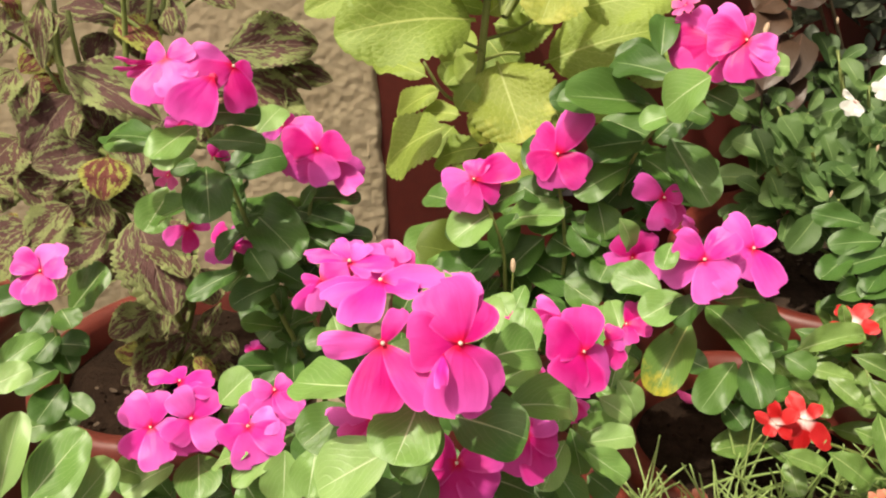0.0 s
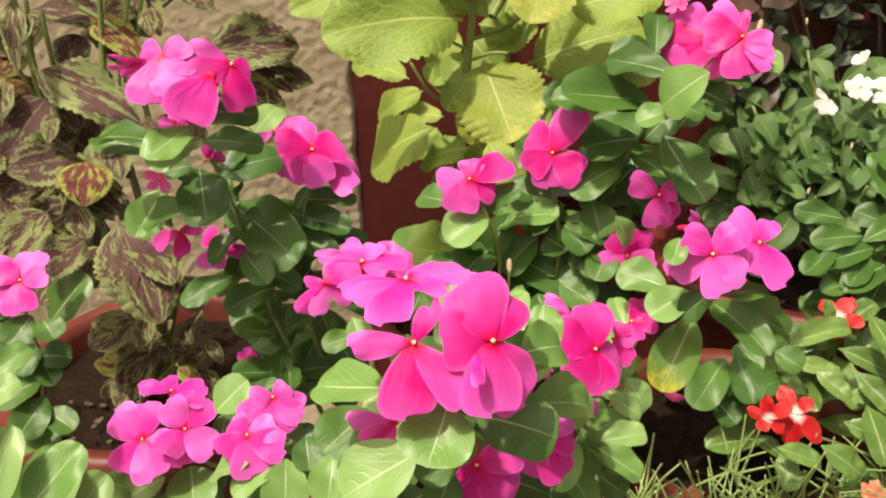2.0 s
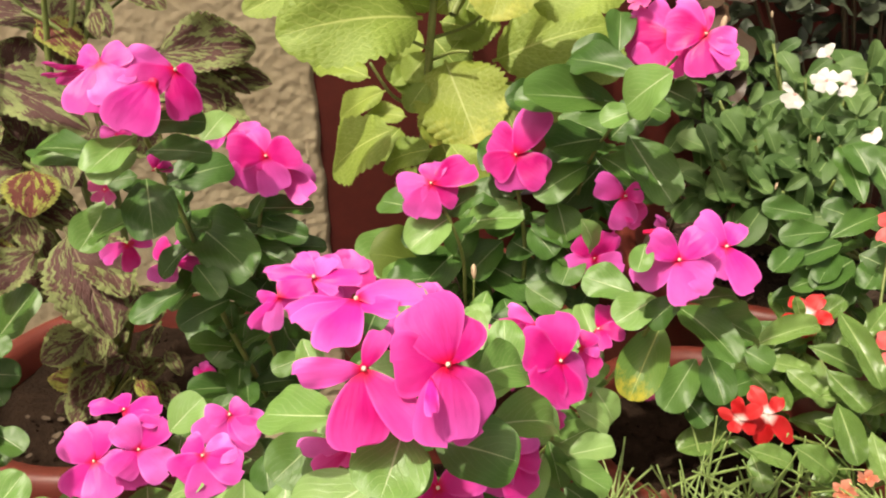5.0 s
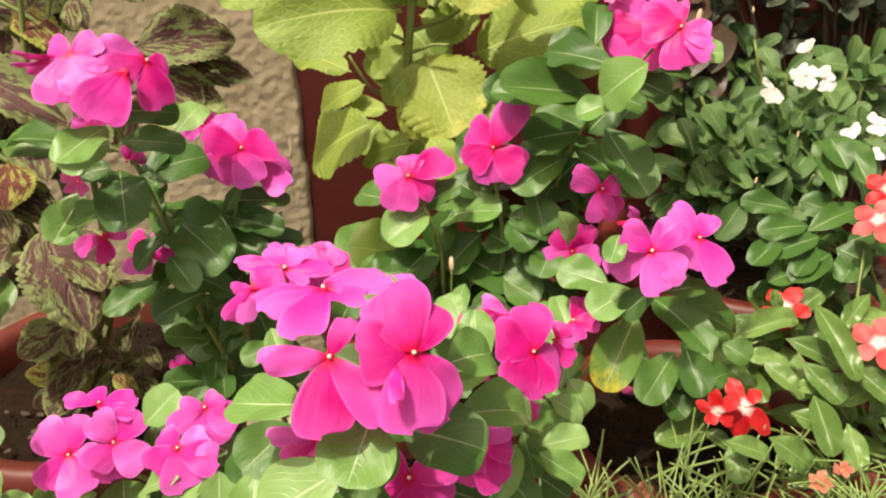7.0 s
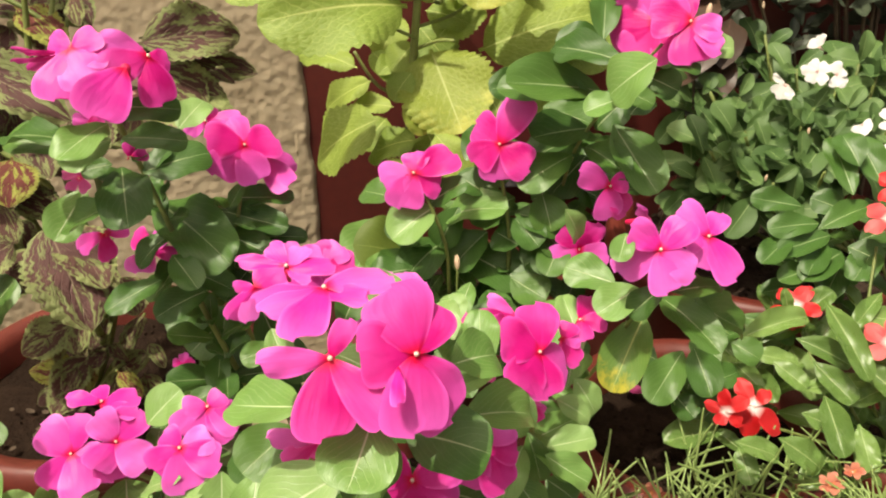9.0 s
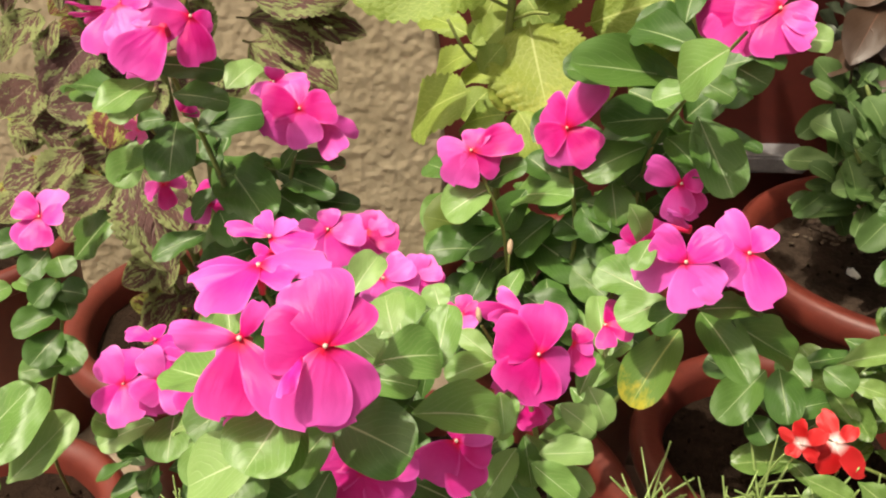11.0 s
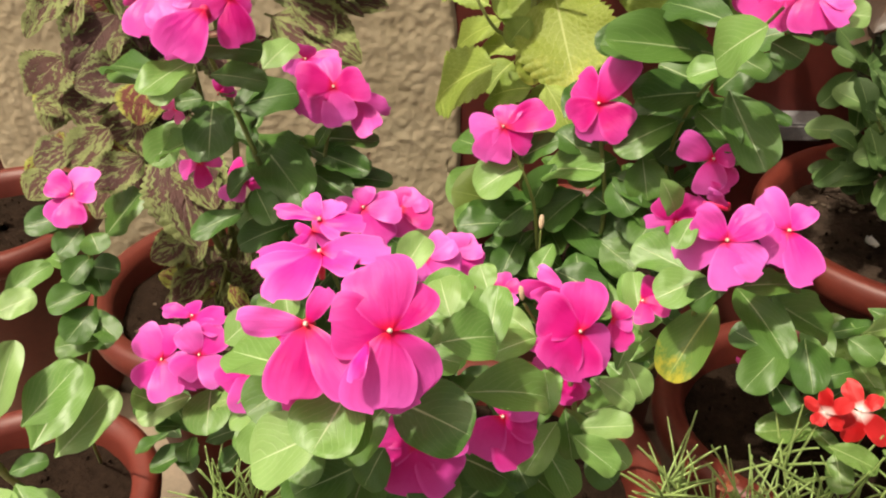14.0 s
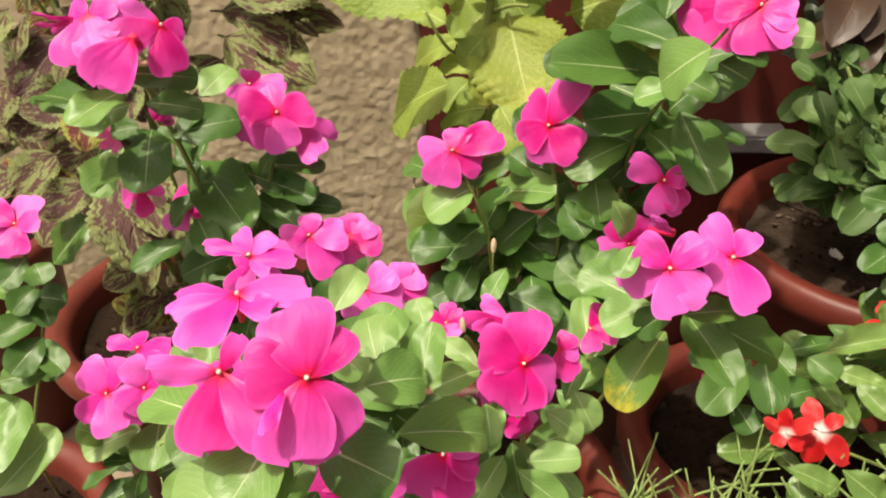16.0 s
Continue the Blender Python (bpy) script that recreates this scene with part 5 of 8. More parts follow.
leaf(periwinkle_front, (-0.0337, 0.3253, 0.5263), (-0.0102, 0.3120, 0.5180), 0.0189, (0.0721, -0.4321, 0.8989), "b")
leaf(periwinkle_front, (-0.0258, 0.3217, 0.5002), (-0.0180, 0.3461, 0.5104), 0.0189, (0.1693, -0.4266, 0.8884))
leaf(periwinkle_front, (-0.0156, 0.3216, 0.4975), (-0.0024, 0.3387, 0.5037), 0.0176, (0.1558, -0.4403, 0.8842))
leaf(periwinkle_front, (-0.0217, 0.2681, 0.5414), (-0.0374, 0.2529, 0.5341), 0.0186, (0.0735, -0.4895, 0.8689), "b")
leaf(periwinkle_front, (-0.0431, 0.2694, 0.5233), (-0.0229, 0.2716, 0.5237), 0.0181, (0.0387, -0.5004, 0.8650))
leaf(periwinkle_front, (-0.0333, 0.2733, 0.5303), (-0.0479, 0.2779, 0.5333), 0.0166, (0.0233, -0.4958, 0.8681), "b")
leaf(periwinkle_front, (-0.0287, 0.2807, 0.5333), (-0.0143, 0.2693, 0.5268), 0.0162, (0.0095, -0.4870, 0.8733))
leaf(periwinkle_front, (-0.0002, 0.2784, 0.5572), (0.0101, 0.2987, 0.5655), 0.0187, (0.1633, -0.4456, 0.8802), "b")
leaf(periwinkle_front, (0.0119, 0.2912, 0.5367), (0.0199, 0.3143, 0.5466), 0.0137, (0.1280, -0.4238, 0.8967), "b")
leaf(periwinkle_front, (0.0038, 0.2535, 0.5640), (0.0268, 0.2616, 0.5652), 0.0186, (0.1230, -0.4709, 0.8736), "b")
leaf(periwinkle_front, (-0.0135, 0.2938, 0.5657), (-0.0059, 0.3113, 0.5733), 0.0138, (0.1910, -0.4599, 0.8672), "b")
leaf(periwinkle_front, (0.0387, 0.3230, 0.5144), (0.0182, 0.3119, 0.5118), 0.0149, (0.1288, -0.4492, 0.8841), "b")
leaf(periwinkle_front, (0.0378, 0.3271, 0.5118), (0.0210, 0.3374, 0.5182), 0.0102, (0.0419, -0.4803, 0.8761), "b")
leaf(periwinkle_front, (0.0433, 0.2969, 0.5194), (0.0466, 0.2806, 0.5124), 0.0105, (0.0295, -0.3863, 0.9219), "b")
leaf(periwinkle_front, (-0.0074, 0.3098, 0.5517), (-0.0140, 0.2951, 0.5459), 0.0130, (0.1847, -0.4363, 0.8806))
leaf(periwinkle_front, (-0.0283, 0.3153, 0.5467), (-0.0215, 0.3308, 0.5533), 0.0138, (0.2017, -0.4598, 0.8648))
leaf(periwinkle_front, (0.0022, 0.3001, 0.4783), (0.0186, 0.2878, 0.4721), 0.0211, (0.0628, -0.3866, 0.9201))
leaf(periwinkle_front, (0.0195, 0.3135, 0.4578), (0.0411, 0.3061, 0.4529), 0.0227, (0.0649, -0.4149, 0.9075))
tuft(periwinkle_front, (-0.0087, 0.3812, 0.4360), (0.2742, -0.2735, 0.9220), 0.0350, 3, "v", seed=80, spread=50, step=0.012)
tuft(periwinkle_front, (-0.0261, 0.3673, 0.4206), (-0.1791, -0.3535, 0.9181), 0.0350, 3, "v", seed=81, spread=50, step=0.012)
tuft(periwinkle_front, (0.0175, 0.3774, 0.4218), (0.2742, -0.2735, 0.9220), 0.0350, 3, "v", seed=82, spread=50, step=0.012)
tuft(periwinkle_front, (0.0006, 0.3601, 0.4010), (0.0931, -0.3140, 0.9449), 0.0350, 3, "v", seed=83, spread=50, step=0.012)
tuft(periwinkle_front, (-0.0432, 0.3517, 0.4025), (-0.2612, -0.3603, 0.8955), 0.0350, 3, "v", seed=84, spread=50, step=0.012)
tuft(periwinkle_front, (-0.0663, 0.3333, 0.3819), (-0.3366, -0.3643, 0.8683), 0.0350, 3, "v", seed=85, spread=50, step=0.012)
tuft(periwinkle_front, (0.0151, 0.3488, 0.3792), (0.1853, -0.2948, 0.9374), 0.0350, 3, "v", seed=86, spread=50, step=0.012)
tuft(periwinkle_front, (0.0389, 0.3621, 0.3918), (0.3578, -0.2506, 0.8995), 0.0350, 3, "v", seed=87, spread=50, step=0.012)
tuft(periwinkle_front, (-0.0155, 0.3377, 0.3722), (0.0000, -0.3304, 0.9439), 0.0350, 3, "v", seed=88, spread=50, step=0.012)
bloom(periwinkle_front, (-0.0458, 0.3021, 0.5839), (0.0136, -0.3775, 0.9259), ((-0.0654, 0.3057, 0.5857, 0.0067), (-0.0529, 0.3130, 0.5885, 0.0086), (-0.0394, 0.3114, 0.5876, 0.0102), (-0.0272, 0.3023, 0.5837, 0.0104), (-0.0363, 0.2959, 0.5812, 0.0086)), "pale")
flower(periwinkle_front, (0.0214, 0.3465, 0.5211), (0.0546, -0.5513, 0.8325), (-0.1057, 0.8259, 0.5538), 0.0211)
bloom(periwinkle_front, (-0.0344, 0.2434, 0.5486), (-0.0859, -0.6992, 0.7097), ((-0.0523, 0.2456, 0.5486, 0.0073), (-0.0470, 0.2391, 0.5428, 0.0080), (-0.0387, 0.2396, 0.5443, 0.0074)), eye=False)
bloom(periwinkle_front, (-0.0009, 0.2235, 0.5952), (0.3541, -0.6268, 0.6941), ((-0.0079, 0.2374, 0.6113, 0.0234), (0.0053, 0.2373, 0.6045, 0.0186), (0.0092, 0.2161, 0.5756, 0.0234), (-0.0021, 0.2051, 0.5792, 0.0234), (-0.0179, 0.2193, 0.6001, 0.0204),))
bloom(periwinkle_front, (-0.0258, 0.2227, 0.5971), (0.0369, -0.7785, 0.6265), ((-0.0466, 0.2202, 0.5982, 0.0096), (-0.0289, 0.2083, 0.5779, 0.0193), (-0.0105, 0.2098, 0.5821, 0.0126), (-0.0193, 0.2278, 0.6077, 0.0077),))
bloom(periwinkle_front, (-0.0275, 0.2471, 0.6055), (-0.0462, -0.2108, 0.9764), ((-0.0059, 0.2533, 0.6043, 0.0182), (-0.0354, 0.2250, 0.6000, 0.0149), (-0.0471, 0.2380, 0.6038, 0.0097), (-0.0518, 0.2529, 0.6001, 0.0097), (-0.0211, 0.2591, 0.6043, 0.0071), (-0.0135, 0.2382, 0.6055, 0.0106),), "pale")
bloom(periwinkle_front, (-0.0690, 0.3533, 0.5465), (0.0176, -0.8264, 0.5628), ((-0.0563, 0.3643, 0.5534, 0.0191), (-0.0797, 0.3578, 0.5445, 0.0064), (-0.0831, 0.3525, 0.5303, 0.0097), (-0.0742, 0.3480, 0.5305, 0.0097), (-0.0563, 0.3536, 0.5356, 0.0092),), "pale", eye=False)
petal_alone(periwinkle_front, (-0.0057, 0.2175, 0.5961), (-0.0066, 0.2021, 0.5944), 0.0046, (0.0185, -0.7021, 0.7119), "pale")
leaf(periwinkle_front, (-0.0353, 0.2228, 0.5799), (-0.0605, 0.2374, 0.5714), 0.0180, (0.0767, -0.4840, 0.8717), "b")
leaf(periwinkle_front, (0.0115, 0.2392, 0.5789), (0.0278, 0.2504, 0.5733), 0.0192, (-0.0262, -0.5455, 0.8377), "b")
leaf(periwinkle_front, (0.0136, 0.2482, 0.5826), (0.0080, 0.2636, 0.5869), 0.0133, (-0.0330, -0.6022, 0.7976), "b")
leaf(periwinkle_front, (0.0296, 0.3107, 0.5027), (0.0414, 0.2953, 0.4980), 0.0118, (-0.0413, -0.4333, 0.9003), "b")
leaf(periwinkle_front, (0.0239, 0.2602, 0.5571), (0.0264, 0.2820, 0.5718), 0.0134, (0.1072, -0.5094, 0.8538), "b")
leaf(periwinkle_front, (-0.0150, 0.2225, 0.5723), (-0.0235, 0.2024, 0.5631), 0.0250, (0.0292, -0.4331, 0.9009), "b")
leaf(periwinkle_front, (-0.0053, 0.2342, 0.5572), (0.0225, 0.2241, 0.5531), 0.0247, (0.0097, -0.4269, 0.9043))
leaf(periwinkle_front, (-0.0264, 0.2224, 0.5515), (-0.0535, 0.2190, 0.5366), 0.0258, (0.0484, -0.4075, 0.9119), "b")
bloom(periwinkle_front, (-0.0037, 0.2564, 0.5133), (0.1826, -0.7011, 0.6892), ((-0.0236, 0.2515, 0.5125, 0.0185), (-0.0154, 0.2587, 0.5208, 0.0158), (-0.0068, 0.2449, 0.4967, 0.0217), (0.0122, 0.2506, 0.4990, 0.0222), (0.0149, 0.2619, 0.5154, 0.0158),))
bloom(periwinkle_front, (0.0273, 0.2800, 0.5074), (0.1411, -0.7162, 0.6835), ((0.0159, 0.2681, 0.4959, 0.0200), (0.0269, 0.2842, 0.5127, 0.0079), (0.0391, 0.2863, 0.5121, 0.0145), (0.0420, 0.2791, 0.5027, 0.0139), (0.0348, 0.2681, 0.4912, 0.0183),))
leaf(periwinkle_front, (0.0163, 0.2531, 0.5445), (0.0450, 0.2723, 0.5270), 0.0207, (0.0949, -0.4104, 0.9070), "b")
leaf(periwinkle_front, (-0.0244, 0.2482, 0.5080), (-0.0451, 0.2393, 0.5014), 0.0235, (0.1528, -0.3580, 0.9211))
leaf(periwinkle_front, (-0.0077, 0.2468, 0.5002), (-0.0002, 0.2327, 0.4761), 0.0255, (0.1239, -0.3528, 0.9275))
leaf(periwinkle_front, (0.0098, 0.2736, 0.4887), (0.0303, 0.2718, 0.4791), 0.0227, (0.0889, -0.3727, 0.9237))
leaf(periwinkle_front, (-0.0100, 0.2447, 0.5444), (-0.0253, 0.2312, 0.5288), 0.0171, (0.1443, -0.3949, 0.9073))
leaf(periwinkle_front, (-0.0138, 0.2464, 0.5203), (-0.0209, 0.2369, 0.5081), 0.0156, (0.1408, -0.3706, 0.9181))
leaf(periwinkle_front, (0.0244, 0.2713, 0.4803), (0.0061, 0.2584, 0.4666), 0.0267, (0.0655, -0.3647, 0.9288))
bloom(periwinkle_front, (-0.0439, 0.4309, 0.5145), (0.1688, -0.7508, 0.6386), ((-0.0252, 0.4310, 0.5097, 0.0186), (-0.0321, 0.4377, 0.5202, 0.0170), (-0.0467, 0.4378, 0.5241, 0.0139), (-0.0390, 0.4226, 0.5024, 0.0176), (-0.0520, 0.4256, 0.5097, 0.0124),), eye=False)
bloom(periwinkle_front, (-0.0607, 0.4135, 0.5250), (0.2095, -0.7169, 0.6650), ((-0.0761, 0.4101, 0.5254, 0.0128), (-0.0608, 0.4207, 0.5339, 0.0131), (-0.0405, 0.4178, 0.5243, 0.0196), (-0.0457, 0.4033, 0.5080, 0.0207), (-0.0689, 0.4056, 0.5177, 0.0156),), "pale")
bloom(periwinkle_front, (-0.0130, 0.3414, 0.5425), (0.1550, -0.7333, 0.6620), ((-0.0015, 0.3484, 0.5484, 0.0154), (0.0040, 0.3404, 0.5370, 0.0184), (-0.0177, 0.3318, 0.5315, 0.0141), (-0.0125, 0.3357, 0.5351, 0.0107), (-0.0178, 0.3437, 0.5465, 0.0076),), "pale")
bloom(periwinkle_front, (-0.0013, 0.3543, 0.5371), (0.1344, -0.6699, 0.7301), ((0.0101, 0.3582, 0.5401, 0.0143), (0.0123, 0.3525, 0.5308, 0.0158), (0.0001, 0.3600, 0.5453, 0.0116),), "pale", eye=False)

periwinkle_low = thing("periwinkle", (-0.0800, 0.4300, 0.2500), "low pink periwinkle spilling over the pot rim with round leaves", "plant", "pink periwinkles")
stem(periwinkle_low, ((-0.0700, 0.4300, 0.2500), (-0.1274, 0.3900, 0.3804), (-0.1530, 0.3831, 0.4111), (-0.1666, 0.3802, 0.4275)), 0.0016, 0.0012)
stem(periwinkle_low, ((-0.0700, 0.4300, 0.2500), (-0.1141, 0.3858, 0.3934), (-0.1175, 0.3647, 0.4391)), 0.0016, 0.0012)
leaf(periwinkle_low, (-0.1420, 0.3811, 0.4495), (-0.1282, 0.3979, 0.4581), 0.0204, (0.1478, -0.5445, 0.8256), "b")
leaf(periwinkle_low, (-0.1281, 0.3525, 0.4165), (-0.1164, 0.3377, 0.4090), 0.0212, (0.1059, -0.3815, 0.9183), "b")
leaf(periwinkle_low, (-0.1427, 0.3818, 0.4296), (-0.1412, 0.3946, 0.4363), 0.0129, (0.1814, -0.4733, 0.8620))
leaf(periwinkle_low, (-0.0894, 0.3584, 0.4475), (-0.0863, 0.3408, 0.4386), 0.0177, (0.1123, -0.4332, 0.8943))
leaf(periwinkle_low, (-0.1237, 0.3540, 0.4318), (-0.1084, 0.3473, 0.4273), 0.0182, (0.1046, -0.3787, 0.9196))
leaf(periwinkle_low, (-0.1192, 0.3819, 0.4395), (-0.0945, 0.3693, 0.4321), 0.0213, (0.0423, -0.4436, 0.8952), "b")
leaf(periwinkle_low, (-0.1017, 0.3866, 0.4370), (-0.1138, 0.3739, 0.4310), 0.0184, (0.1167, -0.5165, 0.8483))
flower(periwinkle_low, (-0.1318, 0.4285, 0.4532), (0.2451, -0.7970, 0.5521), (0.0042, 0.5703, 0.8214), 0.0144)
tuft(periwinkle_low, (-0.1075, 0.4153, 0.4274), (0.1866, -0.3268, 0.9265), 0.0342, 3, "v", seed=120, spread=50, step=0.012)
tuft(periwinkle_low, (-0.0997, 0.4337, 0.4403), (0.2749, -0.3209, 0.9063), 0.0349, 3, "v", seed=121, spread=50, step=0.012)
tuft(periwinkle_low, (-0.1259, 0.4103, 0.4186), (0.0000, -0.3304, 0.9439), 0.0342, 3, "v", seed=122, spread=50, step=0.012)
tuft(periwinkle_low, (-0.1527, 0.3883, 0.3782), (-0.1841, -0.3225, 0.9285), 0.0342, 3, "v", seed=123, spread=50, step=0.012)
tuft(periwinkle_low, (-0.0858, 0.3525, 0.4149), (0.2749, -0.3209, 0.9063), 0.0309, 3, "v", seed=124, spread=50, step=0.012)
tuft(periwinkle_low, (-0.1889, 0.3849, 0.3733), (-0.1841, -0.3225, 0.9285), 0.0342, 3, "v", seed=125, spread=50, step=0.012)
tuft(periwinkle_low, (-0.2109, 0.3923, 0.3667), (-0.3488, -0.3054, 0.8860), 0.0349, 3, "v", seed=126, spread=50, step=0.012)
bloom(periwinkle_low, (-0.1617, 0.3811, 0.4400), (0.2186, -0.8042, 0.5527), ((-0.1713, 0.3861, 0.4559, 0.0190), (-0.1493, 0.3912, 0.4530, 0.0205), (-0.1465, 0.3749, 0.4260, 0.0205), (-0.1649, 0.3747, 0.4170, 0.0221), (-0.1736, 0.3705, 0.4295, 0.0188),), "pale")
bloom(periwinkle_low, (-0.1874, 0.3825, 0.4320), (0.0544, -0.6984, 0.7136), ((-0.2045, 0.3940, 0.4436, 0.0222), (-0.1995, 0.3718, 0.4165, 0.0222), (-0.1790, 0.3640, 0.4167, 0.0222), (-0.1865, 0.3958, 0.4493, 0.0216), (-0.1708, 0.3813, 0.4294, 0.0167),), "pale")
bloom(periwinkle_low, (-0.1718, 0.4006, 0.4509), (0.1229, -0.1541, 0.9804), ((-0.1915, 0.4024, 0.4530, 0.0115), (-0.1777, 0.4152, 0.4517, 0.0111), (-0.1518, 0.4044, 0.4505, 0.0183), (-0.1499, 0.3880, 0.4506, 0.0129),), "pale")
bloom(periwinkle_low, (-0.1196, 0.3547, 0.4544), (0.1135, -0.7624, 0.6371), ((-0.1340, 0.3480, 0.4467, 0.0178), (-0.1179, 0.3415, 0.4353, 0.0214), (-0.0992, 0.3504, 0.4457, 0.0187), (-0.1033, 0.3582, 0.4573, 0.0168), (-0.1281, 0.3590, 0.4616, 0.0138),), "pale")
bloom(periwinkle_low, (-0.1070, 0.3738, 0.4642), (0.1016, -0.7738, 0.6252), ((-0.1200, 0.3729, 0.4645, 0.0129), (-0.0986, 0.3778, 0.4690, 0.0121), (-0.0904, 0.3689, 0.4552, 0.0194), (-0.0942, 0.3651, 0.4501, 0.0194), (-0.1225, 0.3651, 0.4535, 0.0194),), "pale")
leaf(periwinkle_low, (-0.2024, 0.3887, 0.3870), (-0.2146, 0.3804, 0.4046), 0.0179, (0.1965, -0.3774, 0.9050), "b")
leaf(periwinkle_low, (-0.1870, 0.3983, 0.3879), (-0.2142, 0.3766, 0.3843), 0.0208, (0.1815, -0.3865, 0.9043), "b")
leaf(periwinkle_low, (-0.1675, 0.3934, 0.4005), (-0.1604, 0.3623, 0.3913), 0.0289, (0.1678, -0.3942, 0.9036), "b")
leaf(periwinkle_low, (-0.1190, 0.3437, 0.4441), (-0.1424, 0.3526, 0.4289), 0.0141, (0.1380, -0.3989, 0.9066), "b")
leaf(periwinkle_low, (-0.1042, 0.3474, 0.4400), (-0.1302, 0.3401, 0.4274), 0.0182, (0.1202, -0.4008, 0.9082), "b")
leaf(periwinkle_low, (-0.0989, 0.3452, 0.4442), (-0.1009, 0.3318, 0.4191), 0.0260, (0.1155, -0.4030, 0.9079), "b")
leaf(periwinkle_low, (-0.1411, 0.3764, 0.4535), (-0.1223, 0.3848, 0.4685), 0.0217, (0.1582, -0.4221, 0.8927), "b")
leaf(periwinkle_low, (-0.1209, 0.3803, 0.4599), (-0.1042, 0.3839, 0.4661), 0.0111, (0.1375, -0.4325, 0.8911))

periwinkle_thin = thing("periwinkle", (-0.3800, 0.5200, 0.1700), "slender periwinkle with a single pale pink flower", "plant", "pink periwinkles")
stem(periwinkle_thin, ((-0.3800, 0.5200, 0.1700), (-0.3038, 0.4400, 0.3251), (-0.2768, 0.4590, 0.4190), (-0.2812, 0.4735, 0.4792)), 0.0016, 0.0011)
leaf(periwinkle_thin, (-0.2703, 0.4594, 0.4740), (-0.2800, 0.4413, 0.4641), 0.0205, (0.2890, -0.5711, 0.7683))
leaf(periwinkle_thin, (-0.2637, 0.4580, 0.4711), (-0.2530, 0.4456, 0.4637), 0.0195, (0.1787, -0.3875, 0.9044))
leaf(periwinkle_thin, (-0.2868, 0.4679, 0.4693), (-0.3146, 0.4717, 0.4725), 0.0228, (0.0324, -0.5050, 0.8625))
leaf(periwinkle_thin, (-0.2752, 0.4673, 0.4464), (-0.2872, 0.4487, 0.4366), 0.0191, (0.2643, -0.5767, 0.7730))
leaf(periwinkle_thin, (-0.2822, 0.4738, 0.4376), (-0.2644, 0.4512, 0.4246), 0.0183, (0.1923, -0.3714, 0.9083))
leaf(periwinkle_thin, (-0.2827, 0.4664, 0.4237), (-0.3041, 0.4588, 0.4204), 0.0201, (0.0846, -0.5899, 0.8030), "b")
leaf(periwinkle_thin, (-0.3004, 0.4812, 0.3882), (-0.2785, 0.4539, 0.3733), 0.0230, (0.1918, -0.3487, 0.9174))
leaf(periwinkle_thin, (-0.2814, 0.4619, 0.4364), (-0.3108, 0.4694, 0.4417), 0.0152, (0.0469, -0.4507, 0.8915), "b")
leaf(periwinkle_thin, (-0.2733, 0.4534, 0.4279), (-0.2990, 0.4361, 0.4229), 0.0225, (0.2272, -0.5618, 0.7955))
leaf(periwinkle_thin, (-0.2705, 0.4474, 0.4179), (-0.2814, 0.4208, 0.4072), 0.0231, (0.3520, -0.4689, 0.8101))
leaf(periwinkle_thin, (-0.2718, 0.4428, 0.4113), (-0.2500, 0.4306, 0.4032), 0.0185, (0.1531, -0.3402, 0.9278))
leaf(periwinkle_thin, (-0.2668, 0.4351, 0.3979), (-0.2960, 0.4254, 0.3970), 0.0222, (0.1448, -0.5137, 0.8457))
leaf(periwinkle_thin, (-0.2765, 0.4616, 0.4412), (-0.2536, 0.4617, 0.4384), 0.0196, (0.1075, -0.4942, 0.8627))
leaf(periwinkle_thin, (-0.2828, 0.4710, 0.4760), (-0.3124, 0.4591, 0.4739), 0.0216, (0.1826, -0.5931, 0.7841))
bloom(periwinkle_thin, (-0.2754, 0.4686, 0.4942), (0.1109, -0.6745, 0.7299), ((-0.2929, 0.4735, 0.5022, 0.0197), (-0.2702, 0.4868, 0.5058, 0.0219), (-0.2578, 0.4699, 0.4975, 0.0177), (-0.2735, 0.4524, 0.4786, 0.0219), (-0.2877, 0.4555, 0.4798, 0.0219),), "pale")
leaf(periwinkle_thin, (-0.2775, 0.4917, 0.4480), (-0.2492, 0.5053, 0.4770), 0.0299, (0.2526, -0.4476, 0.8578))

periwinkle_corner = thing("periwinkle", (-0.3800, 0.4600, 0.1700), "leafy periwinkle shoot with large pale-veined leaves and no bloom", "plant", "pink periwinkles")
stem(periwinkle_corner, ((-0.3800, 0.4600, 0.1700), (-0.2850, 0.3613, 0.3105), (-0.2589, 0.3142, 0.3967), (-0.2446, 0.2954, 0.4557)), 0.0027, 0.0021)
leaf(periwinkle_corner, (-0.2216, 0.3007, 0.4380), (-0.2138, 0.3489, 0.4584), 0.0293, (0.3629, -0.4128, 0.8354), "o")
leaf(periwinkle_corner, (-0.2462, 0.3489, 0.5004), (-0.2270, 0.3695, 0.5080), 0.0158, (0.3065, -0.5650, 0.7660), "o")
leaf(periwinkle_corner, (-0.2445, 0.3358, 0.4985), (-0.2258, 0.3489, 0.5024), 0.0172, (0.2360, -0.5700, 0.7870), "o")
leaf(periwinkle_corner, (-0.2465, 0.3303, 0.5093), (-0.2623, 0.3766, 0.5345), 0.0114, (0.3985, -0.3311, 0.8553), "o")
leaf(periwinkle_corner, (-0.2391, 0.2981, 0.4211), (-0.2209, 0.3076, 0.4229), 0.0122, (0.1612, -0.4739, 0.8657))
leaf(periwinkle_corner, (-0.2356, 0.2954, 0.4159), (-0.2070, 0.2716, 0.4044), 0.0196, (0.2161, -0.2038, 0.9549), "o")
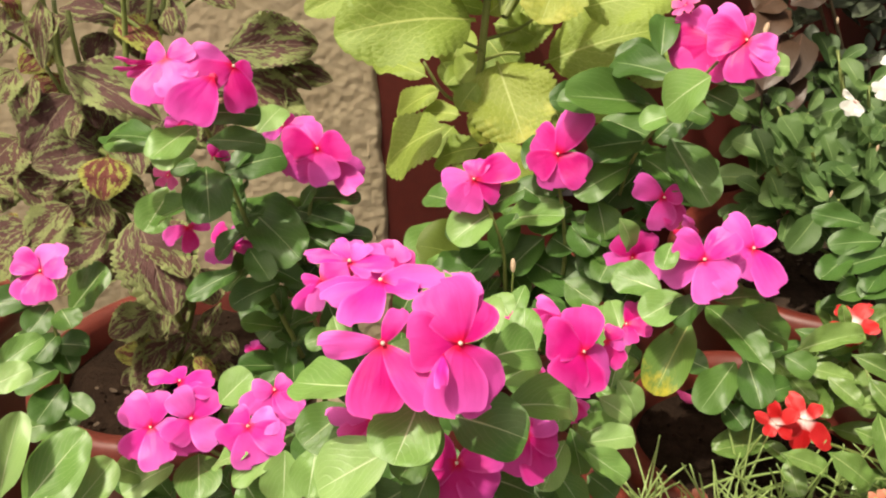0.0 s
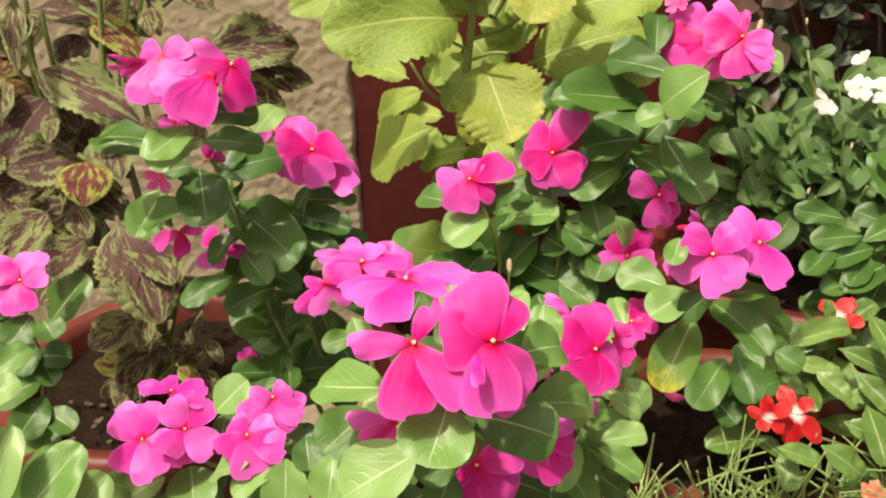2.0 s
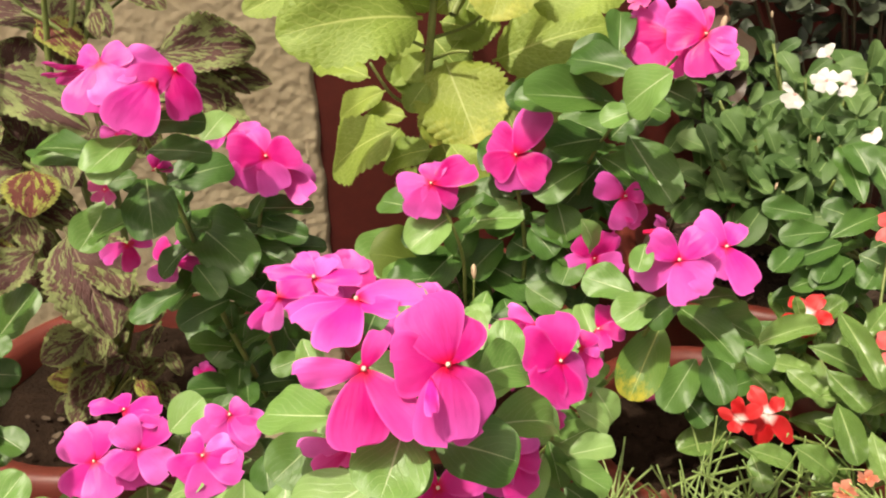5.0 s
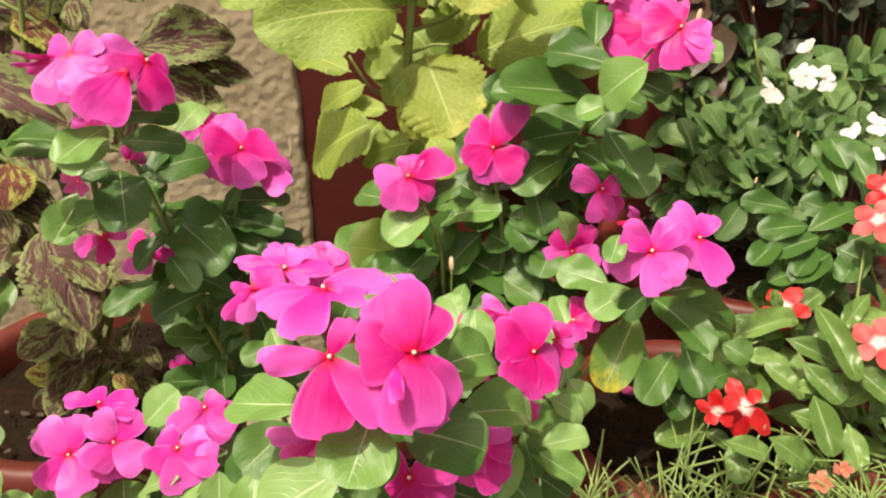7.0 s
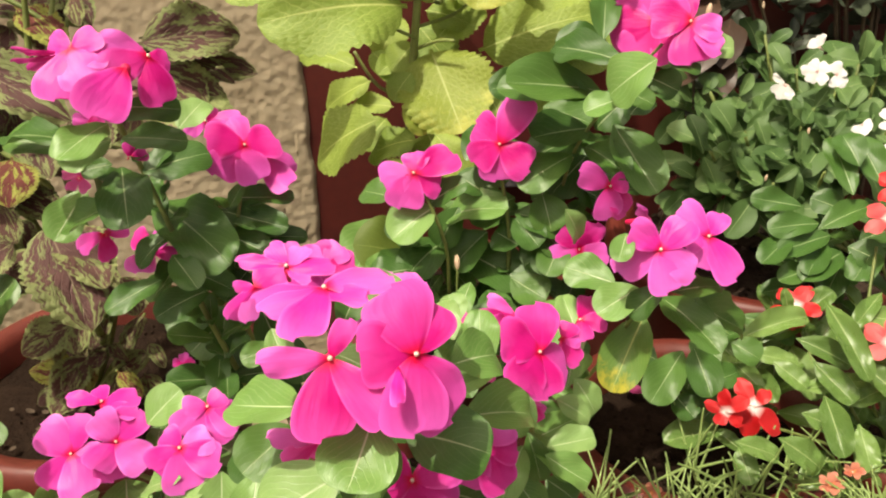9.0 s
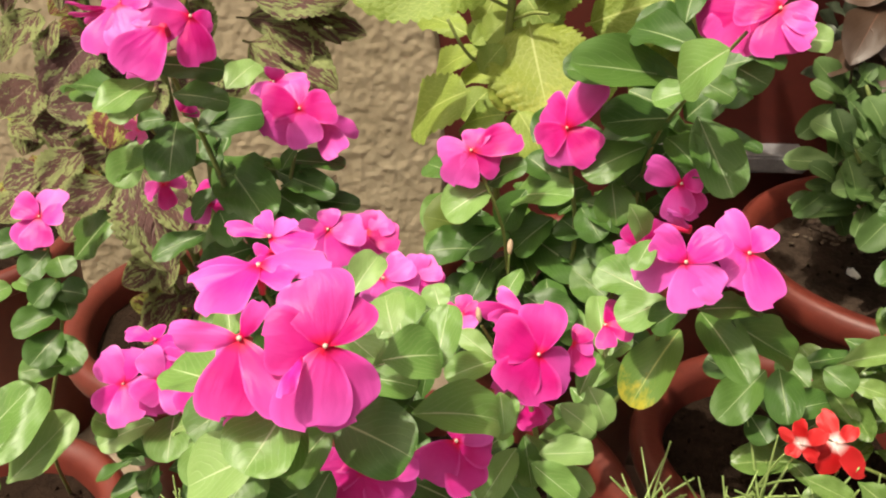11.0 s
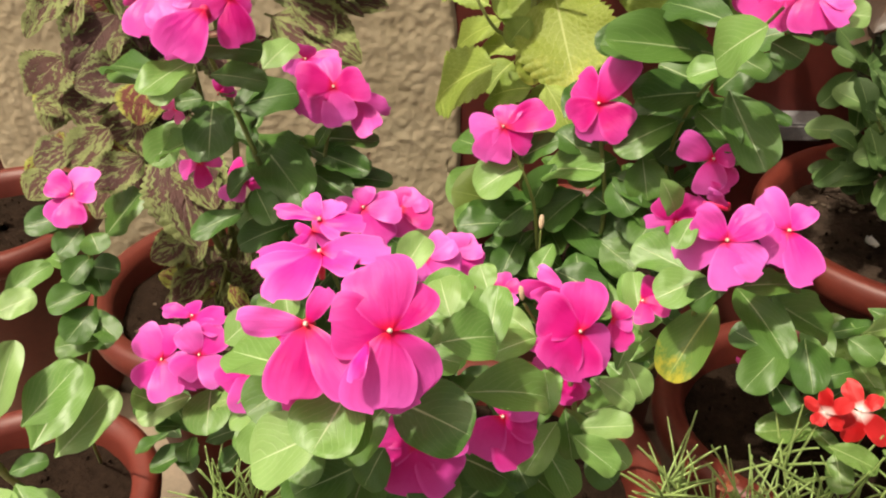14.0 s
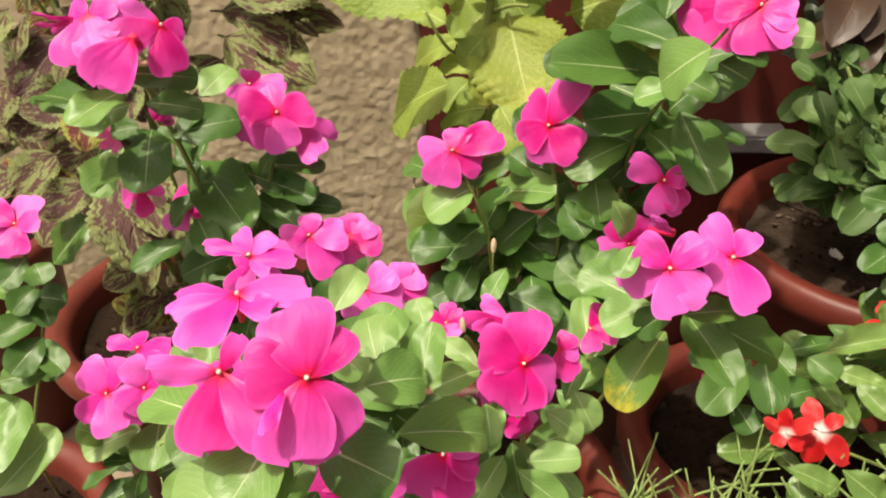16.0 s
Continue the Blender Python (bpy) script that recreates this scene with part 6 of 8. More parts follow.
leaf(periwinkle_corner, (-0.2476, 0.2931, 0.4163), (-0.2242, 0.2683, 0.4049), 0.0196, (0.2587, -0.1908, 0.9469), "o")
leaf(periwinkle_corner, (-0.2392, 0.3073, 0.3982), (-0.2166, 0.2961, 0.3917), 0.0119, (0.1577, -0.2404, 0.9578), "o")
leaf(periwinkle_corner, (-0.2123, 0.2920, 0.4646), (-0.1875, 0.3156, 0.4869), 0.0240, (0.3297, -0.4534, 0.8281), "o")
leaf(periwinkle_corner, (-0.2208, 0.3117, 0.4206), (-0.1935, 0.3428, 0.4436), 0.0247, (0.4023, -0.3607, 0.8415), "o")
leaf(periwinkle_corner, (-0.2238, 0.2883, 0.4687), (-0.2145, 0.3123, 0.5030), 0.0183, (0.3480, -0.4484, 0.8233), "o")

periwinkle_red = thing("periwinkle", (0.4000, 0.4900, 0.2500), "red periwinkle with white-eyed flowers and crinkled glossy leaves", "plant", "red periwinkles")
stem(periwinkle_red, ((0.4000, 0.4900, 0.2500), (0.3035, 0.4747, 0.3072), (0.2631, 0.4762, 0.3245)), 0.0016, 0.0011)
stem(periwinkle_red, ((0.4000, 0.4900, 0.2500), (0.3212, 0.4896, 0.3375), (0.3126, 0.5290, 0.3668)), 0.0016, 0.0011)
stem(periwinkle_red, ((0.4000, 0.4900, 0.2500), (0.3375, 0.4806, 0.3236), (0.3299, 0.4879, 0.3568)), 0.0016, 0.0011)
stem(periwinkle_red, ((0.4000, 0.4900, 0.2500), (0.3514, 0.4855, 0.3348), (0.3455, 0.4819, 0.3905)), 0.0016, 0.0011)
stem(periwinkle_red, ((0.4000, 0.4900, 0.2500), (0.3297, 0.4731, 0.3084), (0.3094, 0.4657, 0.3336)), 0.0016, 0.0011)
stem(periwinkle_red, ((0.4000, 0.4900, 0.2500), (0.3517, 0.5021, 0.3655), (0.3697, 0.5466, 0.4296)), 0.0016, 0.0011)
leaf(periwinkle_red, (0.2021, 0.4932, 0.3848), (0.1690, 0.4605, 0.3669), 0.0269, (-0.1062, -0.3930, 0.9134))
leaf(periwinkle_red, (0.2105, 0.4934, 0.3865), (0.2123, 0.4591, 0.3685), 0.0248, (-0.2348, -0.4592, 0.8567))
leaf(periwinkle_red, (0.2293, 0.4871, 0.3779), (0.2137, 0.5057, 0.3877), 0.0216, (-0.1802, -0.5725, 0.7998))
leaf(periwinkle_red, (0.2147, 0.4791, 0.3607), (0.2440, 0.4873, 0.3660), 0.0211, (-0.0410, -0.4289, 0.9024))
leaf(periwinkle_red, (0.1937, 0.4792, 0.3576), (0.2036, 0.4616, 0.3488), 0.0208, (-0.1875, -0.5210, 0.8327))
leaf(periwinkle_red, (0.1831, 0.4922, 0.3798), (0.1644, 0.5021, 0.3847), 0.0210, (-0.0889, -0.5683, 0.8180))
leaf(periwinkle_red, (0.2377, 0.4926, 0.3894), (0.2542, 0.4789, 0.3825), 0.0207, (-0.1551, -0.5881, 0.7938))
leaf(periwinkle_red, (0.2719, 0.5133, 0.3734), (0.3211, 0.5268, 0.3825), 0.0180, (-0.0465, -0.4365, 0.8985), "r")
leaf(periwinkle_red, (0.3061, 0.4988, 0.4153), (0.3147, 0.4420, 0.3853), 0.0210, (-0.3294, -0.4795, 0.8134), "r")
leaf(periwinkle_red, (0.2884, 0.4961, 0.3863), (0.3210, 0.4731, 0.3748), 0.0199, (-0.1484, -0.6026, 0.7841), "r")
leaf(periwinkle_red, (0.2829, 0.4704, 0.3592), (0.3391, 0.4723, 0.3617), 0.0193, (-0.0252, -0.4588, 0.8882), "r")
leaf(periwinkle_red, (0.2583, 0.5023, 0.3719), (0.2918, 0.4914, 0.3670), 0.0182, (-0.0629, -0.5659, 0.8220), "r")
leaf(periwinkle_red, (0.2704, 0.4898, 0.3719), (0.2885, 0.4685, 0.3611), 0.0175, (-0.2040, -0.5747, 0.7926), "r")
leaf(periwinkle_red, (0.2129, 0.5016, 0.3423), (0.2330, 0.5229, 0.3544), 0.0195, (-0.1351, -0.3914, 0.9102))
leaf(periwinkle_red, (0.2375, 0.5008, 0.3237), (0.2104, 0.5327, 0.3401), 0.0208, (-0.1614, -0.5567, 0.8149))
leaf(periwinkle_red, (0.2244, 0.4335, 0.3447), (0.2252, 0.4089, 0.3329), 0.0188, (-0.2457, -0.4268, 0.8703), "r")
leaf(periwinkle_red, (0.2909, 0.4517, 0.3679), (0.2881, 0.4110, 0.3477), 0.0220, (-0.3066, -0.4066, 0.8606), "r")
leaf(periwinkle_red, (0.2790, 0.4550, 0.3511), (0.3077, 0.4382, 0.3433), 0.0208, (-0.1069, -0.5632, 0.8194), "r")
leaf(periwinkle_red, (0.3118, 0.4536, 0.3538), (0.3479, 0.4645, 0.3606), 0.0186, (-0.0627, -0.3680, 0.9277), "r")
leaf(periwinkle_red, (0.3160, 0.4810, 0.3839), (0.3608, 0.4668, 0.3775), 0.0214, (-0.0635, -0.5696, 0.8194), "r")
leaf(periwinkle_red, (0.2947, 0.4792, 0.3772), (0.3127, 0.4484, 0.3616), 0.0206, (-0.2602, -0.5530, 0.7915), "r")
leaf(periwinkle_red, (0.3302, 0.4914, 0.4055), (0.3631, 0.4832, 0.4019), 0.0215, (-0.0548, -0.5761, 0.8156), "r")
leaf(periwinkle_red, (0.3538, 0.5055, 0.4144), (0.3228, 0.4834, 0.4011), 0.0153, (-0.1496, -0.3458, 0.9263), "r")
leaf(periwinkle_red, (0.3222, 0.4682, 0.3824), (0.3436, 0.4375, 0.3670), 0.0205, (-0.2593, -0.5728, 0.7776), "r")
leaf(periwinkle_red, (0.3135, 0.4398, 0.3496), (0.3090, 0.4085, 0.3342), 0.0191, (-0.3179, -0.3811, 0.8682), "r")
leaf(periwinkle_red, (0.2397, 0.5154, 0.3510), (0.2648, 0.4925, 0.3396), 0.0206, (-0.1560, -0.5711, 0.8059))
leaf(periwinkle_red, (0.2476, 0.4981, 0.3414), (0.2135, 0.4764, 0.3294), 0.0209, (-0.0864, -0.3738, 0.9235))
leaf(periwinkle_red, (0.2688, 0.4859, 0.3433), (0.2511, 0.5131, 0.3575), 0.0179, (-0.2109, -0.5581, 0.8026), "r")
leaf(periwinkle_red, (0.3507, 0.4653, 0.3816), (0.3617, 0.4357, 0.3665), 0.0202, (-0.3298, -0.5254, 0.7843), "r")
leaf(periwinkle_red, (0.3377, 0.4392, 0.3525), (0.3581, 0.4191, 0.3429), 0.0203, (-0.1990, -0.5778, 0.7916), "r")
leaf(periwinkle_red, (0.2359, 0.5325, 0.3609), (0.2723, 0.5399, 0.3661), 0.0151, (-0.0312, -0.4686, 0.8828))
leaf(periwinkle_red, (0.2644, 0.5404, 0.3800), (0.3000, 0.5157, 0.3675), 0.0176, (-0.1427, -0.6041, 0.7840))
leaf(periwinkle_red, (0.2321, 0.4385, 0.3341), (0.2170, 0.4540, 0.3416), 0.0136, (-0.1477, -0.5431, 0.8266), "r")
tuft(periwinkle_red, (0.3156, 0.5140, 0.3607), (0.0000, -0.3304, 0.9439), 0.0523, 3, "r", seed=40, spread=50, step=0.012)
tuft(periwinkle_red, (0.3489, 0.4979, 0.3363), (0.2703, -0.3446, 0.8990), 0.0523, 3, "r", seed=41, spread=50, step=0.012)
tuft(periwinkle_red, (0.2822, 0.5005, 0.3303), (-0.2716, -0.2909, 0.9174), 0.0523, 3, "r", seed=42, spread=50, step=0.012)
tuft(periwinkle_red, (0.3373, 0.4801, 0.3015), (0.0934, -0.3381, 0.9365), 0.0523, 3, "r", seed=43, spread=50, step=0.012)
tuft(periwinkle_red, (0.3792, 0.5202, 0.3824), (0.3503, -0.3438, 0.8713), 0.0523, 3, "r", seed=44, spread=50, step=0.012)
tuft(periwinkle_red, (0.2995, 0.5262, 0.3806), (-0.1848, -0.3063, 0.9338), 0.0523, 3, "r", seed=45, spread=50, step=0.012)
tuft(periwinkle_red, (0.2620, 0.5152, 0.3543), (-0.3523, -0.2741, 0.8949), 0.0523, 3, "r", seed=46, spread=50, step=0.012)
tuft(periwinkle_red, (0.3647, 0.4836, 0.3125), (0.2703, -0.3446, 0.8990), 0.0523, 3, "r", seed=47, spread=50, step=0.012)
tuft(periwinkle_red, (0.3940, 0.4997, 0.3469), (0.2703, -0.3446, 0.8990), 0.0523, 3, "r", seed=48, spread=50, step=0.012)
flower(periwinkle_red, (0.3046, 0.5306, 0.3895), (-0.2971, -0.2720, 0.9153), (-0.9547, 0.0662, -0.2902), 0.0421, "red", cup=4)
flower(periwinkle_red, (0.3399, 0.4643, 0.3992), (-0.5398, -0.4668, 0.7005), (0.3999, 0.5901, 0.7013), 0.0422, "salmon", cup=4)
flower(periwinkle_red, (0.3706, 0.5391, 0.4579), (-0.5833, -0.4027, 0.7054), (0.4281, 0.5856, 0.6883), 0.0408, "salmon", cup=4)
flower(periwinkle_red, (0.3929, 0.5665, 0.4700), (-0.5979, -0.4147, 0.6860), (0.4133, 0.5738, 0.7071), 0.0399, "red", cup=4)
bloom(periwinkle_red, (0.2174, 0.4451, 0.3673), (-0.4174, -0.7485, 0.5152), ((0.2161, 0.4517, 0.3822, 0.0094), (0.2304, 0.4438, 0.3795, 0.0107), (0.2059, 0.4556, 0.3674, 0.0087), (0.2093, 0.4385, 0.3622, 0.0095), (0.2272, 0.4380, 0.3604, 0.0094),), "red")
bloom(periwinkle_red, (0.2392, 0.4490, 0.3652), (0.0011, -0.6933, 0.7207), ((0.2321, 0.4669, 0.3756, 0.0129), (0.2523, 0.4584, 0.3709, 0.0100), (0.2584, 0.4425, 0.3467, 0.0165), (0.2334, 0.4380, 0.3473, 0.0154), (0.2237, 0.4434, 0.3584, 0.0118),), "red")
leaf(periwinkle_red, (0.2294, 0.4722, 0.3242), (0.1828, 0.4609, 0.3289), 0.0286, (-0.1880, -0.3869, 0.9028), "r")
leaf(periwinkle_red, (0.2505, 0.5069, 0.3823), (0.3045, 0.5135, 0.3927), 0.0221, (-0.2113, -0.4275, 0.8790), "r")
leaf(periwinkle_red, (0.2475, 0.4254, 0.3571), (0.2761, 0.4147, 0.3359), 0.0237, (-0.2180, -0.3748, 0.9011), "r")
leaf(periwinkle_red, (0.2143, 0.4213, 0.3613), (0.2444, 0.4157, 0.3495), 0.0188, (-0.1936, -0.3807, 0.9042), "r")

periwinkle_leafy = thing("periwinkle", (0.5000, 0.5300, 0.2500), "leafy periwinkle without blooms between red and white ones", "plant", "red periwinkles")
stem(periwinkle_leafy, ((0.5000, 0.5300, 0.2500), (0.3769, 0.5712, 0.3498), (0.3509, 0.5817, 0.4070)), 0.0016, 0.0011)
stem(periwinkle_leafy, ((0.5000, 0.5300, 0.2500), (0.4169, 0.5764, 0.3658), (0.3828, 0.5717, 0.4359)), 0.0016, 0.0011)
leaf(periwinkle_leafy, (0.3247, 0.5842, 0.4495), (0.2861, 0.5951, 0.4549), 0.0191, (-0.0789, -0.6473, 0.7581))
leaf(periwinkle_leafy, (0.3374, 0.5763, 0.4371), (0.2949, 0.5760, 0.4354), 0.0213, (-0.0280, -0.5663, 0.8237))
leaf(periwinkle_leafy, (0.3719, 0.5953, 0.4355), (0.3460, 0.6100, 0.4436), 0.0227, (-0.1546, -0.6717, 0.7245))
leaf(periwinkle_leafy, (0.3371, 0.5742, 0.4331), (0.3857, 0.5879, 0.4432), 0.0226, (-0.0494, -0.4729, 0.8797))
leaf(periwinkle_leafy, (0.3410, 0.5694, 0.4249), (0.3171, 0.5445, 0.4096), 0.0212, (-0.1848, -0.3782, 0.9071))
leaf(periwinkle_leafy, (0.3458, 0.5711, 0.4288), (0.3000, 0.5620, 0.4219), 0.0225, (-0.0324, -0.4965, 0.8674))
leaf(periwinkle_leafy, (0.3725, 0.5946, 0.4765), (0.3690, 0.6212, 0.4934), 0.0250, (-0.3689, -0.5313, 0.7626))
leaf(periwinkle_leafy, (0.3663, 0.5843, 0.4565), (0.3663, 0.6321, 0.4870), 0.0223, (-0.3574, -0.5026, 0.7872))
leaf(periwinkle_leafy, (0.3588, 0.5654, 0.4204), (0.3802, 0.5495, 0.4118), 0.0262, (-0.1901, -0.6526, 0.7335))
leaf(periwinkle_leafy, (0.3539, 0.5637, 0.4165), (0.3137, 0.5450, 0.4044), 0.0261, (-0.0797, -0.4154, 0.9061))
leaf(periwinkle_leafy, (0.3682, 0.5666, 0.4242), (0.3995, 0.5727, 0.4289), 0.0226, (-0.0395, -0.4797, 0.8766))
leaf(periwinkle_leafy, (0.3140, 0.5743, 0.4297), (0.2835, 0.5545, 0.4170), 0.0216, (-0.1014, -0.4186, 0.9025))
leaf(periwinkle_leafy, (0.3815, 0.5631, 0.4198), (0.3522, 0.5388, 0.4048), 0.0255, (-0.1715, -0.3595, 0.9172))
leaf(periwinkle_leafy, (0.3642, 0.5758, 0.3984), (0.3393, 0.5504, 0.3831), 0.0244, (-0.1902, -0.3626, 0.9123))
leaf(periwinkle_leafy, (0.3897, 0.5863, 0.4639), (0.3868, 0.6248, 0.4884), 0.0251, (-0.3781, -0.5165, 0.7683))
leaf(periwinkle_leafy, (0.3302, 0.5596, 0.4051), (0.2997, 0.5536, 0.4006), 0.0207, (-0.0330, -0.4826, 0.8752))
leaf(periwinkle_leafy, (0.3351, 0.5784, 0.3774), (0.3002, 0.5772, 0.3756), 0.0191, (-0.0259, -0.5241, 0.8513))
tuft(periwinkle_leafy, (0.3625, 0.6051, 0.4100), (0.0000, -0.3304, 0.9439), 0.0436, 3, "v", seed=60, spread=50, step=0.012)
tuft(periwinkle_leafy, (0.3904, 0.5953, 0.3964), (0.2703, -0.3446, 0.8990), 0.0436, 3, "v", seed=61, spread=50, step=0.012)
tuft(periwinkle_leafy, (0.3414, 0.5956, 0.3892), (-0.2716, -0.2909, 0.9174), 0.0436, 3, "v", seed=62, spread=50, step=0.012)
tuft(periwinkle_leafy, (0.4065, 0.6052, 0.4174), (0.0934, -0.3381, 0.9365), 0.0436, 3, "v", seed=63, spread=50, step=0.012)
tuft(periwinkle_leafy, (0.3742, 0.5854, 0.3755), (0.0000, -0.3304, 0.9439), 0.0436, 3, "v", seed=64, spread=50, step=0.012)

periwinkle_white = thing("periwinkle", (0.5000, 0.7800, 0.2750), "white periwinkle with small dense leaves", "plant", "white periwinkles")
stem(periwinkle_white, ((0.4500, 0.7900, 0.2750), (0.4353, 0.8309, 0.3894), (0.4188, 0.8818, 0.5088)), 0.0026, 0.0016)
tuft(periwinkle_white, (0.4245, 0.8848, 0.4942), (0.0963, -0.6622, 0.7431), 0.0615, 3, "s", seed=140, spread=75, step=0.014)
stem(periwinkle_white, ((0.4750, 0.7900, 0.2750), (0.4350, 0.8200, 0.3798), (0.4184, 0.8600, 0.4896)), 0.0026, 0.0016)
stem(periwinkle_white, ((0.5000, 0.7900, 0.2750), (0.4813, 0.7997, 0.3802), (0.4954, 0.8195, 0.4904)), 0.0026, 0.0016)
tuft(periwinkle_white, (0.4954, 0.8195, 0.4904), (-0.0167, -0.6572, 0.7535), 0.0595, 4, "s", seed=102, spread=75, step=0.014)
stem(periwinkle_white, ((0.5250, 0.7900, 0.2750), (0.4318, 0.7636, 0.3700), (0.4131, 0.7473, 0.4701)), 0.0026, 0.0016)
tuft(periwinkle_white, (0.4131, 0.7473, 0.4701), (-0.1942, -0.6321, 0.7501), 0.0554, 4, "s", seed=103, spread=75, step=0.014)
tuft(periwinkle_white, (0.4218, 0.7442, 0.4448), (0.0217, -0.6599, 0.7511), 0.0548, 3, "s", seed=146, spread=75, step=0.014)
tuft(periwinkle_white, (0.4263, 0.7461, 0.4491), (-0.3837, -0.5805, 0.7182), 0.0548, 3, "s", seed=147, spread=75, step=0.014)
stem(periwinkle_white, ((0.4500, 0.7900, 0.2750), (0.4517, 0.7619, 0.3696), (0.4461, 0.7439, 0.4692)), 0.0026, 0.0016)
tuft(periwinkle_white, (0.4461, 0.7439, 0.4692), (0.1425, -0.6618, 0.7360), 0.0554, 4, "s", seed=104, spread=75, step=0.014)
tuft(periwinkle_white, (0.4546, 0.7477, 0.4566), (-0.4086, -0.5716, 0.7116), 0.0548, 3, "s", seed=148, spread=75, step=0.014)
stem(periwinkle_white, ((0.4750, 0.7900, 0.2750), (0.3912, 0.7618, 0.3612), (0.3454, 0.7436, 0.4524)), 0.0026, 0.0016)
tuft(periwinkle_white, (0.3454, 0.7436, 0.4524), (0.1991, -0.6593, 0.7251), 0.0554, 4, "s", seed=105, spread=75, step=0.014)
tuft(periwinkle_white, (0.3472, 0.7429, 0.4303), (0.3290, -0.6448, 0.6899), 0.0548, 3, "s", seed=150, spread=75, step=0.014)
stem(periwinkle_white, ((0.5000, 0.7900, 0.2750), (0.3707, 0.7596, 0.3543), (0.3111, 0.7391, 0.4386)), 0.0026, 0.0016)
tuft(periwinkle_white, (0.3111, 0.7391, 0.4386), (0.1187, -0.6622, 0.7399), 0.0554, 4, "s", seed=106, spread=75, step=0.014)
tuft(periwinkle_white, (0.3111, 0.7359, 0.4116), (0.3290, -0.6448, 0.6899), 0.0380, 3, "s", seed=153, spread=75, step=0.014)
stem(periwinkle_white, ((0.5250, 0.7900, 0.2750), (0.4009, 0.7523, 0.3555), (0.3615, 0.7246, 0.4410)), 0.0026, 0.0016)
tuft(periwinkle_white, (0.3615, 0.7246, 0.4410), (-0.2226, -0.6261, 0.7473), 0.0548, 4, "s", seed=107, spread=75, step=0.014)
tuft(periwinkle_white, (0.3516, 0.7311, 0.4303), (0.3922, -0.6330, 0.6674), 0.0540, 3, "s", seed=154, spread=75, step=0.014)
stem(periwinkle_white, ((0.4500, 0.7900, 0.2750), (0.4170, 0.7436, 0.3522), (0.3883, 0.7073, 0.4344)), 0.0026, 0.0016)
tuft(periwinkle_white, (0.3883, 0.7073, 0.4344), (-0.0359, -0.6555, 0.7543), 0.0540, 4, "s", seed=108, spread=75, step=0.014)
tuft(periwinkle_white, (0.3975, 0.7108, 0.4214), (0.0068, -0.6590, 0.7521), 0.0534, 3, "s", seed=156, spread=75, step=0.014)
stem(periwinkle_white, ((0.4750, 0.7900, 0.2750), (0.3837, 0.7485, 0.3462), (0.3328, 0.7170, 0.4224)), 0.0026, 0.0016)
tuft(periwinkle_white, (0.3328, 0.7170, 0.4224), (-0.0641, -0.6526, 0.7550), 0.0548, 4, "s", seed=109, spread=75, step=0.014)
tuft(periwinkle_white, (0.3301, 0.7183, 0.4033), (0.0783, -0.6620, 0.7454), 0.0540, 3, "s", seed=158, spread=75, step=0.014)
stem(periwinkle_white, ((0.5000, 0.7900, 0.2750), (0.3971, 0.7356, 0.3451), (0.3552, 0.6911, 0.4203)), 0.0026, 0.0016)
tuft(periwinkle_white, (0.3552, 0.6911, 0.4203), (0.1944, -0.6596, 0.7261), 0.0534, 4, "s", seed=110, spread=75, step=0.014)
tuft(periwinkle_white, (0.3770, 0.6890, 0.3989), (-0.3046, -0.6054, 0.7353), 0.0526, 3, "s", seed=160, spread=75, step=0.014)
stem(periwinkle_white, ((0.5250, 0.7900, 0.2750), (0.4230, 0.7313, 0.3512), (0.3983, 0.6825, 0.4325)), 0.0026, 0.0016)
tuft(periwinkle_white, (0.4192, 0.6781, 0.4065), (0.0643, -0.6617, 0.7470), 0.0520, 3, "s", seed=162, spread=75, step=0.014)
stem(periwinkle_white, ((0.4500, 0.7900, 0.2750), (0.3803, 0.7866, 0.3739), (0.3272, 0.7931, 0.4778)), 0.0026, 0.0016)
tuft(periwinkle_white, (0.3222, 0.8012, 0.4708), (0.3099, -0.6477, 0.6960), 0.0568, 3, "s", seed=165, spread=75, step=0.014)
stem(periwinkle_white, ((0.4750, 0.7900, 0.2750), (0.3998, 0.7884, 0.3694), (0.3597, 0.7968, 0.4687)), 0.0026, 0.0016)
tuft(periwinkle_white, (0.3597, 0.7968, 0.4687), (0.2619, -0.6538, 0.7099), 0.0581, 4, "s", seed=113, spread=75, step=0.014)
tuft(periwinkle_white, (0.3455, 0.7964, 0.4447), (-0.0838, -0.6502, 0.7551), 0.0574, 3, "s", seed=166, spread=75, step=0.014)
stem(periwinkle_white, ((0.5000, 0.7900, 0.2750), (0.4593, 0.7861, 0.3732), (0.4589, 0.7923, 0.4764)), 0.0026, 0.0016)
tuft(periwinkle_white, (0.4589, 0.7923, 0.4764), (-0.1941, -0.6321, 0.7502), 0.0581, 4, "s", seed=114, spread=75, step=0.014)
tuft(periwinkle_white, (0.4544, 0.7914, 0.4529), (0.3244, -0.6455, 0.6914), 0.0574, 3, "s", seed=168, spread=75, step=0.014)
stem(periwinkle_white, ((0.5250, 0.7900, 0.2750), (0.4725, 0.7725, 0.3709), (0.4809, 0.7651, 0.4718)), 0.0026, 0.0016)
tuft(periwinkle_white, (0.4782, 0.7628, 0.4461), (0.4027, -0.6307, 0.6633), 0.0560, 3, "s", seed=171, spread=75, step=0.014)
stem(periwinkle_white, ((0.4500, 0.7900, 0.2750), (0.4419, 0.8017, 0.3784), (0.4298, 0.8233, 0.4869)), 0.0026, 0.0016)
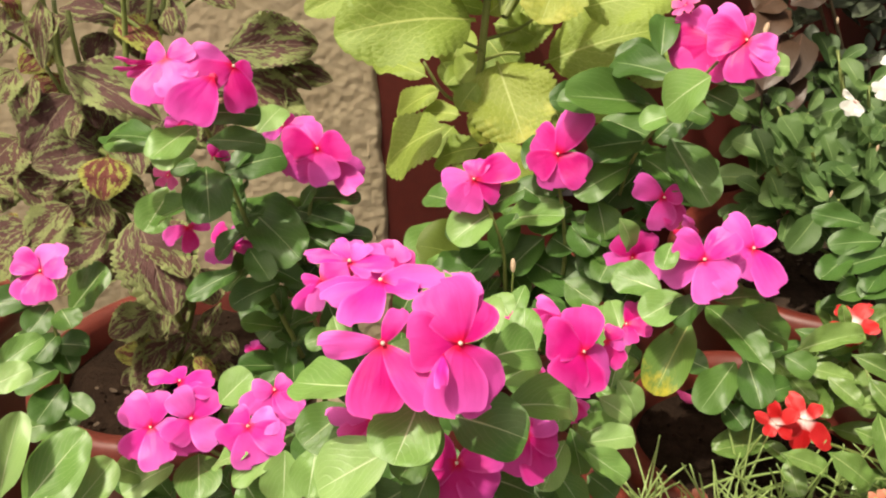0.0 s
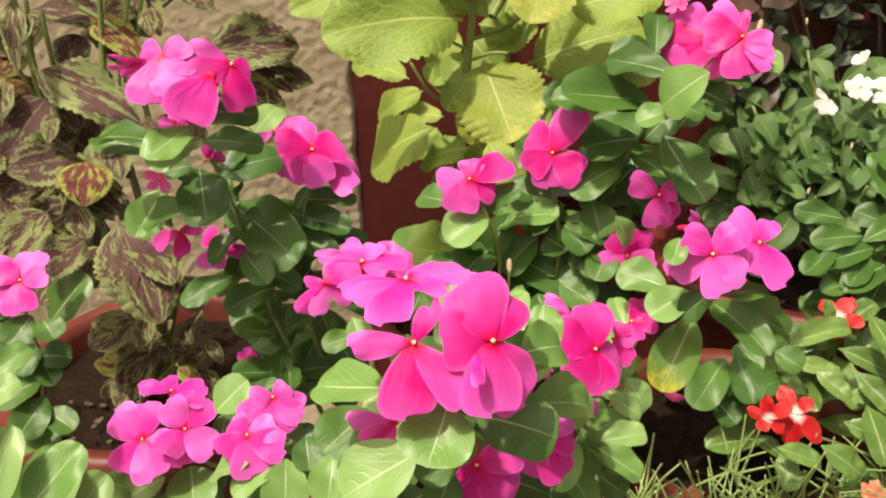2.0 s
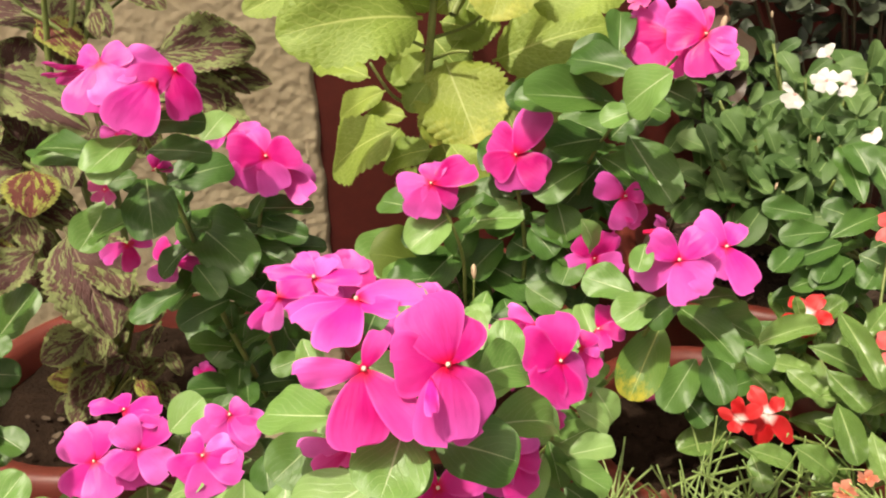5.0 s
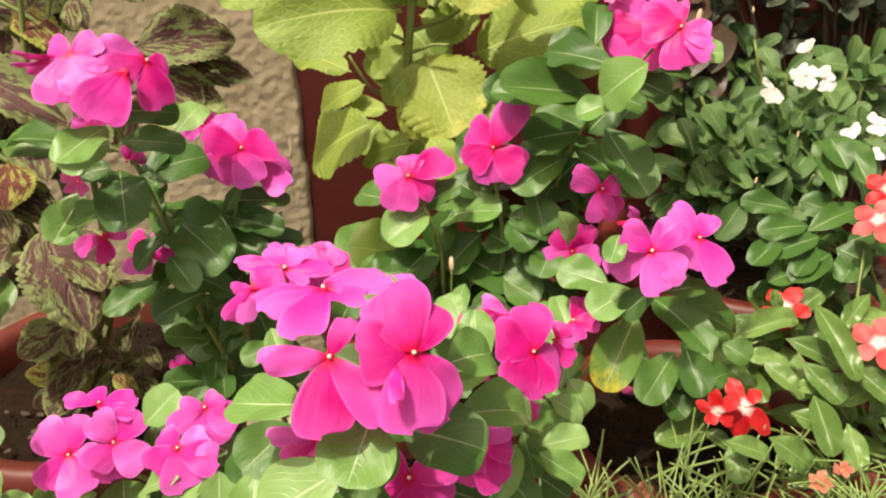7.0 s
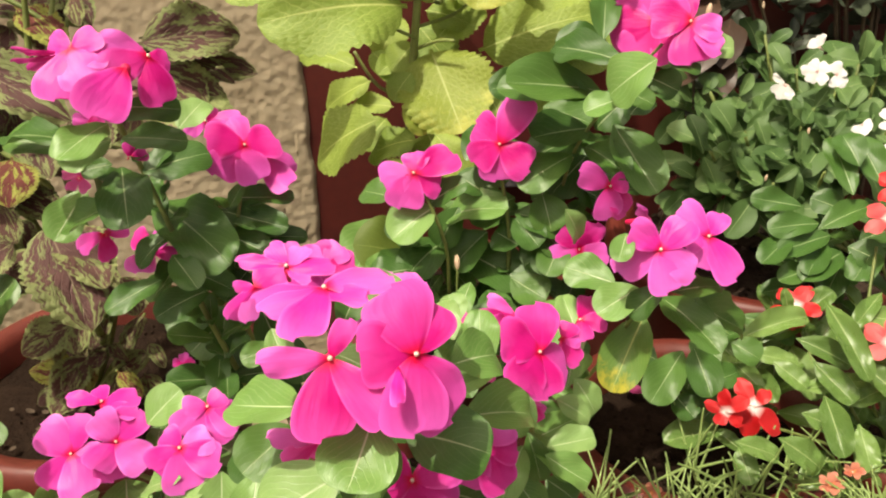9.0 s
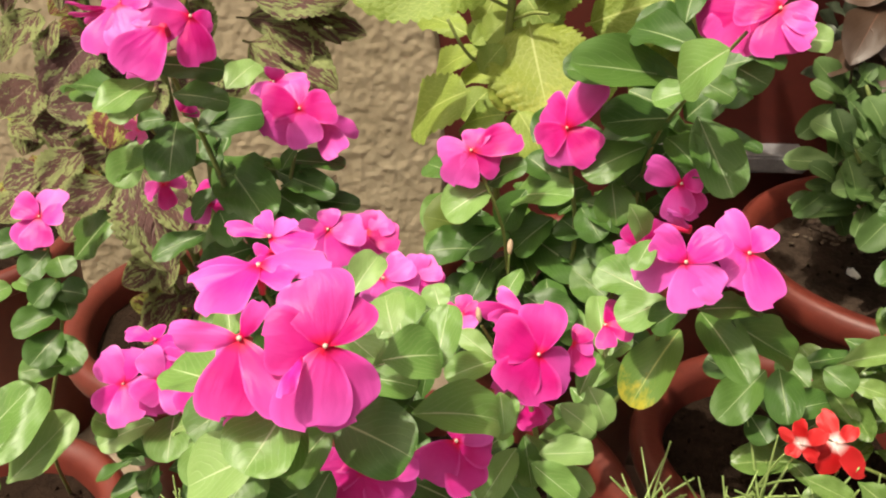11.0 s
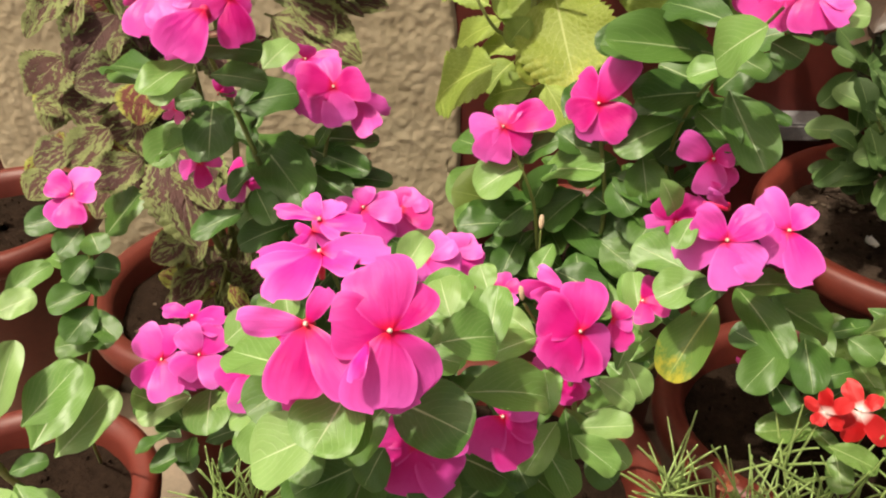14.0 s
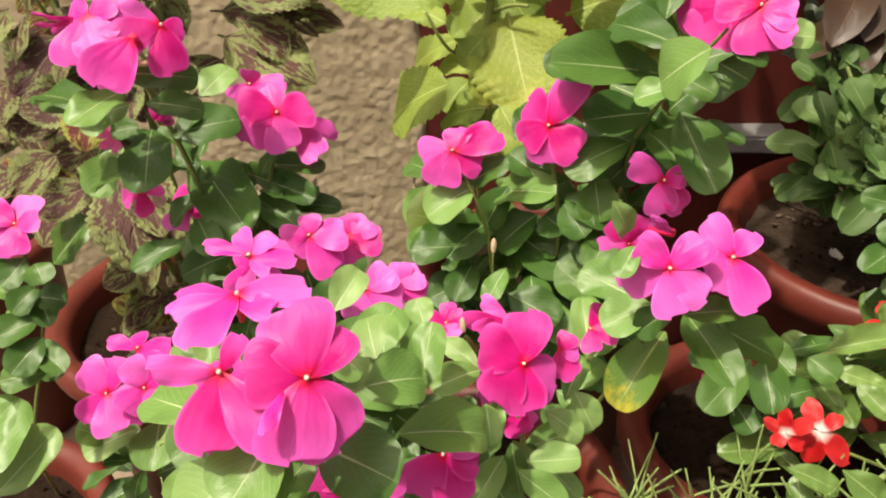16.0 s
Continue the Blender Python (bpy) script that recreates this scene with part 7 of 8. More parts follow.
tuft(periwinkle_white, (0.4298, 0.8233, 0.4869), (0.0030, -0.6587, 0.7524), 0.0595, 4, "s", seed=116, spread=75, step=0.014)
stem(periwinkle_white, ((0.4750, 0.7900, 0.2750), (0.3709, 0.7622, 0.3381), (0.3114, 0.7443, 0.4062)), 0.0026, 0.0016)
tuft(periwinkle_white, (0.3114, 0.7443, 0.4062), (0.0558, -0.6614, 0.7479), 0.0380, 4, "s", seed=117, spread=75, step=0.014)
stem(periwinkle_white, ((0.5000, 0.7900, 0.2750), (0.4214, 0.7558, 0.3647), (0.3957, 0.7315, 0.4593)), 0.0026, 0.0016)
tuft(periwinkle_white, (0.3957, 0.7315, 0.4593), (0.0617, -0.6616, 0.7473), 0.0548, 4, "s", seed=118, spread=75, step=0.014)
tuft(periwinkle_white, (0.3873, 0.7401, 0.4528), (0.3206, -0.6461, 0.6927), 0.0540, 3, "s", seed=176, spread=75, step=0.014)
tuft(periwinkle_white, (0.3918, 0.7287, 0.4325), (0.3425, -0.6425, 0.6855), 0.0540, 3, "s", seed=177, spread=75, step=0.014)
stem(periwinkle_white, ((0.5250, 0.7900, 0.2750), (0.4074, 0.7740, 0.3648), (0.3723, 0.7680, 0.4597)), 0.0026, 0.0016)
tuft(periwinkle_white, (0.3723, 0.7680, 0.4597), (-0.0687, -0.6521, 0.7550), 0.0568, 4, "s", seed=119, spread=75, step=0.014)
tuft(periwinkle_white, (0.3742, 0.7696, 0.4419), (0.1326, -0.6620, 0.7377), 0.0560, 3, "s", seed=178, spread=75, step=0.014)
stem(periwinkle_white, ((0.4500, 0.7900, 0.2750), (0.4340, 0.7474, 0.3614), (0.4167, 0.7147, 0.4527)), 0.0026, 0.0016)
tuft(periwinkle_white, (0.4167, 0.7147, 0.4527), (0.0535, -0.6613, 0.7482), 0.0540, 4, "s", seed=120, spread=75, step=0.014)
tuft(periwinkle_white, (0.4231, 0.7149, 0.4331), (0.3747, -0.6366, 0.6741), 0.0534, 3, "s", seed=180, spread=75, step=0.014)
stem(periwinkle_white, ((0.4750, 0.7900, 0.2750), (0.4957, 0.7999, 0.3825), (0.5195, 0.8199, 0.4950)), 0.0026, 0.0016)
tuft(periwinkle_white, (0.5195, 0.8199, 0.4950), (0.0039, -0.6588, 0.7523), 0.0595, 4, "s", seed=121, spread=75, step=0.014)
tuft(periwinkle_white, (0.5212, 0.8189, 0.4724), (-0.2409, -0.6219, 0.7451), 0.0587, 3, "s", seed=182, spread=75, step=0.014)
tuft(periwinkle_white, (0.5152, 0.8161, 0.4664), (0.0197, -0.6598, 0.7512), 0.0587, 3, "s", seed=183, spread=75, step=0.014)
stem(periwinkle_white, ((0.5000, 0.7900, 0.2750), (0.4702, 0.7482, 0.3677), (0.4770, 0.7163, 0.4654)), 0.0026, 0.0016)
tuft(periwinkle_white, (0.4637, 0.7211, 0.4509), (0.0743, -0.6619, 0.7459), 0.0534, 3, "s", seed=184, spread=75, step=0.014)
bloom(periwinkle_white, (0.4088, 0.7452, 0.5077), (-0.4738, -0.7550, 0.4533), ((0.3959, 0.7533, 0.5077, 0.0098), (0.4049, 0.7530, 0.5167, 0.0110), (0.4011, 0.7441, 0.4979, 0.0110), (0.4144, 0.7364, 0.4989, 0.0109), (0.4179, 0.7437, 0.5147, 0.0128)), "white")
bloom(periwinkle_white, (0.4291, 0.7467, 0.5033), (-0.2040, -0.8485, 0.4883), ((0.4270, 0.7530, 0.5133, 0.0136), (0.4365, 0.7472, 0.5072, 0.0114), (0.4369, 0.7400, 0.4949, 0.0122), (0.4261, 0.7411, 0.4923, 0.0118)), "white")
bloom(periwinkle_white, (0.3833, 0.7516, 0.4944), (-0.7456, -0.5920, 0.3059), ((0.3761, 0.7642, 0.5012, 0.0066), (0.3750, 0.7573, 0.4852, 0.0116), (0.3798, 0.7489, 0.4807, 0.0120), (0.3867, 0.7418, 0.4838, 0.0086)), "white")
flower(periwinkle_white, (0.4336, 0.7937, 0.5171), (-0.7994, -0.3108, 0.5141), (0.4272, 0.3076, 0.8502), 0.0284, "white", skip=(2, 3, 4))
bloom(periwinkle_white, (0.4296, 0.6904, 0.4731), (-0.6797, -0.5328, 0.5041), ((0.4241, 0.6904, 0.4658, 0.0098), (0.4324, 0.6819, 0.4679, 0.0104), (0.4360, 0.6860, 0.4770, 0.0096)), "white")
bloom(periwinkle_white, (0.4479, 0.6805, 0.4788), (-0.3275, -0.6452, 0.6902), ((0.4443, 0.6900, 0.4859, 0.0084), (0.4414, 0.6769, 0.4724, 0.0108), (0.4541, 0.6829, 0.4840, 0.0108), (0.4519, 0.6722, 0.4729, 0.0116)), "white")
bloom(periwinkle_white, (0.4362, 0.6581, 0.4566), (-0.5067, -0.6205, 0.5985), ((0.4258, 0.6670, 0.4571, 0.0112), (0.4254, 0.6608, 0.4503, 0.0080), (0.4378, 0.6638, 0.4640, 0.0106), (0.4436, 0.6564, 0.4611, 0.0110), (0.4312, 0.6533, 0.4475, 0.0107)), "white")
bud(periwinkle_white, (0.3446, 0.6855, 0.4293), (0.3539, 0.4213, 0.8350), 0.0013)
bud(periwinkle_white, (0.3916, 0.7108, 0.4626), (0.2648, 0.4412, 0.8575), 0.0013)
bud(periwinkle_white, (0.4198, 0.8971, 0.5374), (0.0711, 0.4702, 0.8797), 0.0016)

dark_shrub = thing("shrub", (0.6200, 0.9300, 0.0000), "dark shaded foliage against the wall, with an unseen top added for shade", "shrub")
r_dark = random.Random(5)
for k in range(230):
    # tufts above 0.64 m are unseen, added to keep sun off the red wall
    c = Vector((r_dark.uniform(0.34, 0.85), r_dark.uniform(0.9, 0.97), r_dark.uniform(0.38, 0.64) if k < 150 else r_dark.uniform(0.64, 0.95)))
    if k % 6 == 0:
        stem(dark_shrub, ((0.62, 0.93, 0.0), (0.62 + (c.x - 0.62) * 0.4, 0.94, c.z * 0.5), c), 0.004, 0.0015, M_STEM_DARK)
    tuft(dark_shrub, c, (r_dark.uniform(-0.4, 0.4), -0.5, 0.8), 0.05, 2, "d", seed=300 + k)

bronze_coleus = thing("coleus", (0.3300, 0.9000, 0.2700), "bronze-leaved coleus behind the rear pot", "plant")
stem(bronze_coleus, ((0.3300, 0.9000, 0.2700), (0.3647, 0.8517, 0.4631), (0.3533, 0.8715, 0.5434)), 0.0016, 0.0012, M_STEM_DARK)
stem(bronze_coleus, ((0.3300, 0.9000, 0.2700), (0.3265, 0.8288, 0.4215), (0.3290, 0.8659, 0.5338)), 0.0016, 0.0012, M_STEM_DARK)
leaf(bronze_coleus, (0.3596, 0.8771, 0.5537), (0.3119, 0.8515, 0.5379), 0.0411, (0.0275, -0.5628, 0.8262), "z")
leaf(bronze_coleus, (0.3529, 0.8659, 0.5329), (0.3134, 0.8031, 0.4924), 0.0438, (-0.1388, -0.4735, 0.8698), "z")
leaf(bronze_coleus, (0.3707, 0.8659, 0.5322), (0.3436, 0.8093, 0.4953), 0.0383, (-0.1899, -0.4713, 0.8613), "z")
leaf(bronze_coleus, (0.3483, 0.8854, 0.5699), (0.3199, 0.8661, 0.5575), 0.0406, (0.0045, -0.5454, 0.8381), "z")
leaf(bronze_coleus, (0.3598, 0.8798, 0.5590), (0.4011, 0.8993, 0.5711), 0.0360, (0.0298, -0.5752, 0.8175), "z")
leaf(bronze_coleus, (0.3340, 0.8519, 0.5073), (0.2998, 0.8081, 0.4796), 0.0333, (-0.0981, -0.4772, 0.8733), "z")
leaf(bronze_coleus, (0.3546, 0.8491, 0.5013), (0.3441, 0.7992, 0.4688), 0.0330, (-0.2446, -0.4927, 0.8351), "z")

lime_coleus = thing("coleus", (0.0400, 0.7900, 0.2500), "lime green coleus with broad crinkled leaves", "plant")
stem(lime_coleus, ((0.0400, 0.7900, 0.2500), (0.0103, 0.6406, 0.4206), (0.0182, 0.6152, 0.5430), (0.0256, 0.6080, 0.6144), (0.0309, 0.6066, 0.6541)), 0.0032, 0.0027)
# five high shoots, unseen, added to cast shade on the red wall behind
stem(lime_coleus, ((0.0400, 0.6000, 0.6200), (0.1000, 0.6400, 0.7100), (0.1600, 0.6800, 0.7800)), 0.003, 0.002)
tuft(lime_coleus, (0.1600, 0.6800, 0.7800), (0.16, -0.2, 1.0), 0.095, 3, "l", seed=220, step=0.025, spread=55)
stem(lime_coleus, ((0.0400, 0.6000, 0.6200), (0.0300, 0.7300, 0.6800), (0.0200, 0.8600, 0.7200)), 0.003, 0.002)
tuft(lime_coleus, (0.0200, 0.8600, 0.7200), (-0.12, -0.2, 1.0), 0.095, 3, "l", seed=221, step=0.025, spread=55)
stem(lime_coleus, ((0.0400, 0.6000, 0.6200), (0.0700, 0.7400, 0.7100), (0.1000, 0.8800, 0.7800)), 0.003, 0.002)
tuft(lime_coleus, (0.1000, 0.8800, 0.7800), (0.04, -0.2, 1.0), 0.095, 3, "l", seed=222, step=0.025, spread=55)
stem(lime_coleus, ((0.0400, 0.6000, 0.6200), (0.1100, 0.7400, 0.6800), (0.1800, 0.8800, 0.7200)), 0.003, 0.002)
tuft(lime_coleus, (0.1800, 0.8800, 0.7200), (0.20, -0.2, 1.0), 0.095, 3, "l", seed=223, step=0.025, spread=55)
stem(lime_coleus, ((0.0400, 0.6000, 0.6200), (0.1450, 0.7500, 0.7200), (0.2500, 0.9000, 0.8000)), 0.003, 0.002)
tuft(lime_coleus, (0.2500, 0.9000, 0.8000), (0.34, -0.2, 1.0), 0.095, 3, "l", seed=224, step=0.025, spread=55)
stem(lime_coleus, ((0.0193, 0.6173, 0.5469), (-0.0047, 0.6021, 0.5617), (-0.0206, 0.6042, 0.5878)), 0.0014, 0.0011)
stem(lime_coleus, ((0.0240, 0.6082, 0.5935), (-0.0029, 0.5940, 0.6105)), 0.0014, 0.0011)
stem(lime_coleus, ((0.0264, 0.6122, 0.6009), (0.0529, 0.6262, 0.6050), (0.0705, 0.6323, 0.6157)), 0.0015, 0.0012)
stem(lime_coleus, ((0.0220, 0.6142, 0.5835), (0.0381, 0.5973, 0.5937), (0.0497, 0.5873, 0.5958)), 0.0014, 0.0011)
leaf(lime_coleus, (0.0400, 0.6277, 0.5870), (0.0756, 0.6579, 0.6067), 0.0368, (0.0848, -0.6127, 0.7858), "l")
leaf(lime_coleus, (-0.0039, 0.6016, 0.4542), (-0.0310, 0.5652, 0.4337), 0.0475, (0.0773, -0.5336, 0.8422), "b")
leaf(lime_coleus, (-0.0557, 0.6207, 0.6413), (-0.1041, 0.5987, 0.6278), 0.0289, (0.1400, -0.7231, 0.6764), "l")
leaf(lime_coleus, (0.0303, 0.5990, 0.6400), (0.0028, 0.6167, 0.6536), 0.0458, (-0.1042, -0.7061, 0.7004), "l")
leaf(lime_coleus, (-0.0146, 0.6148, 0.6288), (-0.0608, 0.6353, 0.6451), 0.0393, (-0.0640, -0.7070, 0.7043), "l")
leaf(lime_coleus, (0.0448, 0.6345, 0.5355), (0.0704, 0.6155, 0.5222), 0.0365, (-0.0936, -0.6536, 0.7510), "l")
leaf(lime_coleus, (0.0308, 0.6332, 0.5123), (0.0417, 0.5906, 0.4853), 0.0386, (-0.0677, -0.5481, 0.8337), "l")
leaf(lime_coleus, (0.1064, 0.6947, 0.5826), (0.1272, 0.6394, 0.5450), 0.0537, (-0.1655, -0.5968, 0.7851), "l")
leaf(lime_coleus, (0.0752, 0.6647, 0.5487), (0.0891, 0.6207, 0.5196), 0.0395, (-0.1237, -0.5750, 0.8087), "l")
leaf(lime_coleus, (0.0261, 0.6409, 0.4844), (-0.0033, 0.6166, 0.4703), 0.0374, (0.0833, -0.5723, 0.8158), "l")
leaf(lime_coleus, (-0.0085, 0.6439, 0.5766), (0.0128, 0.6155, 0.5568), 0.0215, (-0.0800, -0.6086, 0.7894), "l")
leaf(lime_coleus, (0.1425, 0.6846, 0.5836), (0.1721, 0.6399, 0.5524), 0.0501, (-0.1997, -0.6452, 0.7374), "l")
leaf(lime_coleus, (0.1005, 0.6790, 0.5533), (0.1375, 0.6391, 0.5256), 0.0515, (-0.1518, -0.6540, 0.7411), "l")
leaf(lime_coleus, (0.0137, 0.6319, 0.5745), (-0.0044, 0.6178, 0.5658), 0.0177, (0.1114, -0.6242, 0.7733), "l")
leaf(lime_coleus, (0.0186, 0.6013, 0.6177), (-0.0808, 0.5695, 0.6176), 0.0652, (-0.0405, -0.8273, 0.5603), "l")
leaf(lime_coleus, (-0.0221, 0.7307, 0.5397), (-0.0742, 0.7812, 0.5431), 0.0281, (0.0110, -0.7078, 0.7063), "l")
leaf(lime_coleus, (-0.0099, 0.7054, 0.5356), (-0.0521, 0.7304, 0.5039), 0.0257, (-0.0009, -0.7009, 0.7133), "l")
leaf(lime_coleus, (-0.0062, 0.6104, 0.5345), (-0.0571, 0.6384, 0.4932), 0.0529, (-0.0051, -0.6793, 0.7338), "l")
leaf(lime_coleus, (0.0067, 0.7000, 0.5128), (-0.0291, 0.7175, 0.5089), 0.0222, (-0.0144, -0.5773, 0.8164), "l")
leaf(lime_coleus, (0.0005, 0.6877, 0.5073), (-0.0213, 0.6705, 0.4867), 0.0303, (-0.0103, -0.6279, 0.7782), "l")
leaf(lime_coleus, (0.0218, 0.5994, 0.5202), (-0.0155, 0.6238, 0.5000), 0.0316, (-0.0335, -0.6145, 0.7882), "l")
leaf(lime_coleus, (0.0194, 0.5998, 0.5715), (0.0040, 0.5909, 0.5539), 0.0197, (-0.0353, -0.7018, 0.7115), "l")
leaf(lime_coleus, (0.0346, 0.6176, 0.5826), (0.0514, 0.5621, 0.5371), 0.0673, (-0.0591, -0.8047, 0.5908), "p")
leaf(lime_coleus, (0.0745, 0.6492, 0.5711), (0.1652, 0.6486, 0.5951), 0.0622, (-0.1051, -0.7991, 0.5920), "l")
leaf(lime_coleus, (0.0981, 0.6227, 0.6185), (0.1663, 0.6095, 0.6282), 0.0430, (-0.1363, -0.7784, 0.6128), "l")
leaf(lime_coleus, (0.0892, 0.6292, 0.6523), (0.0633, 0.5782, 0.6182), 0.0549, (-0.1278, -0.8034, 0.5815), "p")
leaf(lime_coleus, (0.0274, 0.6141, 0.6210), (-0.0050, 0.6183, 0.6277), 0.0196, (-0.0388, -0.6232, 0.7811), "l")
leaf(lime_coleus, (0.0334, 0.6400, 0.6060), (0.0661, 0.6340, 0.5957), 0.0243, (-0.0506, -0.7322, 0.6792), "l")
leaf(lime_coleus, (0.0276, 0.6178, 0.6173), (0.0515, 0.6257, 0.6333), 0.0252, (-0.0386, -0.6215, 0.7825), "p")
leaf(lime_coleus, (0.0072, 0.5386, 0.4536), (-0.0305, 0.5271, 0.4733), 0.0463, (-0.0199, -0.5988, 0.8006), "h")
leaf(lime_coleus, (0.0230, 0.6214, 0.5871), (0.0052, 0.6128, 0.5699), 0.0244, (-0.0390, -0.7168, 0.6962), "l")
leaf(lime_coleus, (0.0165, 0.5820, 0.5589), (0.0239, 0.5691, 0.5344), 0.0200, (-0.0323, -0.6887, 0.7243), "p")
leaf(lime_coleus, (0.0288, 0.6652, 0.5892), (0.0511, 0.6498, 0.5605), 0.0383, (-0.0487, -0.8183, 0.5727), "l")
leaf(lime_coleus, (0.0146, 0.6601, 0.6004), (-0.0024, 0.6449, 0.5705), 0.0306, (-0.0317, -0.8254, 0.5637), "l")
leaf(lime_coleus, (0.0528, 0.6687, 0.5969), (0.0735, 0.6884, 0.6355), 0.0413, (-0.0782, -0.8218, 0.5644), "l")
leaf(lime_coleus, (0.0313, 0.5602, 0.5392), (0.0551, 0.5410, 0.5034), 0.0284, (-0.0502, -0.6676, 0.7428), "l")

coleus = thing("coleus", (-0.3000, 0.6600, 0.2500), "variegated coleus with purple and lime mottled leaves", "plant")
stem(coleus, ((-0.3000, 0.6600, 0.2500), (-0.2338, 0.6001, 0.3963), (-0.2404, 0.6066, 0.4940), (-0.2525, 0.6256, 0.5730), (-0.2472, 0.6303, 0.6241), (-0.2400, 0.6275, 0.6613)), 0.0042, 0.0018, M_STEM)
stem(coleus, ((-0.3000, 0.6600, 0.2500), (-0.2393, 0.5910, 0.3793), (-0.2772, 0.6023, 0.4873), (-0.3017, 0.6194, 0.5631), (-0.3004, 0.6363, 0.6376)), 0.0042, 0.0018, M_STEM)
stem(coleus, ((-0.3000, 0.6600, 0.2500), (-0.2293, 0.5955, 0.3875), (-0.2244, 0.6205, 0.4770), (-0.2408, 0.6645, 0.6030), (-0.2482, 0.6881, 0.6478)), 0.0042, 0.0018, M_STEM)
stem(coleus, ((-0.3000, 0.6600, 0.2500), (-0.2434, 0.5902, 0.3567), (-0.2200, 0.5315, 0.4372), (-0.2206, 0.5072, 0.4980)), 0.0042, 0.0018, M_STEM)
# unseen top shoot, added to shade the pot, soil and lower wall
stem(coleus, ((-0.3000, 0.6200, 0.5500), (-0.3050, 0.6250, 0.6750), (-0.3100, 0.6300, 0.8000)), 0.003, 0.002)
tuft(coleus, (-0.3100, 0.6300, 0.8000), (-0.02, -0.2, 1.0), 0.085, 3, "c", seed=200, step=0.025, spread=55)
stem(coleus, ((-0.2948, 0.6181, 0.6244), (-0.2980, 0.6162, 0.5995), (-0.2904, 0.6097, 0.5658), (-0.2808, 0.6027, 0.5310)), 0.0021, 0.0019)
stem(coleus, ((-0.2297, 0.6486, 0.6367), (-0.2375, 0.6373, 0.6050), (-0.2435, 0.6277, 0.5766), (-0.2439, 0.6216, 0.5224)), 0.0021, 0.0019)
stem(coleus, ((-0.2662, 0.6441, 0.6296), (-0.2499, 0.6414, 0.6197), (-0.2352, 0.6389, 0.6080)), 0.0021, 0.0019)
stem(coleus, ((-0.2899, 0.6323, 0.6296), (-0.2871, 0.6242, 0.6143), (-0.2872, 0.6241, 0.5927)), 0.0021, 0.0019)
stem(coleus, ((-0.2608, 0.5641, 0.5427), (-0.2470, 0.5635, 0.5304), (-0.2386, 0.5708, 0.5119)), 0.0021, 0.0019)
stem(coleus, ((-0.2236, 0.6589, 0.6345), (-0.2290, 0.6494, 0.6061), (-0.2398, 0.6368, 0.5829)), 0.0021, 0.0019)
stem(coleus, ((-0.3233, 0.6221, 0.6330), (-0.3136, 0.6212, 0.6203), (-0.2995, 0.6182, 0.6034)), 0.0021, 0.0019)
stem(coleus, ((-0.3017, 0.6194, 0.5631), (-0.3167, 0.6182, 0.6040), (-0.3308, 0.6060, 0.6244)), 0.0016, 0.0012)
stem(coleus, ((-0.2408, 0.6645, 0.6030), (-0.2680, 0.6629, 0.6224), (-0.2810, 0.6610, 0.6407)), 0.0016, 0.0012)
stem(coleus, ((-0.2408, 0.6645, 0.6030), (-0.2190, 0.6957, 0.6183), (-0.1949, 0.7045, 0.6340)), 0.0016, 0.0012)
leaf(coleus, (-0.1937, 0.6998, 0.5823), (-0.1134, 0.7018, 0.5807), 0.0523, (0.0329, -0.7200, 0.6931), "c")
leaf(coleus, (-0.1933, 0.7056, 0.5720), (-0.1191, 0.6745, 0.5484), 0.0237, (-0.0201, -0.6352, 0.7721), "c")
leaf(coleus, (-0.1648, 0.6745, 0.5550), (-0.1388, 0.6495, 0.5375), 0.0256, (0.0166, -0.5615, 0.8273), "g")
leaf(coleus, (-0.3060, 0.6271, 0.6416), (-0.2892, 0.5701, 0.6024), 0.0170, (0.2827, -0.4859, 0.8270), "g")
leaf(coleus, (-0.3005, 0.5202, 0.5043), (-0.3260, 0.5054, 0.4963), 0.0291, (0.1682, -0.6749, 0.7185), "c")
leaf(coleus, (-0.2396, 0.5562, 0.4098), (-0.2762, 0.5342, 0.3988), 0.0320, (0.1344, -0.6123, 0.7791), "g")
leaf(coleus, (-0.2306, 0.5400, 0.3684), (-0.2817, 0.5480, 0.3748), 0.0255, (0.0315, -0.4945, 0.8686), "k")
leaf(coleus, (-0.2474, 0.5405, 0.3699), (-0.2576, 0.5136, 0.3559), 0.0227, (0.2361, -0.5166, 0.8230), "g")
leaf(coleus, (-0.2291, 0.5560, 0.3557), (-0.2006, 0.5733, 0.3643), 0.0239, (0.1124, -0.5845, 0.8036), "g")
leaf(coleus, (-0.2426, 0.5653, 0.3737), (-0.2316, 0.5836, 0.3838), 0.0186, (0.2072, -0.5628, 0.8002), "g")
leaf(coleus, (-0.2496, 0.6688, 0.6115), (-0.3187, 0.6812, 0.6228), 0.0337, (0.0015, -0.6705, 0.7419), "c")
leaf(coleus, (-0.2292, 0.6345, 0.5461), (-0.2096, 0.5968, 0.5211), 0.0379, (0.1465, -0.4913, 0.8586), "c")
leaf(coleus, (-0.2543, 0.5947, 0.5468), (-0.2323, 0.5592, 0.5235), 0.0335, (0.1632, -0.4698, 0.8676), "c")
leaf(coleus, (-0.3169, 0.5690, 0.5541), (-0.3349, 0.5392, 0.5359), 0.0396, (0.3326, -0.6293, 0.7024), "g")
leaf(coleus, (-0.2740, 0.5300, 0.4790), (-0.2835, 0.4952, 0.4592), 0.0332, (0.3040, -0.5334, 0.7894), "g")
leaf(coleus, (-0.2307, 0.6774, 0.6269), (-0.2153, 0.6974, 0.6405), 0.0326, (0.2715, -0.6762, 0.6849), "k")
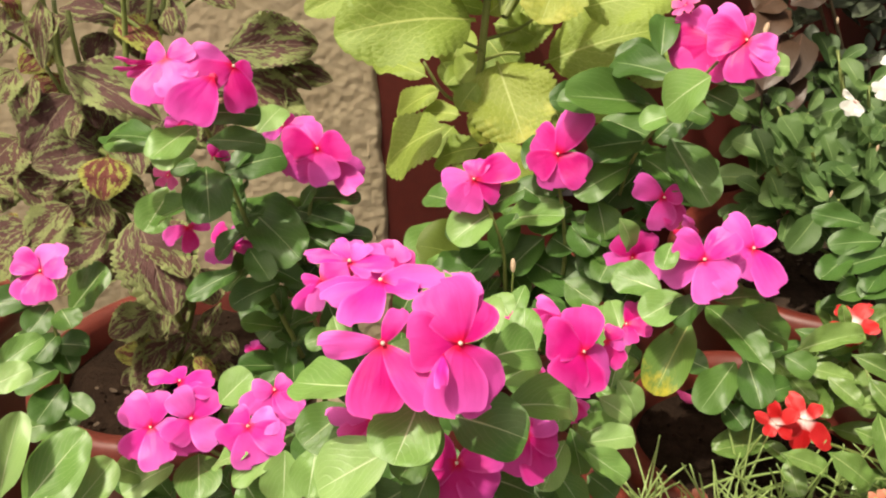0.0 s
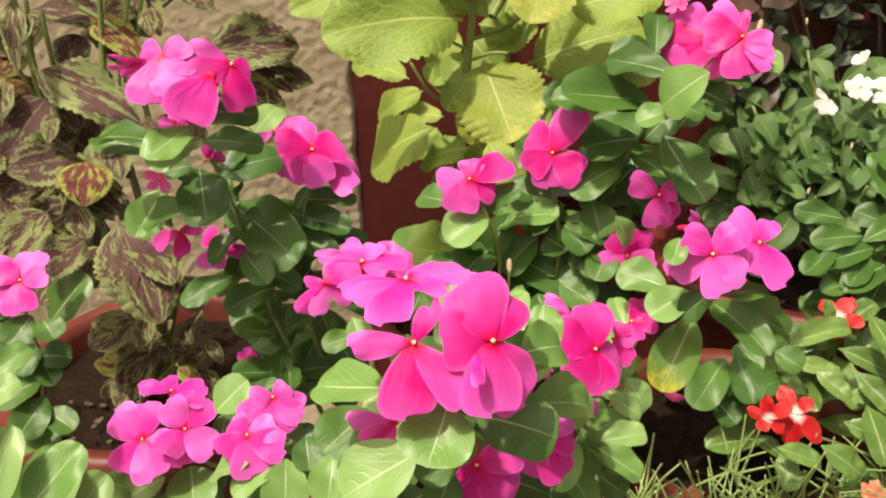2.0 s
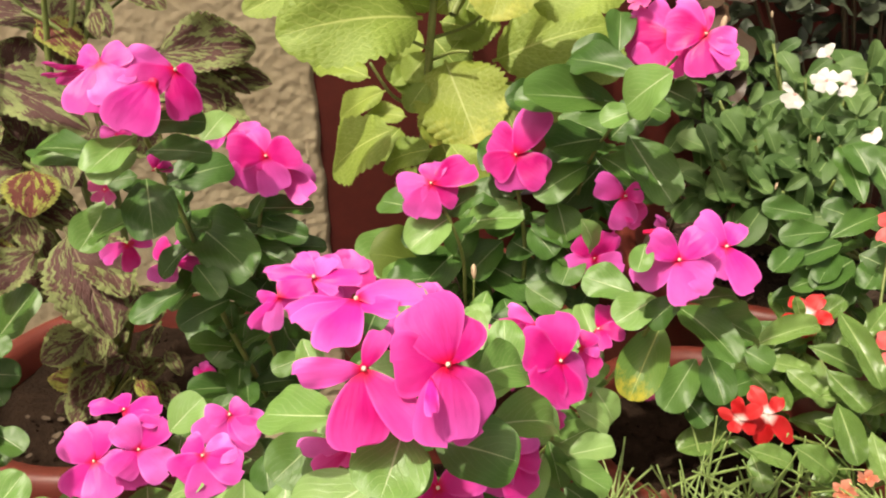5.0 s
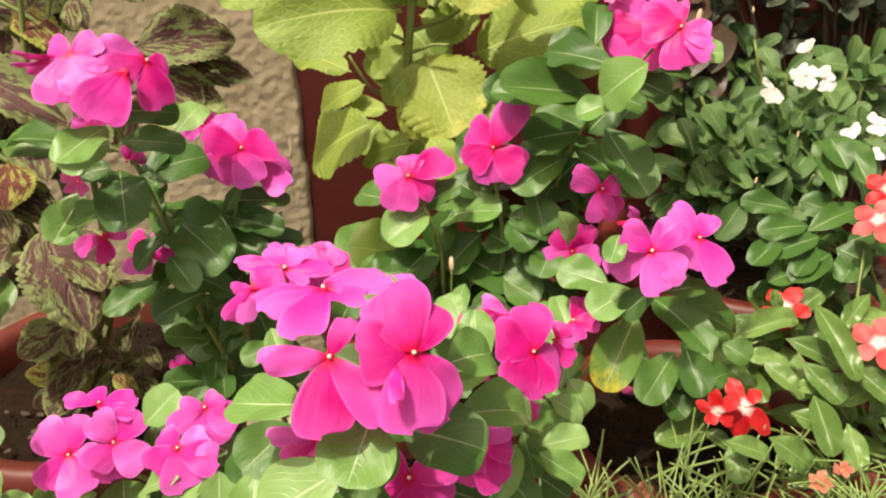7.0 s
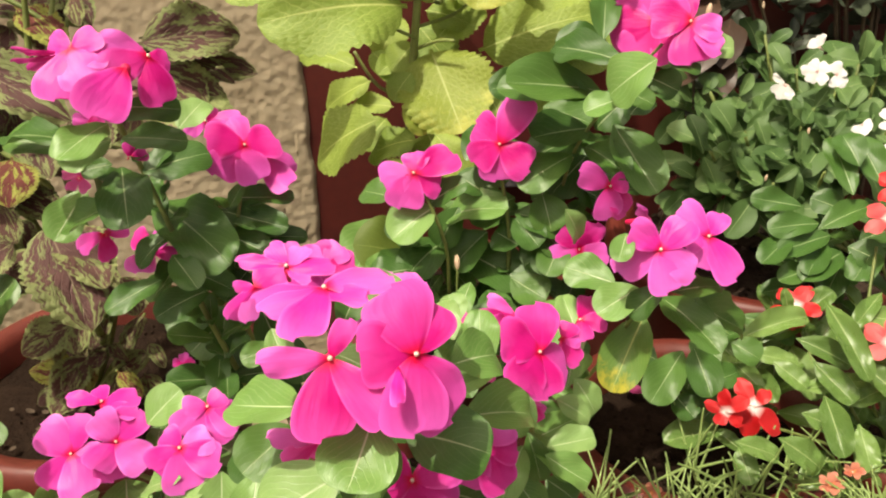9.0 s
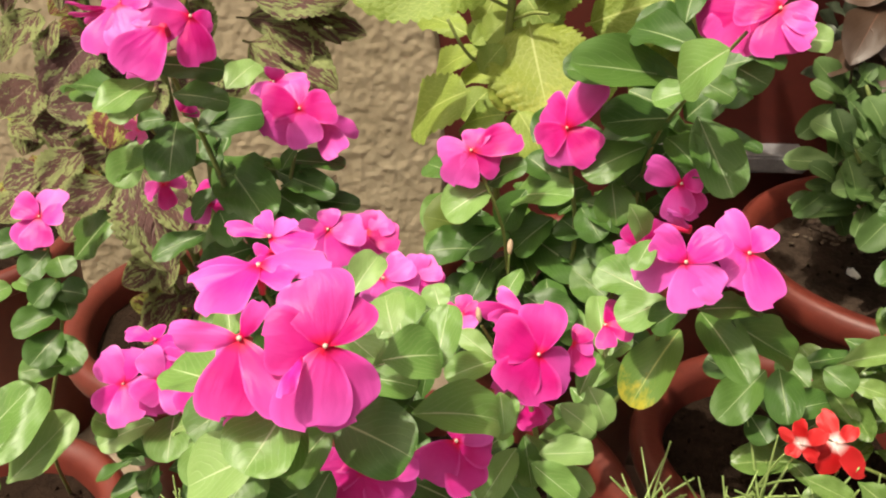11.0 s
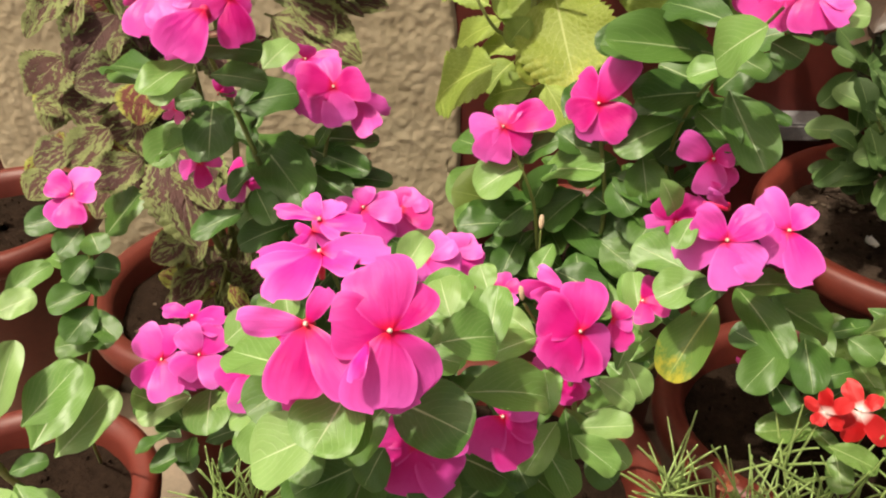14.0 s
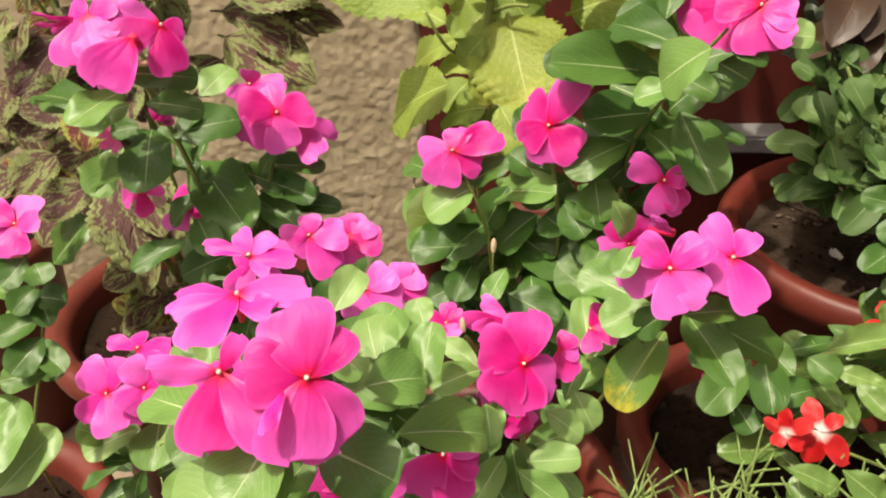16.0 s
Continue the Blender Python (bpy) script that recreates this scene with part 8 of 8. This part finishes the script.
leaf(coleus, (-0.3220, 0.5973, 0.5970), (-0.3340, 0.5666, 0.5771), 0.0287, (0.3676, -0.6015, 0.7093), "g")
leaf(coleus, (-0.2877, 0.6396, 0.5794), (-0.2810, 0.6735, 0.6025), 0.0264, (0.3136, -0.5768, 0.7543), "c")
leaf(coleus, (-0.3280, 0.5300, 0.4811), (-0.3409, 0.5053, 0.4671), 0.0286, (0.3216, -0.5889, 0.7415), "g")
leaf(coleus, (-0.2446, 0.5428, 0.4806), (-0.2620, 0.5094, 0.4617), 0.0327, (0.2665, -0.5772, 0.7719), "g")
leaf(coleus, (-0.2126, 0.5653, 0.4579), (-0.2238, 0.5304, 0.4380), 0.0378, (0.2383, -0.5375, 0.8089), "g")
leaf(coleus, (-0.2106, 0.5765, 0.4363), (-0.1922, 0.5452, 0.4175), 0.0296, (0.1337, -0.4507, 0.8826), "g")
leaf(coleus, (-0.2534, 0.6758, 0.5822), (-0.2159, 0.6460, 0.5608), 0.0360, (0.0460, -0.5432, 0.8383), "g")
leaf(coleus, (-0.2258, 0.6817, 0.6348), (-0.2532, 0.6570, 0.6186), 0.0330, (0.2532, -0.7107, 0.6564), "g")
leaf(coleus, (-0.3261, 0.6138, 0.6389), (-0.3404, 0.5915, 0.6240), 0.0252, (0.3616, -0.6658, 0.6527), "g")
stem(coleus, ((-0.3000, 0.6600, 0.2500), (-0.2219, 0.5825, 0.3678), (-0.2033, 0.5922, 0.3902)), 0.0016, 0.0012)
leaf(coleus, (-0.2033, 0.5922, 0.3902), (-0.2132, 0.5693, 0.3777), 0.0163, (-0.0527, -0.4625, 0.8851), "g")
leaf(coleus, (-0.1953, 0.5609, 0.3840), (-0.1804, 0.5406, 0.3722), 0.0114, (0.0726, -0.4611, 0.8844), "g")
leaf(coleus, (-0.2571, 0.5584, 0.4060), (-0.2530, 0.5317, 0.3909), 0.0150, (0.4856, -0.3711, 0.7915), "g")
stem(coleus, ((-0.3000, 0.6600, 0.2500), (-0.2229, 0.5613, 0.3509), (-0.2057, 0.5499, 0.3567)), 0.0016, 0.0012)
leaf(coleus, (-0.2057, 0.5499, 0.3567), (-0.2254, 0.5345, 0.3492), 0.0195, (-0.0010, -0.4391, 0.8984), "k")
leaf(coleus, (-0.2394, 0.5332, 0.3862), (-0.2457, 0.5141, 0.3760), 0.0131, (0.4432, -0.5316, 0.7218), "g")
leaf(coleus, (-0.2258, 0.5621, 0.3833), (-0.2094, 0.5492, 0.3755), 0.0107, (-0.0591, -0.5710, 0.8189), "g")
stem(coleus, ((-0.3000, 0.6600, 0.2500), (-0.2246, 0.5484, 0.3653), (-0.2091, 0.5239, 0.3852)), 0.0016, 0.0012)
leaf(coleus, (-0.2091, 0.5239, 0.3852), (-0.1887, 0.5043, 0.3738), 0.0134, (0.0645, -0.4499, 0.8907), "k")
leaf(coleus, (-0.2446, 0.5731, 0.3528), (-0.2543, 0.5558, 0.3438), 0.0140, (0.1809, -0.5328, 0.8267), "k")
leaf(coleus, (-0.2051, 0.5639, 0.3527), (-0.1894, 0.5379, 0.3382), 0.0172, (0.1467, -0.4138, 0.8985), "g")
stem(coleus, ((-0.3000, 0.6600, 0.2500), (-0.2331, 0.5750, 0.3725), (-0.2256, 0.5768, 0.3991)), 0.0016, 0.0012)
leaf(coleus, (-0.2256, 0.5768, 0.3991), (-0.2306, 0.5573, 0.3883), 0.0141, (0.0339, -0.4922, 0.8698), "g")
leaf(coleus, (-0.2497, 0.5760, 0.3967), (-0.2636, 0.5632, 0.3900), 0.0134, (0.0207, -0.4830, 0.8754), "g")
leaf(coleus, (-0.2281, 0.5388, 0.4249), (-0.2278, 0.5113, 0.4095), 0.0169, (0.0856, -0.4871, 0.8691), "g")
stem(coleus, ((-0.3000, 0.6600, 0.2500), (-0.2550, 0.5741, 0.3673), (-0.2689, 0.5752, 0.3890)), 0.0016, 0.0012)
leaf(coleus, (-0.2689, 0.5752, 0.3890), (-0.2794, 0.5600, 0.3809), 0.0106, (0.4245, -0.6388, 0.6417), "g")
leaf(coleus, (-0.2139, 0.5837, 0.3859), (-0.2145, 0.5603, 0.3728), 0.0125, (0.3447, -0.4645, 0.8157), "g")
leaf(coleus, (-0.2640, 0.5666, 0.3776), (-0.2738, 0.5515, 0.3696), 0.0132, (0.0709, -0.5022, 0.8619), "g")
stem(coleus, ((-0.3000, 0.6600, 0.2500), (-0.2262, 0.5614, 0.3589), (-0.2121, 0.5499, 0.3725)), 0.0016, 0.0012)
leaf(coleus, (-0.2121, 0.5499, 0.3725), (-0.2131, 0.5234, 0.3582), 0.0175, (0.0133, -0.4743, 0.8802), "g")
leaf(coleus, (-0.2206, 0.5463, 0.3880), (-0.2344, 0.5339, 0.3816), 0.0130, (0.2438, -0.6431, 0.7260), "c")
leaf(coleus, (-0.2679, 0.5605, 0.3490), (-0.2834, 0.5461, 0.3418), 0.0145, (0.2975, -0.6606, 0.6892), "c")
stem(coleus, ((-0.3000, 0.6600, 0.2500), (-0.2404, 0.5518, 0.3823), (-0.2389, 0.5300, 0.4176)), 0.0016, 0.0012)
leaf(coleus, (-0.2389, 0.5300, 0.4176), (-0.2219, 0.5124, 0.4072), 0.0130, (-0.1006, -0.5805, 0.8080), "g")
leaf(coleus, (-0.2344, 0.5435, 0.3700), (-0.2441, 0.5257, 0.3607), 0.0144, (0.0570, -0.4852, 0.8725), "k")
leaf(coleus, (-0.2908, 0.6026, 0.5190), (-0.3051, 0.5875, 0.5101), 0.0173, (0.0853, -0.5682, 0.8185), "k")
leaf(coleus, (-0.3324, 0.6225, 0.5456), (-0.3029, 0.6130, 0.5383), 0.0171, (0.0799, -0.4398, 0.8945), "g")
leaf(coleus, (-0.3039, 0.6187, 0.5009), (-0.2838, 0.6087, 0.4938), 0.0115, (0.1653, -0.3260, 0.9308), "c")
leaf(coleus, (-0.3599, 0.6210, 0.5772), (-0.3637, 0.5919, 0.5582), 0.0161, (0.3999, -0.5366, 0.7431), "g")
leaf(coleus, (-0.3542, 0.6419, 0.6315), (-0.3643, 0.6290, 0.6229), 0.0100, (0.4394, -0.7100, 0.5503), "c")
leaf(coleus, (-0.2770, 0.5935, 0.4629), (-0.2998, 0.5743, 0.4522), 0.0254, (0.0000, -0.4851, 0.8744), "g")
leaf(coleus, (-0.3549, 0.5907, 0.5334), (-0.3636, 0.5697, 0.5205), 0.0147, (0.3405, -0.5919, 0.7305), "g")
leaf(coleus, (-0.2736, 0.5681, 0.5033), (-0.2581, 0.5395, 0.4853), 0.0185, (-0.0900, -0.5652, 0.8200), "g")
leaf(coleus, (-0.3488, 0.5924, 0.5064), (-0.3500, 0.5702, 0.4927), 0.0134, (0.5733, -0.4523, 0.6832), "g")
leaf(coleus, (-0.3162, 0.5902, 0.4820), (-0.3434, 0.5777, 0.4754), 0.0233, (0.0434, -0.5388, 0.8413), "k")
leaf(coleus, (-0.2702, 0.5839, 0.4614), (-0.2428, 0.5783, 0.4570), 0.0172, (0.0267, -0.5373, 0.8429), "g")
leaf(coleus, (-0.3542, 0.6685, 0.6045), (-0.3717, 0.6617, 0.6005), 0.0141, (0.1379, -0.7425, 0.6555), "k")
leaf(coleus, (-0.2592, 0.6088, 0.5259), (-0.2355, 0.5891, 0.5125), 0.0152, (0.2103, -0.3641, 0.9073), "c")
leaf(coleus, (-0.2720, 0.5894, 0.4662), (-0.3005, 0.5812, 0.4623), 0.0165, (0.0846, -0.6501, 0.7551), "g")
leaf(coleus, (-0.3111, 0.5963, 0.5907), (-0.3052, 0.5665, 0.5708), 0.0154, (0.1050, -0.5372, 0.8369), "g")
leaf(coleus, (-0.2322, 0.5817, 0.5489), (-0.2471, 0.5685, 0.5410), 0.0122, (0.3417, -0.7368, 0.5834), "c")
leaf(coleus, (-0.2734, 0.5783, 0.5666), (-0.2765, 0.5582, 0.5536), 0.0113, (0.0377, -0.5446, 0.8379), "g")
leaf(coleus, (-0.2831, 0.5783, 0.4849), (-0.2762, 0.5502, 0.4677), 0.0177, (0.0256, -0.5169, 0.8556), "g")
leaf(coleus, (-0.3461, 0.6144, 0.6232), (-0.3667, 0.6086, 0.6200), 0.0169, (0.0962, -0.7228, 0.6843), "g")
leaf(coleus, (-0.2712, 0.5941, 0.4693), (-0.2642, 0.5622, 0.4500), 0.0192, (0.0596, -0.5072, 0.8598), "g")
leaf(coleus, (-0.2551, 0.6766, 0.6182), (-0.2332, 0.6595, 0.6056), 0.0157, (0.1620, -0.4449, 0.8808), "c")
leaf(coleus, (-0.3693, 0.6736, 0.6160), (-0.3611, 0.6372, 0.5910), 0.0187, (0.5420, -0.3899, 0.7445), "c")
leaf(coleus, (-0.2909, 0.6127, 0.6349), (-0.2891, 0.5874, 0.6174), 0.0116, (0.3148, -0.5238, 0.7916), "g")
leaf(coleus, (-0.3461, 0.6062, 0.6231), (-0.3347, 0.5723, 0.5998), 0.0163, (0.5270, -0.3540, 0.7726), "g")
leaf(coleus, (-0.3405, 0.6389, 0.6447), (-0.3210, 0.6140, 0.6266), 0.0162, (0.4594, -0.2564, 0.8504), "k")
leaf(coleus, (-0.2926, 0.5894, 0.4783), (-0.2772, 0.5740, 0.4684), 0.0101, (0.3204, -0.2673, 0.9088), "k")
leaf(coleus, (-0.3598, 0.5721, 0.5144), (-0.3343, 0.5636, 0.5081), 0.0160, (0.0891, -0.4065, 0.9093), "g")
leaf(coleus, (-0.2760, 0.5813, 0.4867), (-0.2557, 0.5501, 0.4672), 0.0187, (0.3232, -0.3420, 0.8824), "g")
leaf(coleus, (-0.2117, 0.6268, 0.6321), (-0.2035, 0.6027, 0.6151), 0.0143, (-0.1548, -0.6028, 0.7827), "g")
leaf(coleus, (-0.3384, 0.5614, 0.4964), (-0.3243, 0.5401, 0.4830), 0.0121, (-0.1107, -0.5816, 0.8059), "k")
leaf(coleus, (-0.3636, 0.5822, 0.4531), (-0.3475, 0.5523, 0.4349), 0.0156, (0.5033, -0.2322, 0.8324), "c")
leaf(coleus, (-0.3476, 0.5954, 0.5256), (-0.3309, 0.5775, 0.5137), 0.0107, (0.3127, -0.3083, 0.8984), "g")
leaf(coleus, (-0.3525, 0.6135, 0.5180), (-0.3542, 0.5693, 0.4907), 0.0310, (0.1302, -0.5235, 0.8420), "g")
leaf(coleus, (-0.2991, 0.6143, 0.4926), (-0.2427, 0.5929, 0.4772), 0.0329, (0.0832, -0.4282, 0.8999), "g")
leaf(coleus, (-0.2683, 0.6491, 0.5593), (-0.3131, 0.6295, 0.5482), 0.0344, (0.1517, -0.7289, 0.6676), "g")
leaf(coleus, (-0.2773, 0.6447, 0.5124), (-0.3066, 0.6258, 0.5014), 0.0227, (0.1733, -0.6790, 0.7134), "c")
leaf(coleus, (-0.3683, 0.6528, 0.5067), (-0.3917, 0.6132, 0.4829), 0.0417, (0.0858, -0.5493, 0.8312), "k")
leaf(coleus, (-0.2852, 0.6229, 0.5414), (-0.2644, 0.5804, 0.5137), 0.0250, (0.1222, -0.4994, 0.8577), "g")
leaf(coleus, (-0.2986, 0.6338, 0.5763), (-0.3350, 0.6176, 0.5669), 0.0253, (0.1868, -0.7715, 0.6082), "k")
leaf(coleus, (-0.2192, 0.6999, 0.6396), (-0.1728, 0.6731, 0.6190), 0.0316, (0.0019, -0.6064, 0.7951), "g")
leaf(coleus, (-0.2902, 0.7042, 0.6028), (-0.2509, 0.6702, 0.5783), 0.0277, (0.2351, -0.3768, 0.8960), "g")
leaf(coleus, (-0.3414, 0.6776, 0.6134), (-0.3700, 0.6554, 0.5992), 0.0236, (0.3148, -0.7635, 0.5639), "c")
leaf(coleus, (-0.2490, 0.6231, 0.4448), (-0.2254, 0.5656, 0.4105), 0.0351, (0.1722, -0.4506, 0.8759), "g")
leaf(coleus, (-0.3109, 0.6498, 0.6020), (-0.3353, 0.6246, 0.5859), 0.0272, (0.2854, -0.6966, 0.6583), "k")
leaf(coleus, (-0.2419, 0.6890, 0.6320), (-0.2121, 0.6507, 0.6044), 0.0240, (0.2853, -0.4042, 0.8690), "c")
leaf(coleus, (-0.2661, 0.6587, 0.6193), (-0.2221, 0.6233, 0.5935), 0.0275, (0.0630, -0.5358, 0.8420), "k")
leaf(coleus, (-0.2678, 0.7129, 0.6338), (-0.2243, 0.6669, 0.6004), 0.0369, (0.2037, -0.4418, 0.8737), "g")
leaf(coleus, (-0.3111, 0.6106, 0.4673), (-0.2991, 0.5704, 0.4429), 0.0226, (-0.0683, -0.5321, 0.8439), "k")
leaf(coleus, (-0.2789, 0.6080, 0.4546), (-0.2293, 0.5882, 0.4408), 0.0330, (0.0239, -0.5300, 0.8477), "g")
leaf(coleus, (-0.2664, 0.6035, 0.5046), (-0.2867, 0.5750, 0.4877), 0.0276, (0.0177, -0.5180, 0.8552), "g")
leaf(coleus, (-0.3001, 0.6636, 0.6207), (-0.3301, 0.6307, 0.5994), 0.0328, (0.2569, -0.6798, 0.6869), "g")
leaf(coleus, (-0.3015, 0.6166, 0.5018), (-0.2468, 0.5899, 0.4831), 0.0379, (0.0925, -0.4360, 0.8952), "g")
leaf(coleus, (-0.3538, 0.6163, 0.5119), (-0.3138, 0.5738, 0.4842), 0.0261, (0.0120, -0.5381, 0.8428), "g")
leaf(coleus, (-0.2688, 0.5967, 0.4510), (-0.2974, 0.5586, 0.4298), 0.0331, (0.2899, -0.6220, 0.7274), "g")
leaf(coleus, (-0.3086, 0.6336, 0.4975), (-0.3440, 0.6148, 0.4871), 0.0313, (0.0991, -0.6178, 0.7800), "g")
leaf(coleus, (-0.2861, 0.6741, 0.5776), (-0.2544, 0.6434, 0.5560), 0.0229, (0.1575, -0.4548, 0.8766), "c")
leaf(coleus, (-0.2948, 0.6385, 0.4771), (-0.3353, 0.6188, 0.4665), 0.0340, (0.1319, -0.6662, 0.7340), "k")
leaf(coleus, (-0.2885, 0.6346, 0.5749), (-0.2700, 0.5938, 0.5475), 0.0230, (0.0695, -0.5334, 0.8430), "c")
leaf(coleus, (-0.2852, 0.6519, 0.5663), (-0.2644, 0.5975, 0.5304), 0.0293, (0.3026, -0.4413, 0.8448), "c")
leaf(coleus, (-0.2651, 0.6397, 0.5093), (-0.2977, 0.6054, 0.4891), 0.0319, (0.1945, -0.6283, 0.7532), "g")
leaf(coleus, (-0.2749, 0.5894, 0.4942), (-0.3189, 0.5656, 0.4814), 0.0324, (0.2207, -0.7477, 0.6262), "g")
leaf(coleus, (-0.3673, 0.5926, 0.4653), (-0.3755, 0.5569, 0.4445), 0.0275, (0.1499, -0.5225, 0.8394), "k")
leaf(coleus, (-0.2031, 0.6746, 0.5513), (-0.1161, 0.6414, 0.5225), 0.0502, (0.0452, -0.5835, 0.8109), "g")
leaf(coleus, (-0.2179, 0.7033, 0.5622), (-0.1044, 0.7023, 0.5478), 0.0414, (0.0868, -0.6741, 0.7335), "c")
leaf(coleus, (-0.1999, 0.6754, 0.5330), (-0.2227, 0.6365, 0.5144), 0.0412, (0.3264, -0.5572, 0.7636), "g")
leaf(coleus, (-0.2613, 0.5277, 0.4860), (-0.2987, 0.5274, 0.4901), 0.0284, (0.0963, -0.5422, 0.8347), "k")
leaf(coleus, (-0.2208, 0.5323, 0.5021), (-0.1867, 0.4865, 0.4755), 0.0361, (0.1982, -0.3765, 0.9050), "g")
leaf(coleus, (-0.3239, 0.5833, 0.5486), (-0.3174, 0.6247, 0.5714), 0.0385, (0.4171, -0.4864, 0.7678), "c")
leaf(coleus, (-0.3102, 0.5787, 0.5374), (-0.2748, 0.6054, 0.5473), 0.0367, (0.2971, -0.6545, 0.6953), "c")
leaf(coleus, (-0.2321, 0.5449, 0.3871), (-0.2535, 0.5119, 0.3745), 0.0269, (0.2890, -0.5017, 0.8154), "g")
leaf(coleus, (-0.2280, 0.5227, 0.5121), (-0.1952, 0.4701, 0.4557), 0.0514, (0.2849, -0.6841, 0.6714), "c")
leaf(coleus, (-0.2875, 0.6065, 0.5750), (-0.3108, 0.5546, 0.5394), 0.0401, (0.3371, -0.7373, 0.5854), "c")
leaf(coleus, (-0.2615, 0.5745, 0.5362), (-0.3026, 0.5433, 0.5397), 0.0377, (0.3110, -0.7112, 0.6304), "c")
leaf(coleus, (-0.3017, 0.6163, 0.5932), (-0.2185, 0.5840, 0.5560), 0.0379, (0.3526, -0.7455, 0.5656), "c")
leaf(coleus, (-0.1884, 0.6562, 0.5877), (-0.1115, 0.6860, 0.5828), 0.0430, (0.2148, -0.7924, 0.5710), "c")
leaf(coleus, (-0.1775, 0.6582, 0.5702), (-0.1245, 0.6603, 0.5330), 0.0322, (0.1993, -0.7849, 0.5867), "g")
leaf(coleus, (-0.2512, 0.5550, 0.5423), (-0.2469, 0.5211, 0.5208), 0.0347, (0.3087, -0.7109, 0.6319), "k")
leaf(coleus, (-0.2782, 0.5399, 0.5123), (-0.3031, 0.5079, 0.4933), 0.0301, (0.3347, -0.6742, 0.6583), "g")
leaf(coleus, (-0.2514, 0.5293, 0.4930), (-0.2780, 0.4925, 0.4865), 0.0286, (0.3035, -0.6660, 0.6814), "c")
leaf(coleus, (-0.2866, 0.5654, 0.5178), (-0.3184, 0.5495, 0.5292), 0.0272, (0.3356, -0.6864, 0.6451), "c")
portulaca = needles((0.1589, 0.4104, 0.2705), 0.050, 4, 11, "needle-leaved portulaca at the pot's edge")
portulaca = needles((0.2110, 0.3981, 0.2772), 0.060, 6, 12, "needle-leaved portulaca spilling over its pot")
flower(portulaca, (0.1575, 0.4128, 0.3290), (-0.1768, -0.3230, 0.9297), (0.2377, 0.9026, 0.3588), 0.0171, "orange", cup=25)
portulaca = needles((0.2699, 0.3921, 0.2756), 0.060, 7, 13, "needle-leaved portulaca spilling over its pot")
flower(portulaca, (0.2757, 0.4005, 0.3342), (-0.3182, -0.2537, 0.9134), (0.5393, 0.7440, 0.3945), 0.0198, "orange", cup=25)
flower(portulaca, (0.2935, 0.4067, 0.3379), (-0.2650, -0.2696, 0.9258), (0.5131, 0.7734, 0.3722), 0.0154, "orange", cup=25)
portulaca = needles((0.3249, 0.3865, 0.2741), 0.055, 6, 14, "needle-leaved portulaca spilling over its pot")
portulaca = needles((-0.1862, 0.4311, 0.2001), 0.040, 6, 15, "small needle-leaved portulaca at the front")
litter("dry_leaf_litter", (-0.3049, 0.6246, 0.2580), 0.028, 30, 0.0075, M_DRY, "dry curled leaf scraps lying on the soil", "leaf litter", 3)
litter("dry_leaf_litter", (0.3700, 0.8600, 0.2800), 0.045, 70, 0.008, M_DRY, "dry brown leaf scraps on the rear pot's soil", "leaf litter", 4)
litter("fallen_petal", (0.2110, 0.6104, 0.2500), 0.0, 1, 0.022, M_WITHERED, "fallen pink petal withering on the dark soil", "petal", 5)
litter("paper_scrap", (0.3500, 0.7750, 0.2840), 0.0, 1, 0.04, M_SCRAP, "small white scrap on the dry soil", "scrap", 6)

# paving stones under the pots, each its own piece
for i in range(-9, 10):
    for j in range(-7, 5):
        bm = bmesh.new()
        cx, cy = i * 0.2 + 0.03 + (0.1 if j % 2 else 0), j * 0.2 + 0.09
        w = 0.094
        bmesh.ops.create_cube(bm, size=1.0, matrix=Matrix.Translation((cx, cy, -0.01)) @ Matrix.Diagonal((2 * w, 2 * w, 0.022, 1)))
        bmesh.ops.bevel(bm, geom=bm.edges[:], offset=0.003, segments=1, affect="EDGES")
        part("paving_stone", bm, M_TILE, ground)
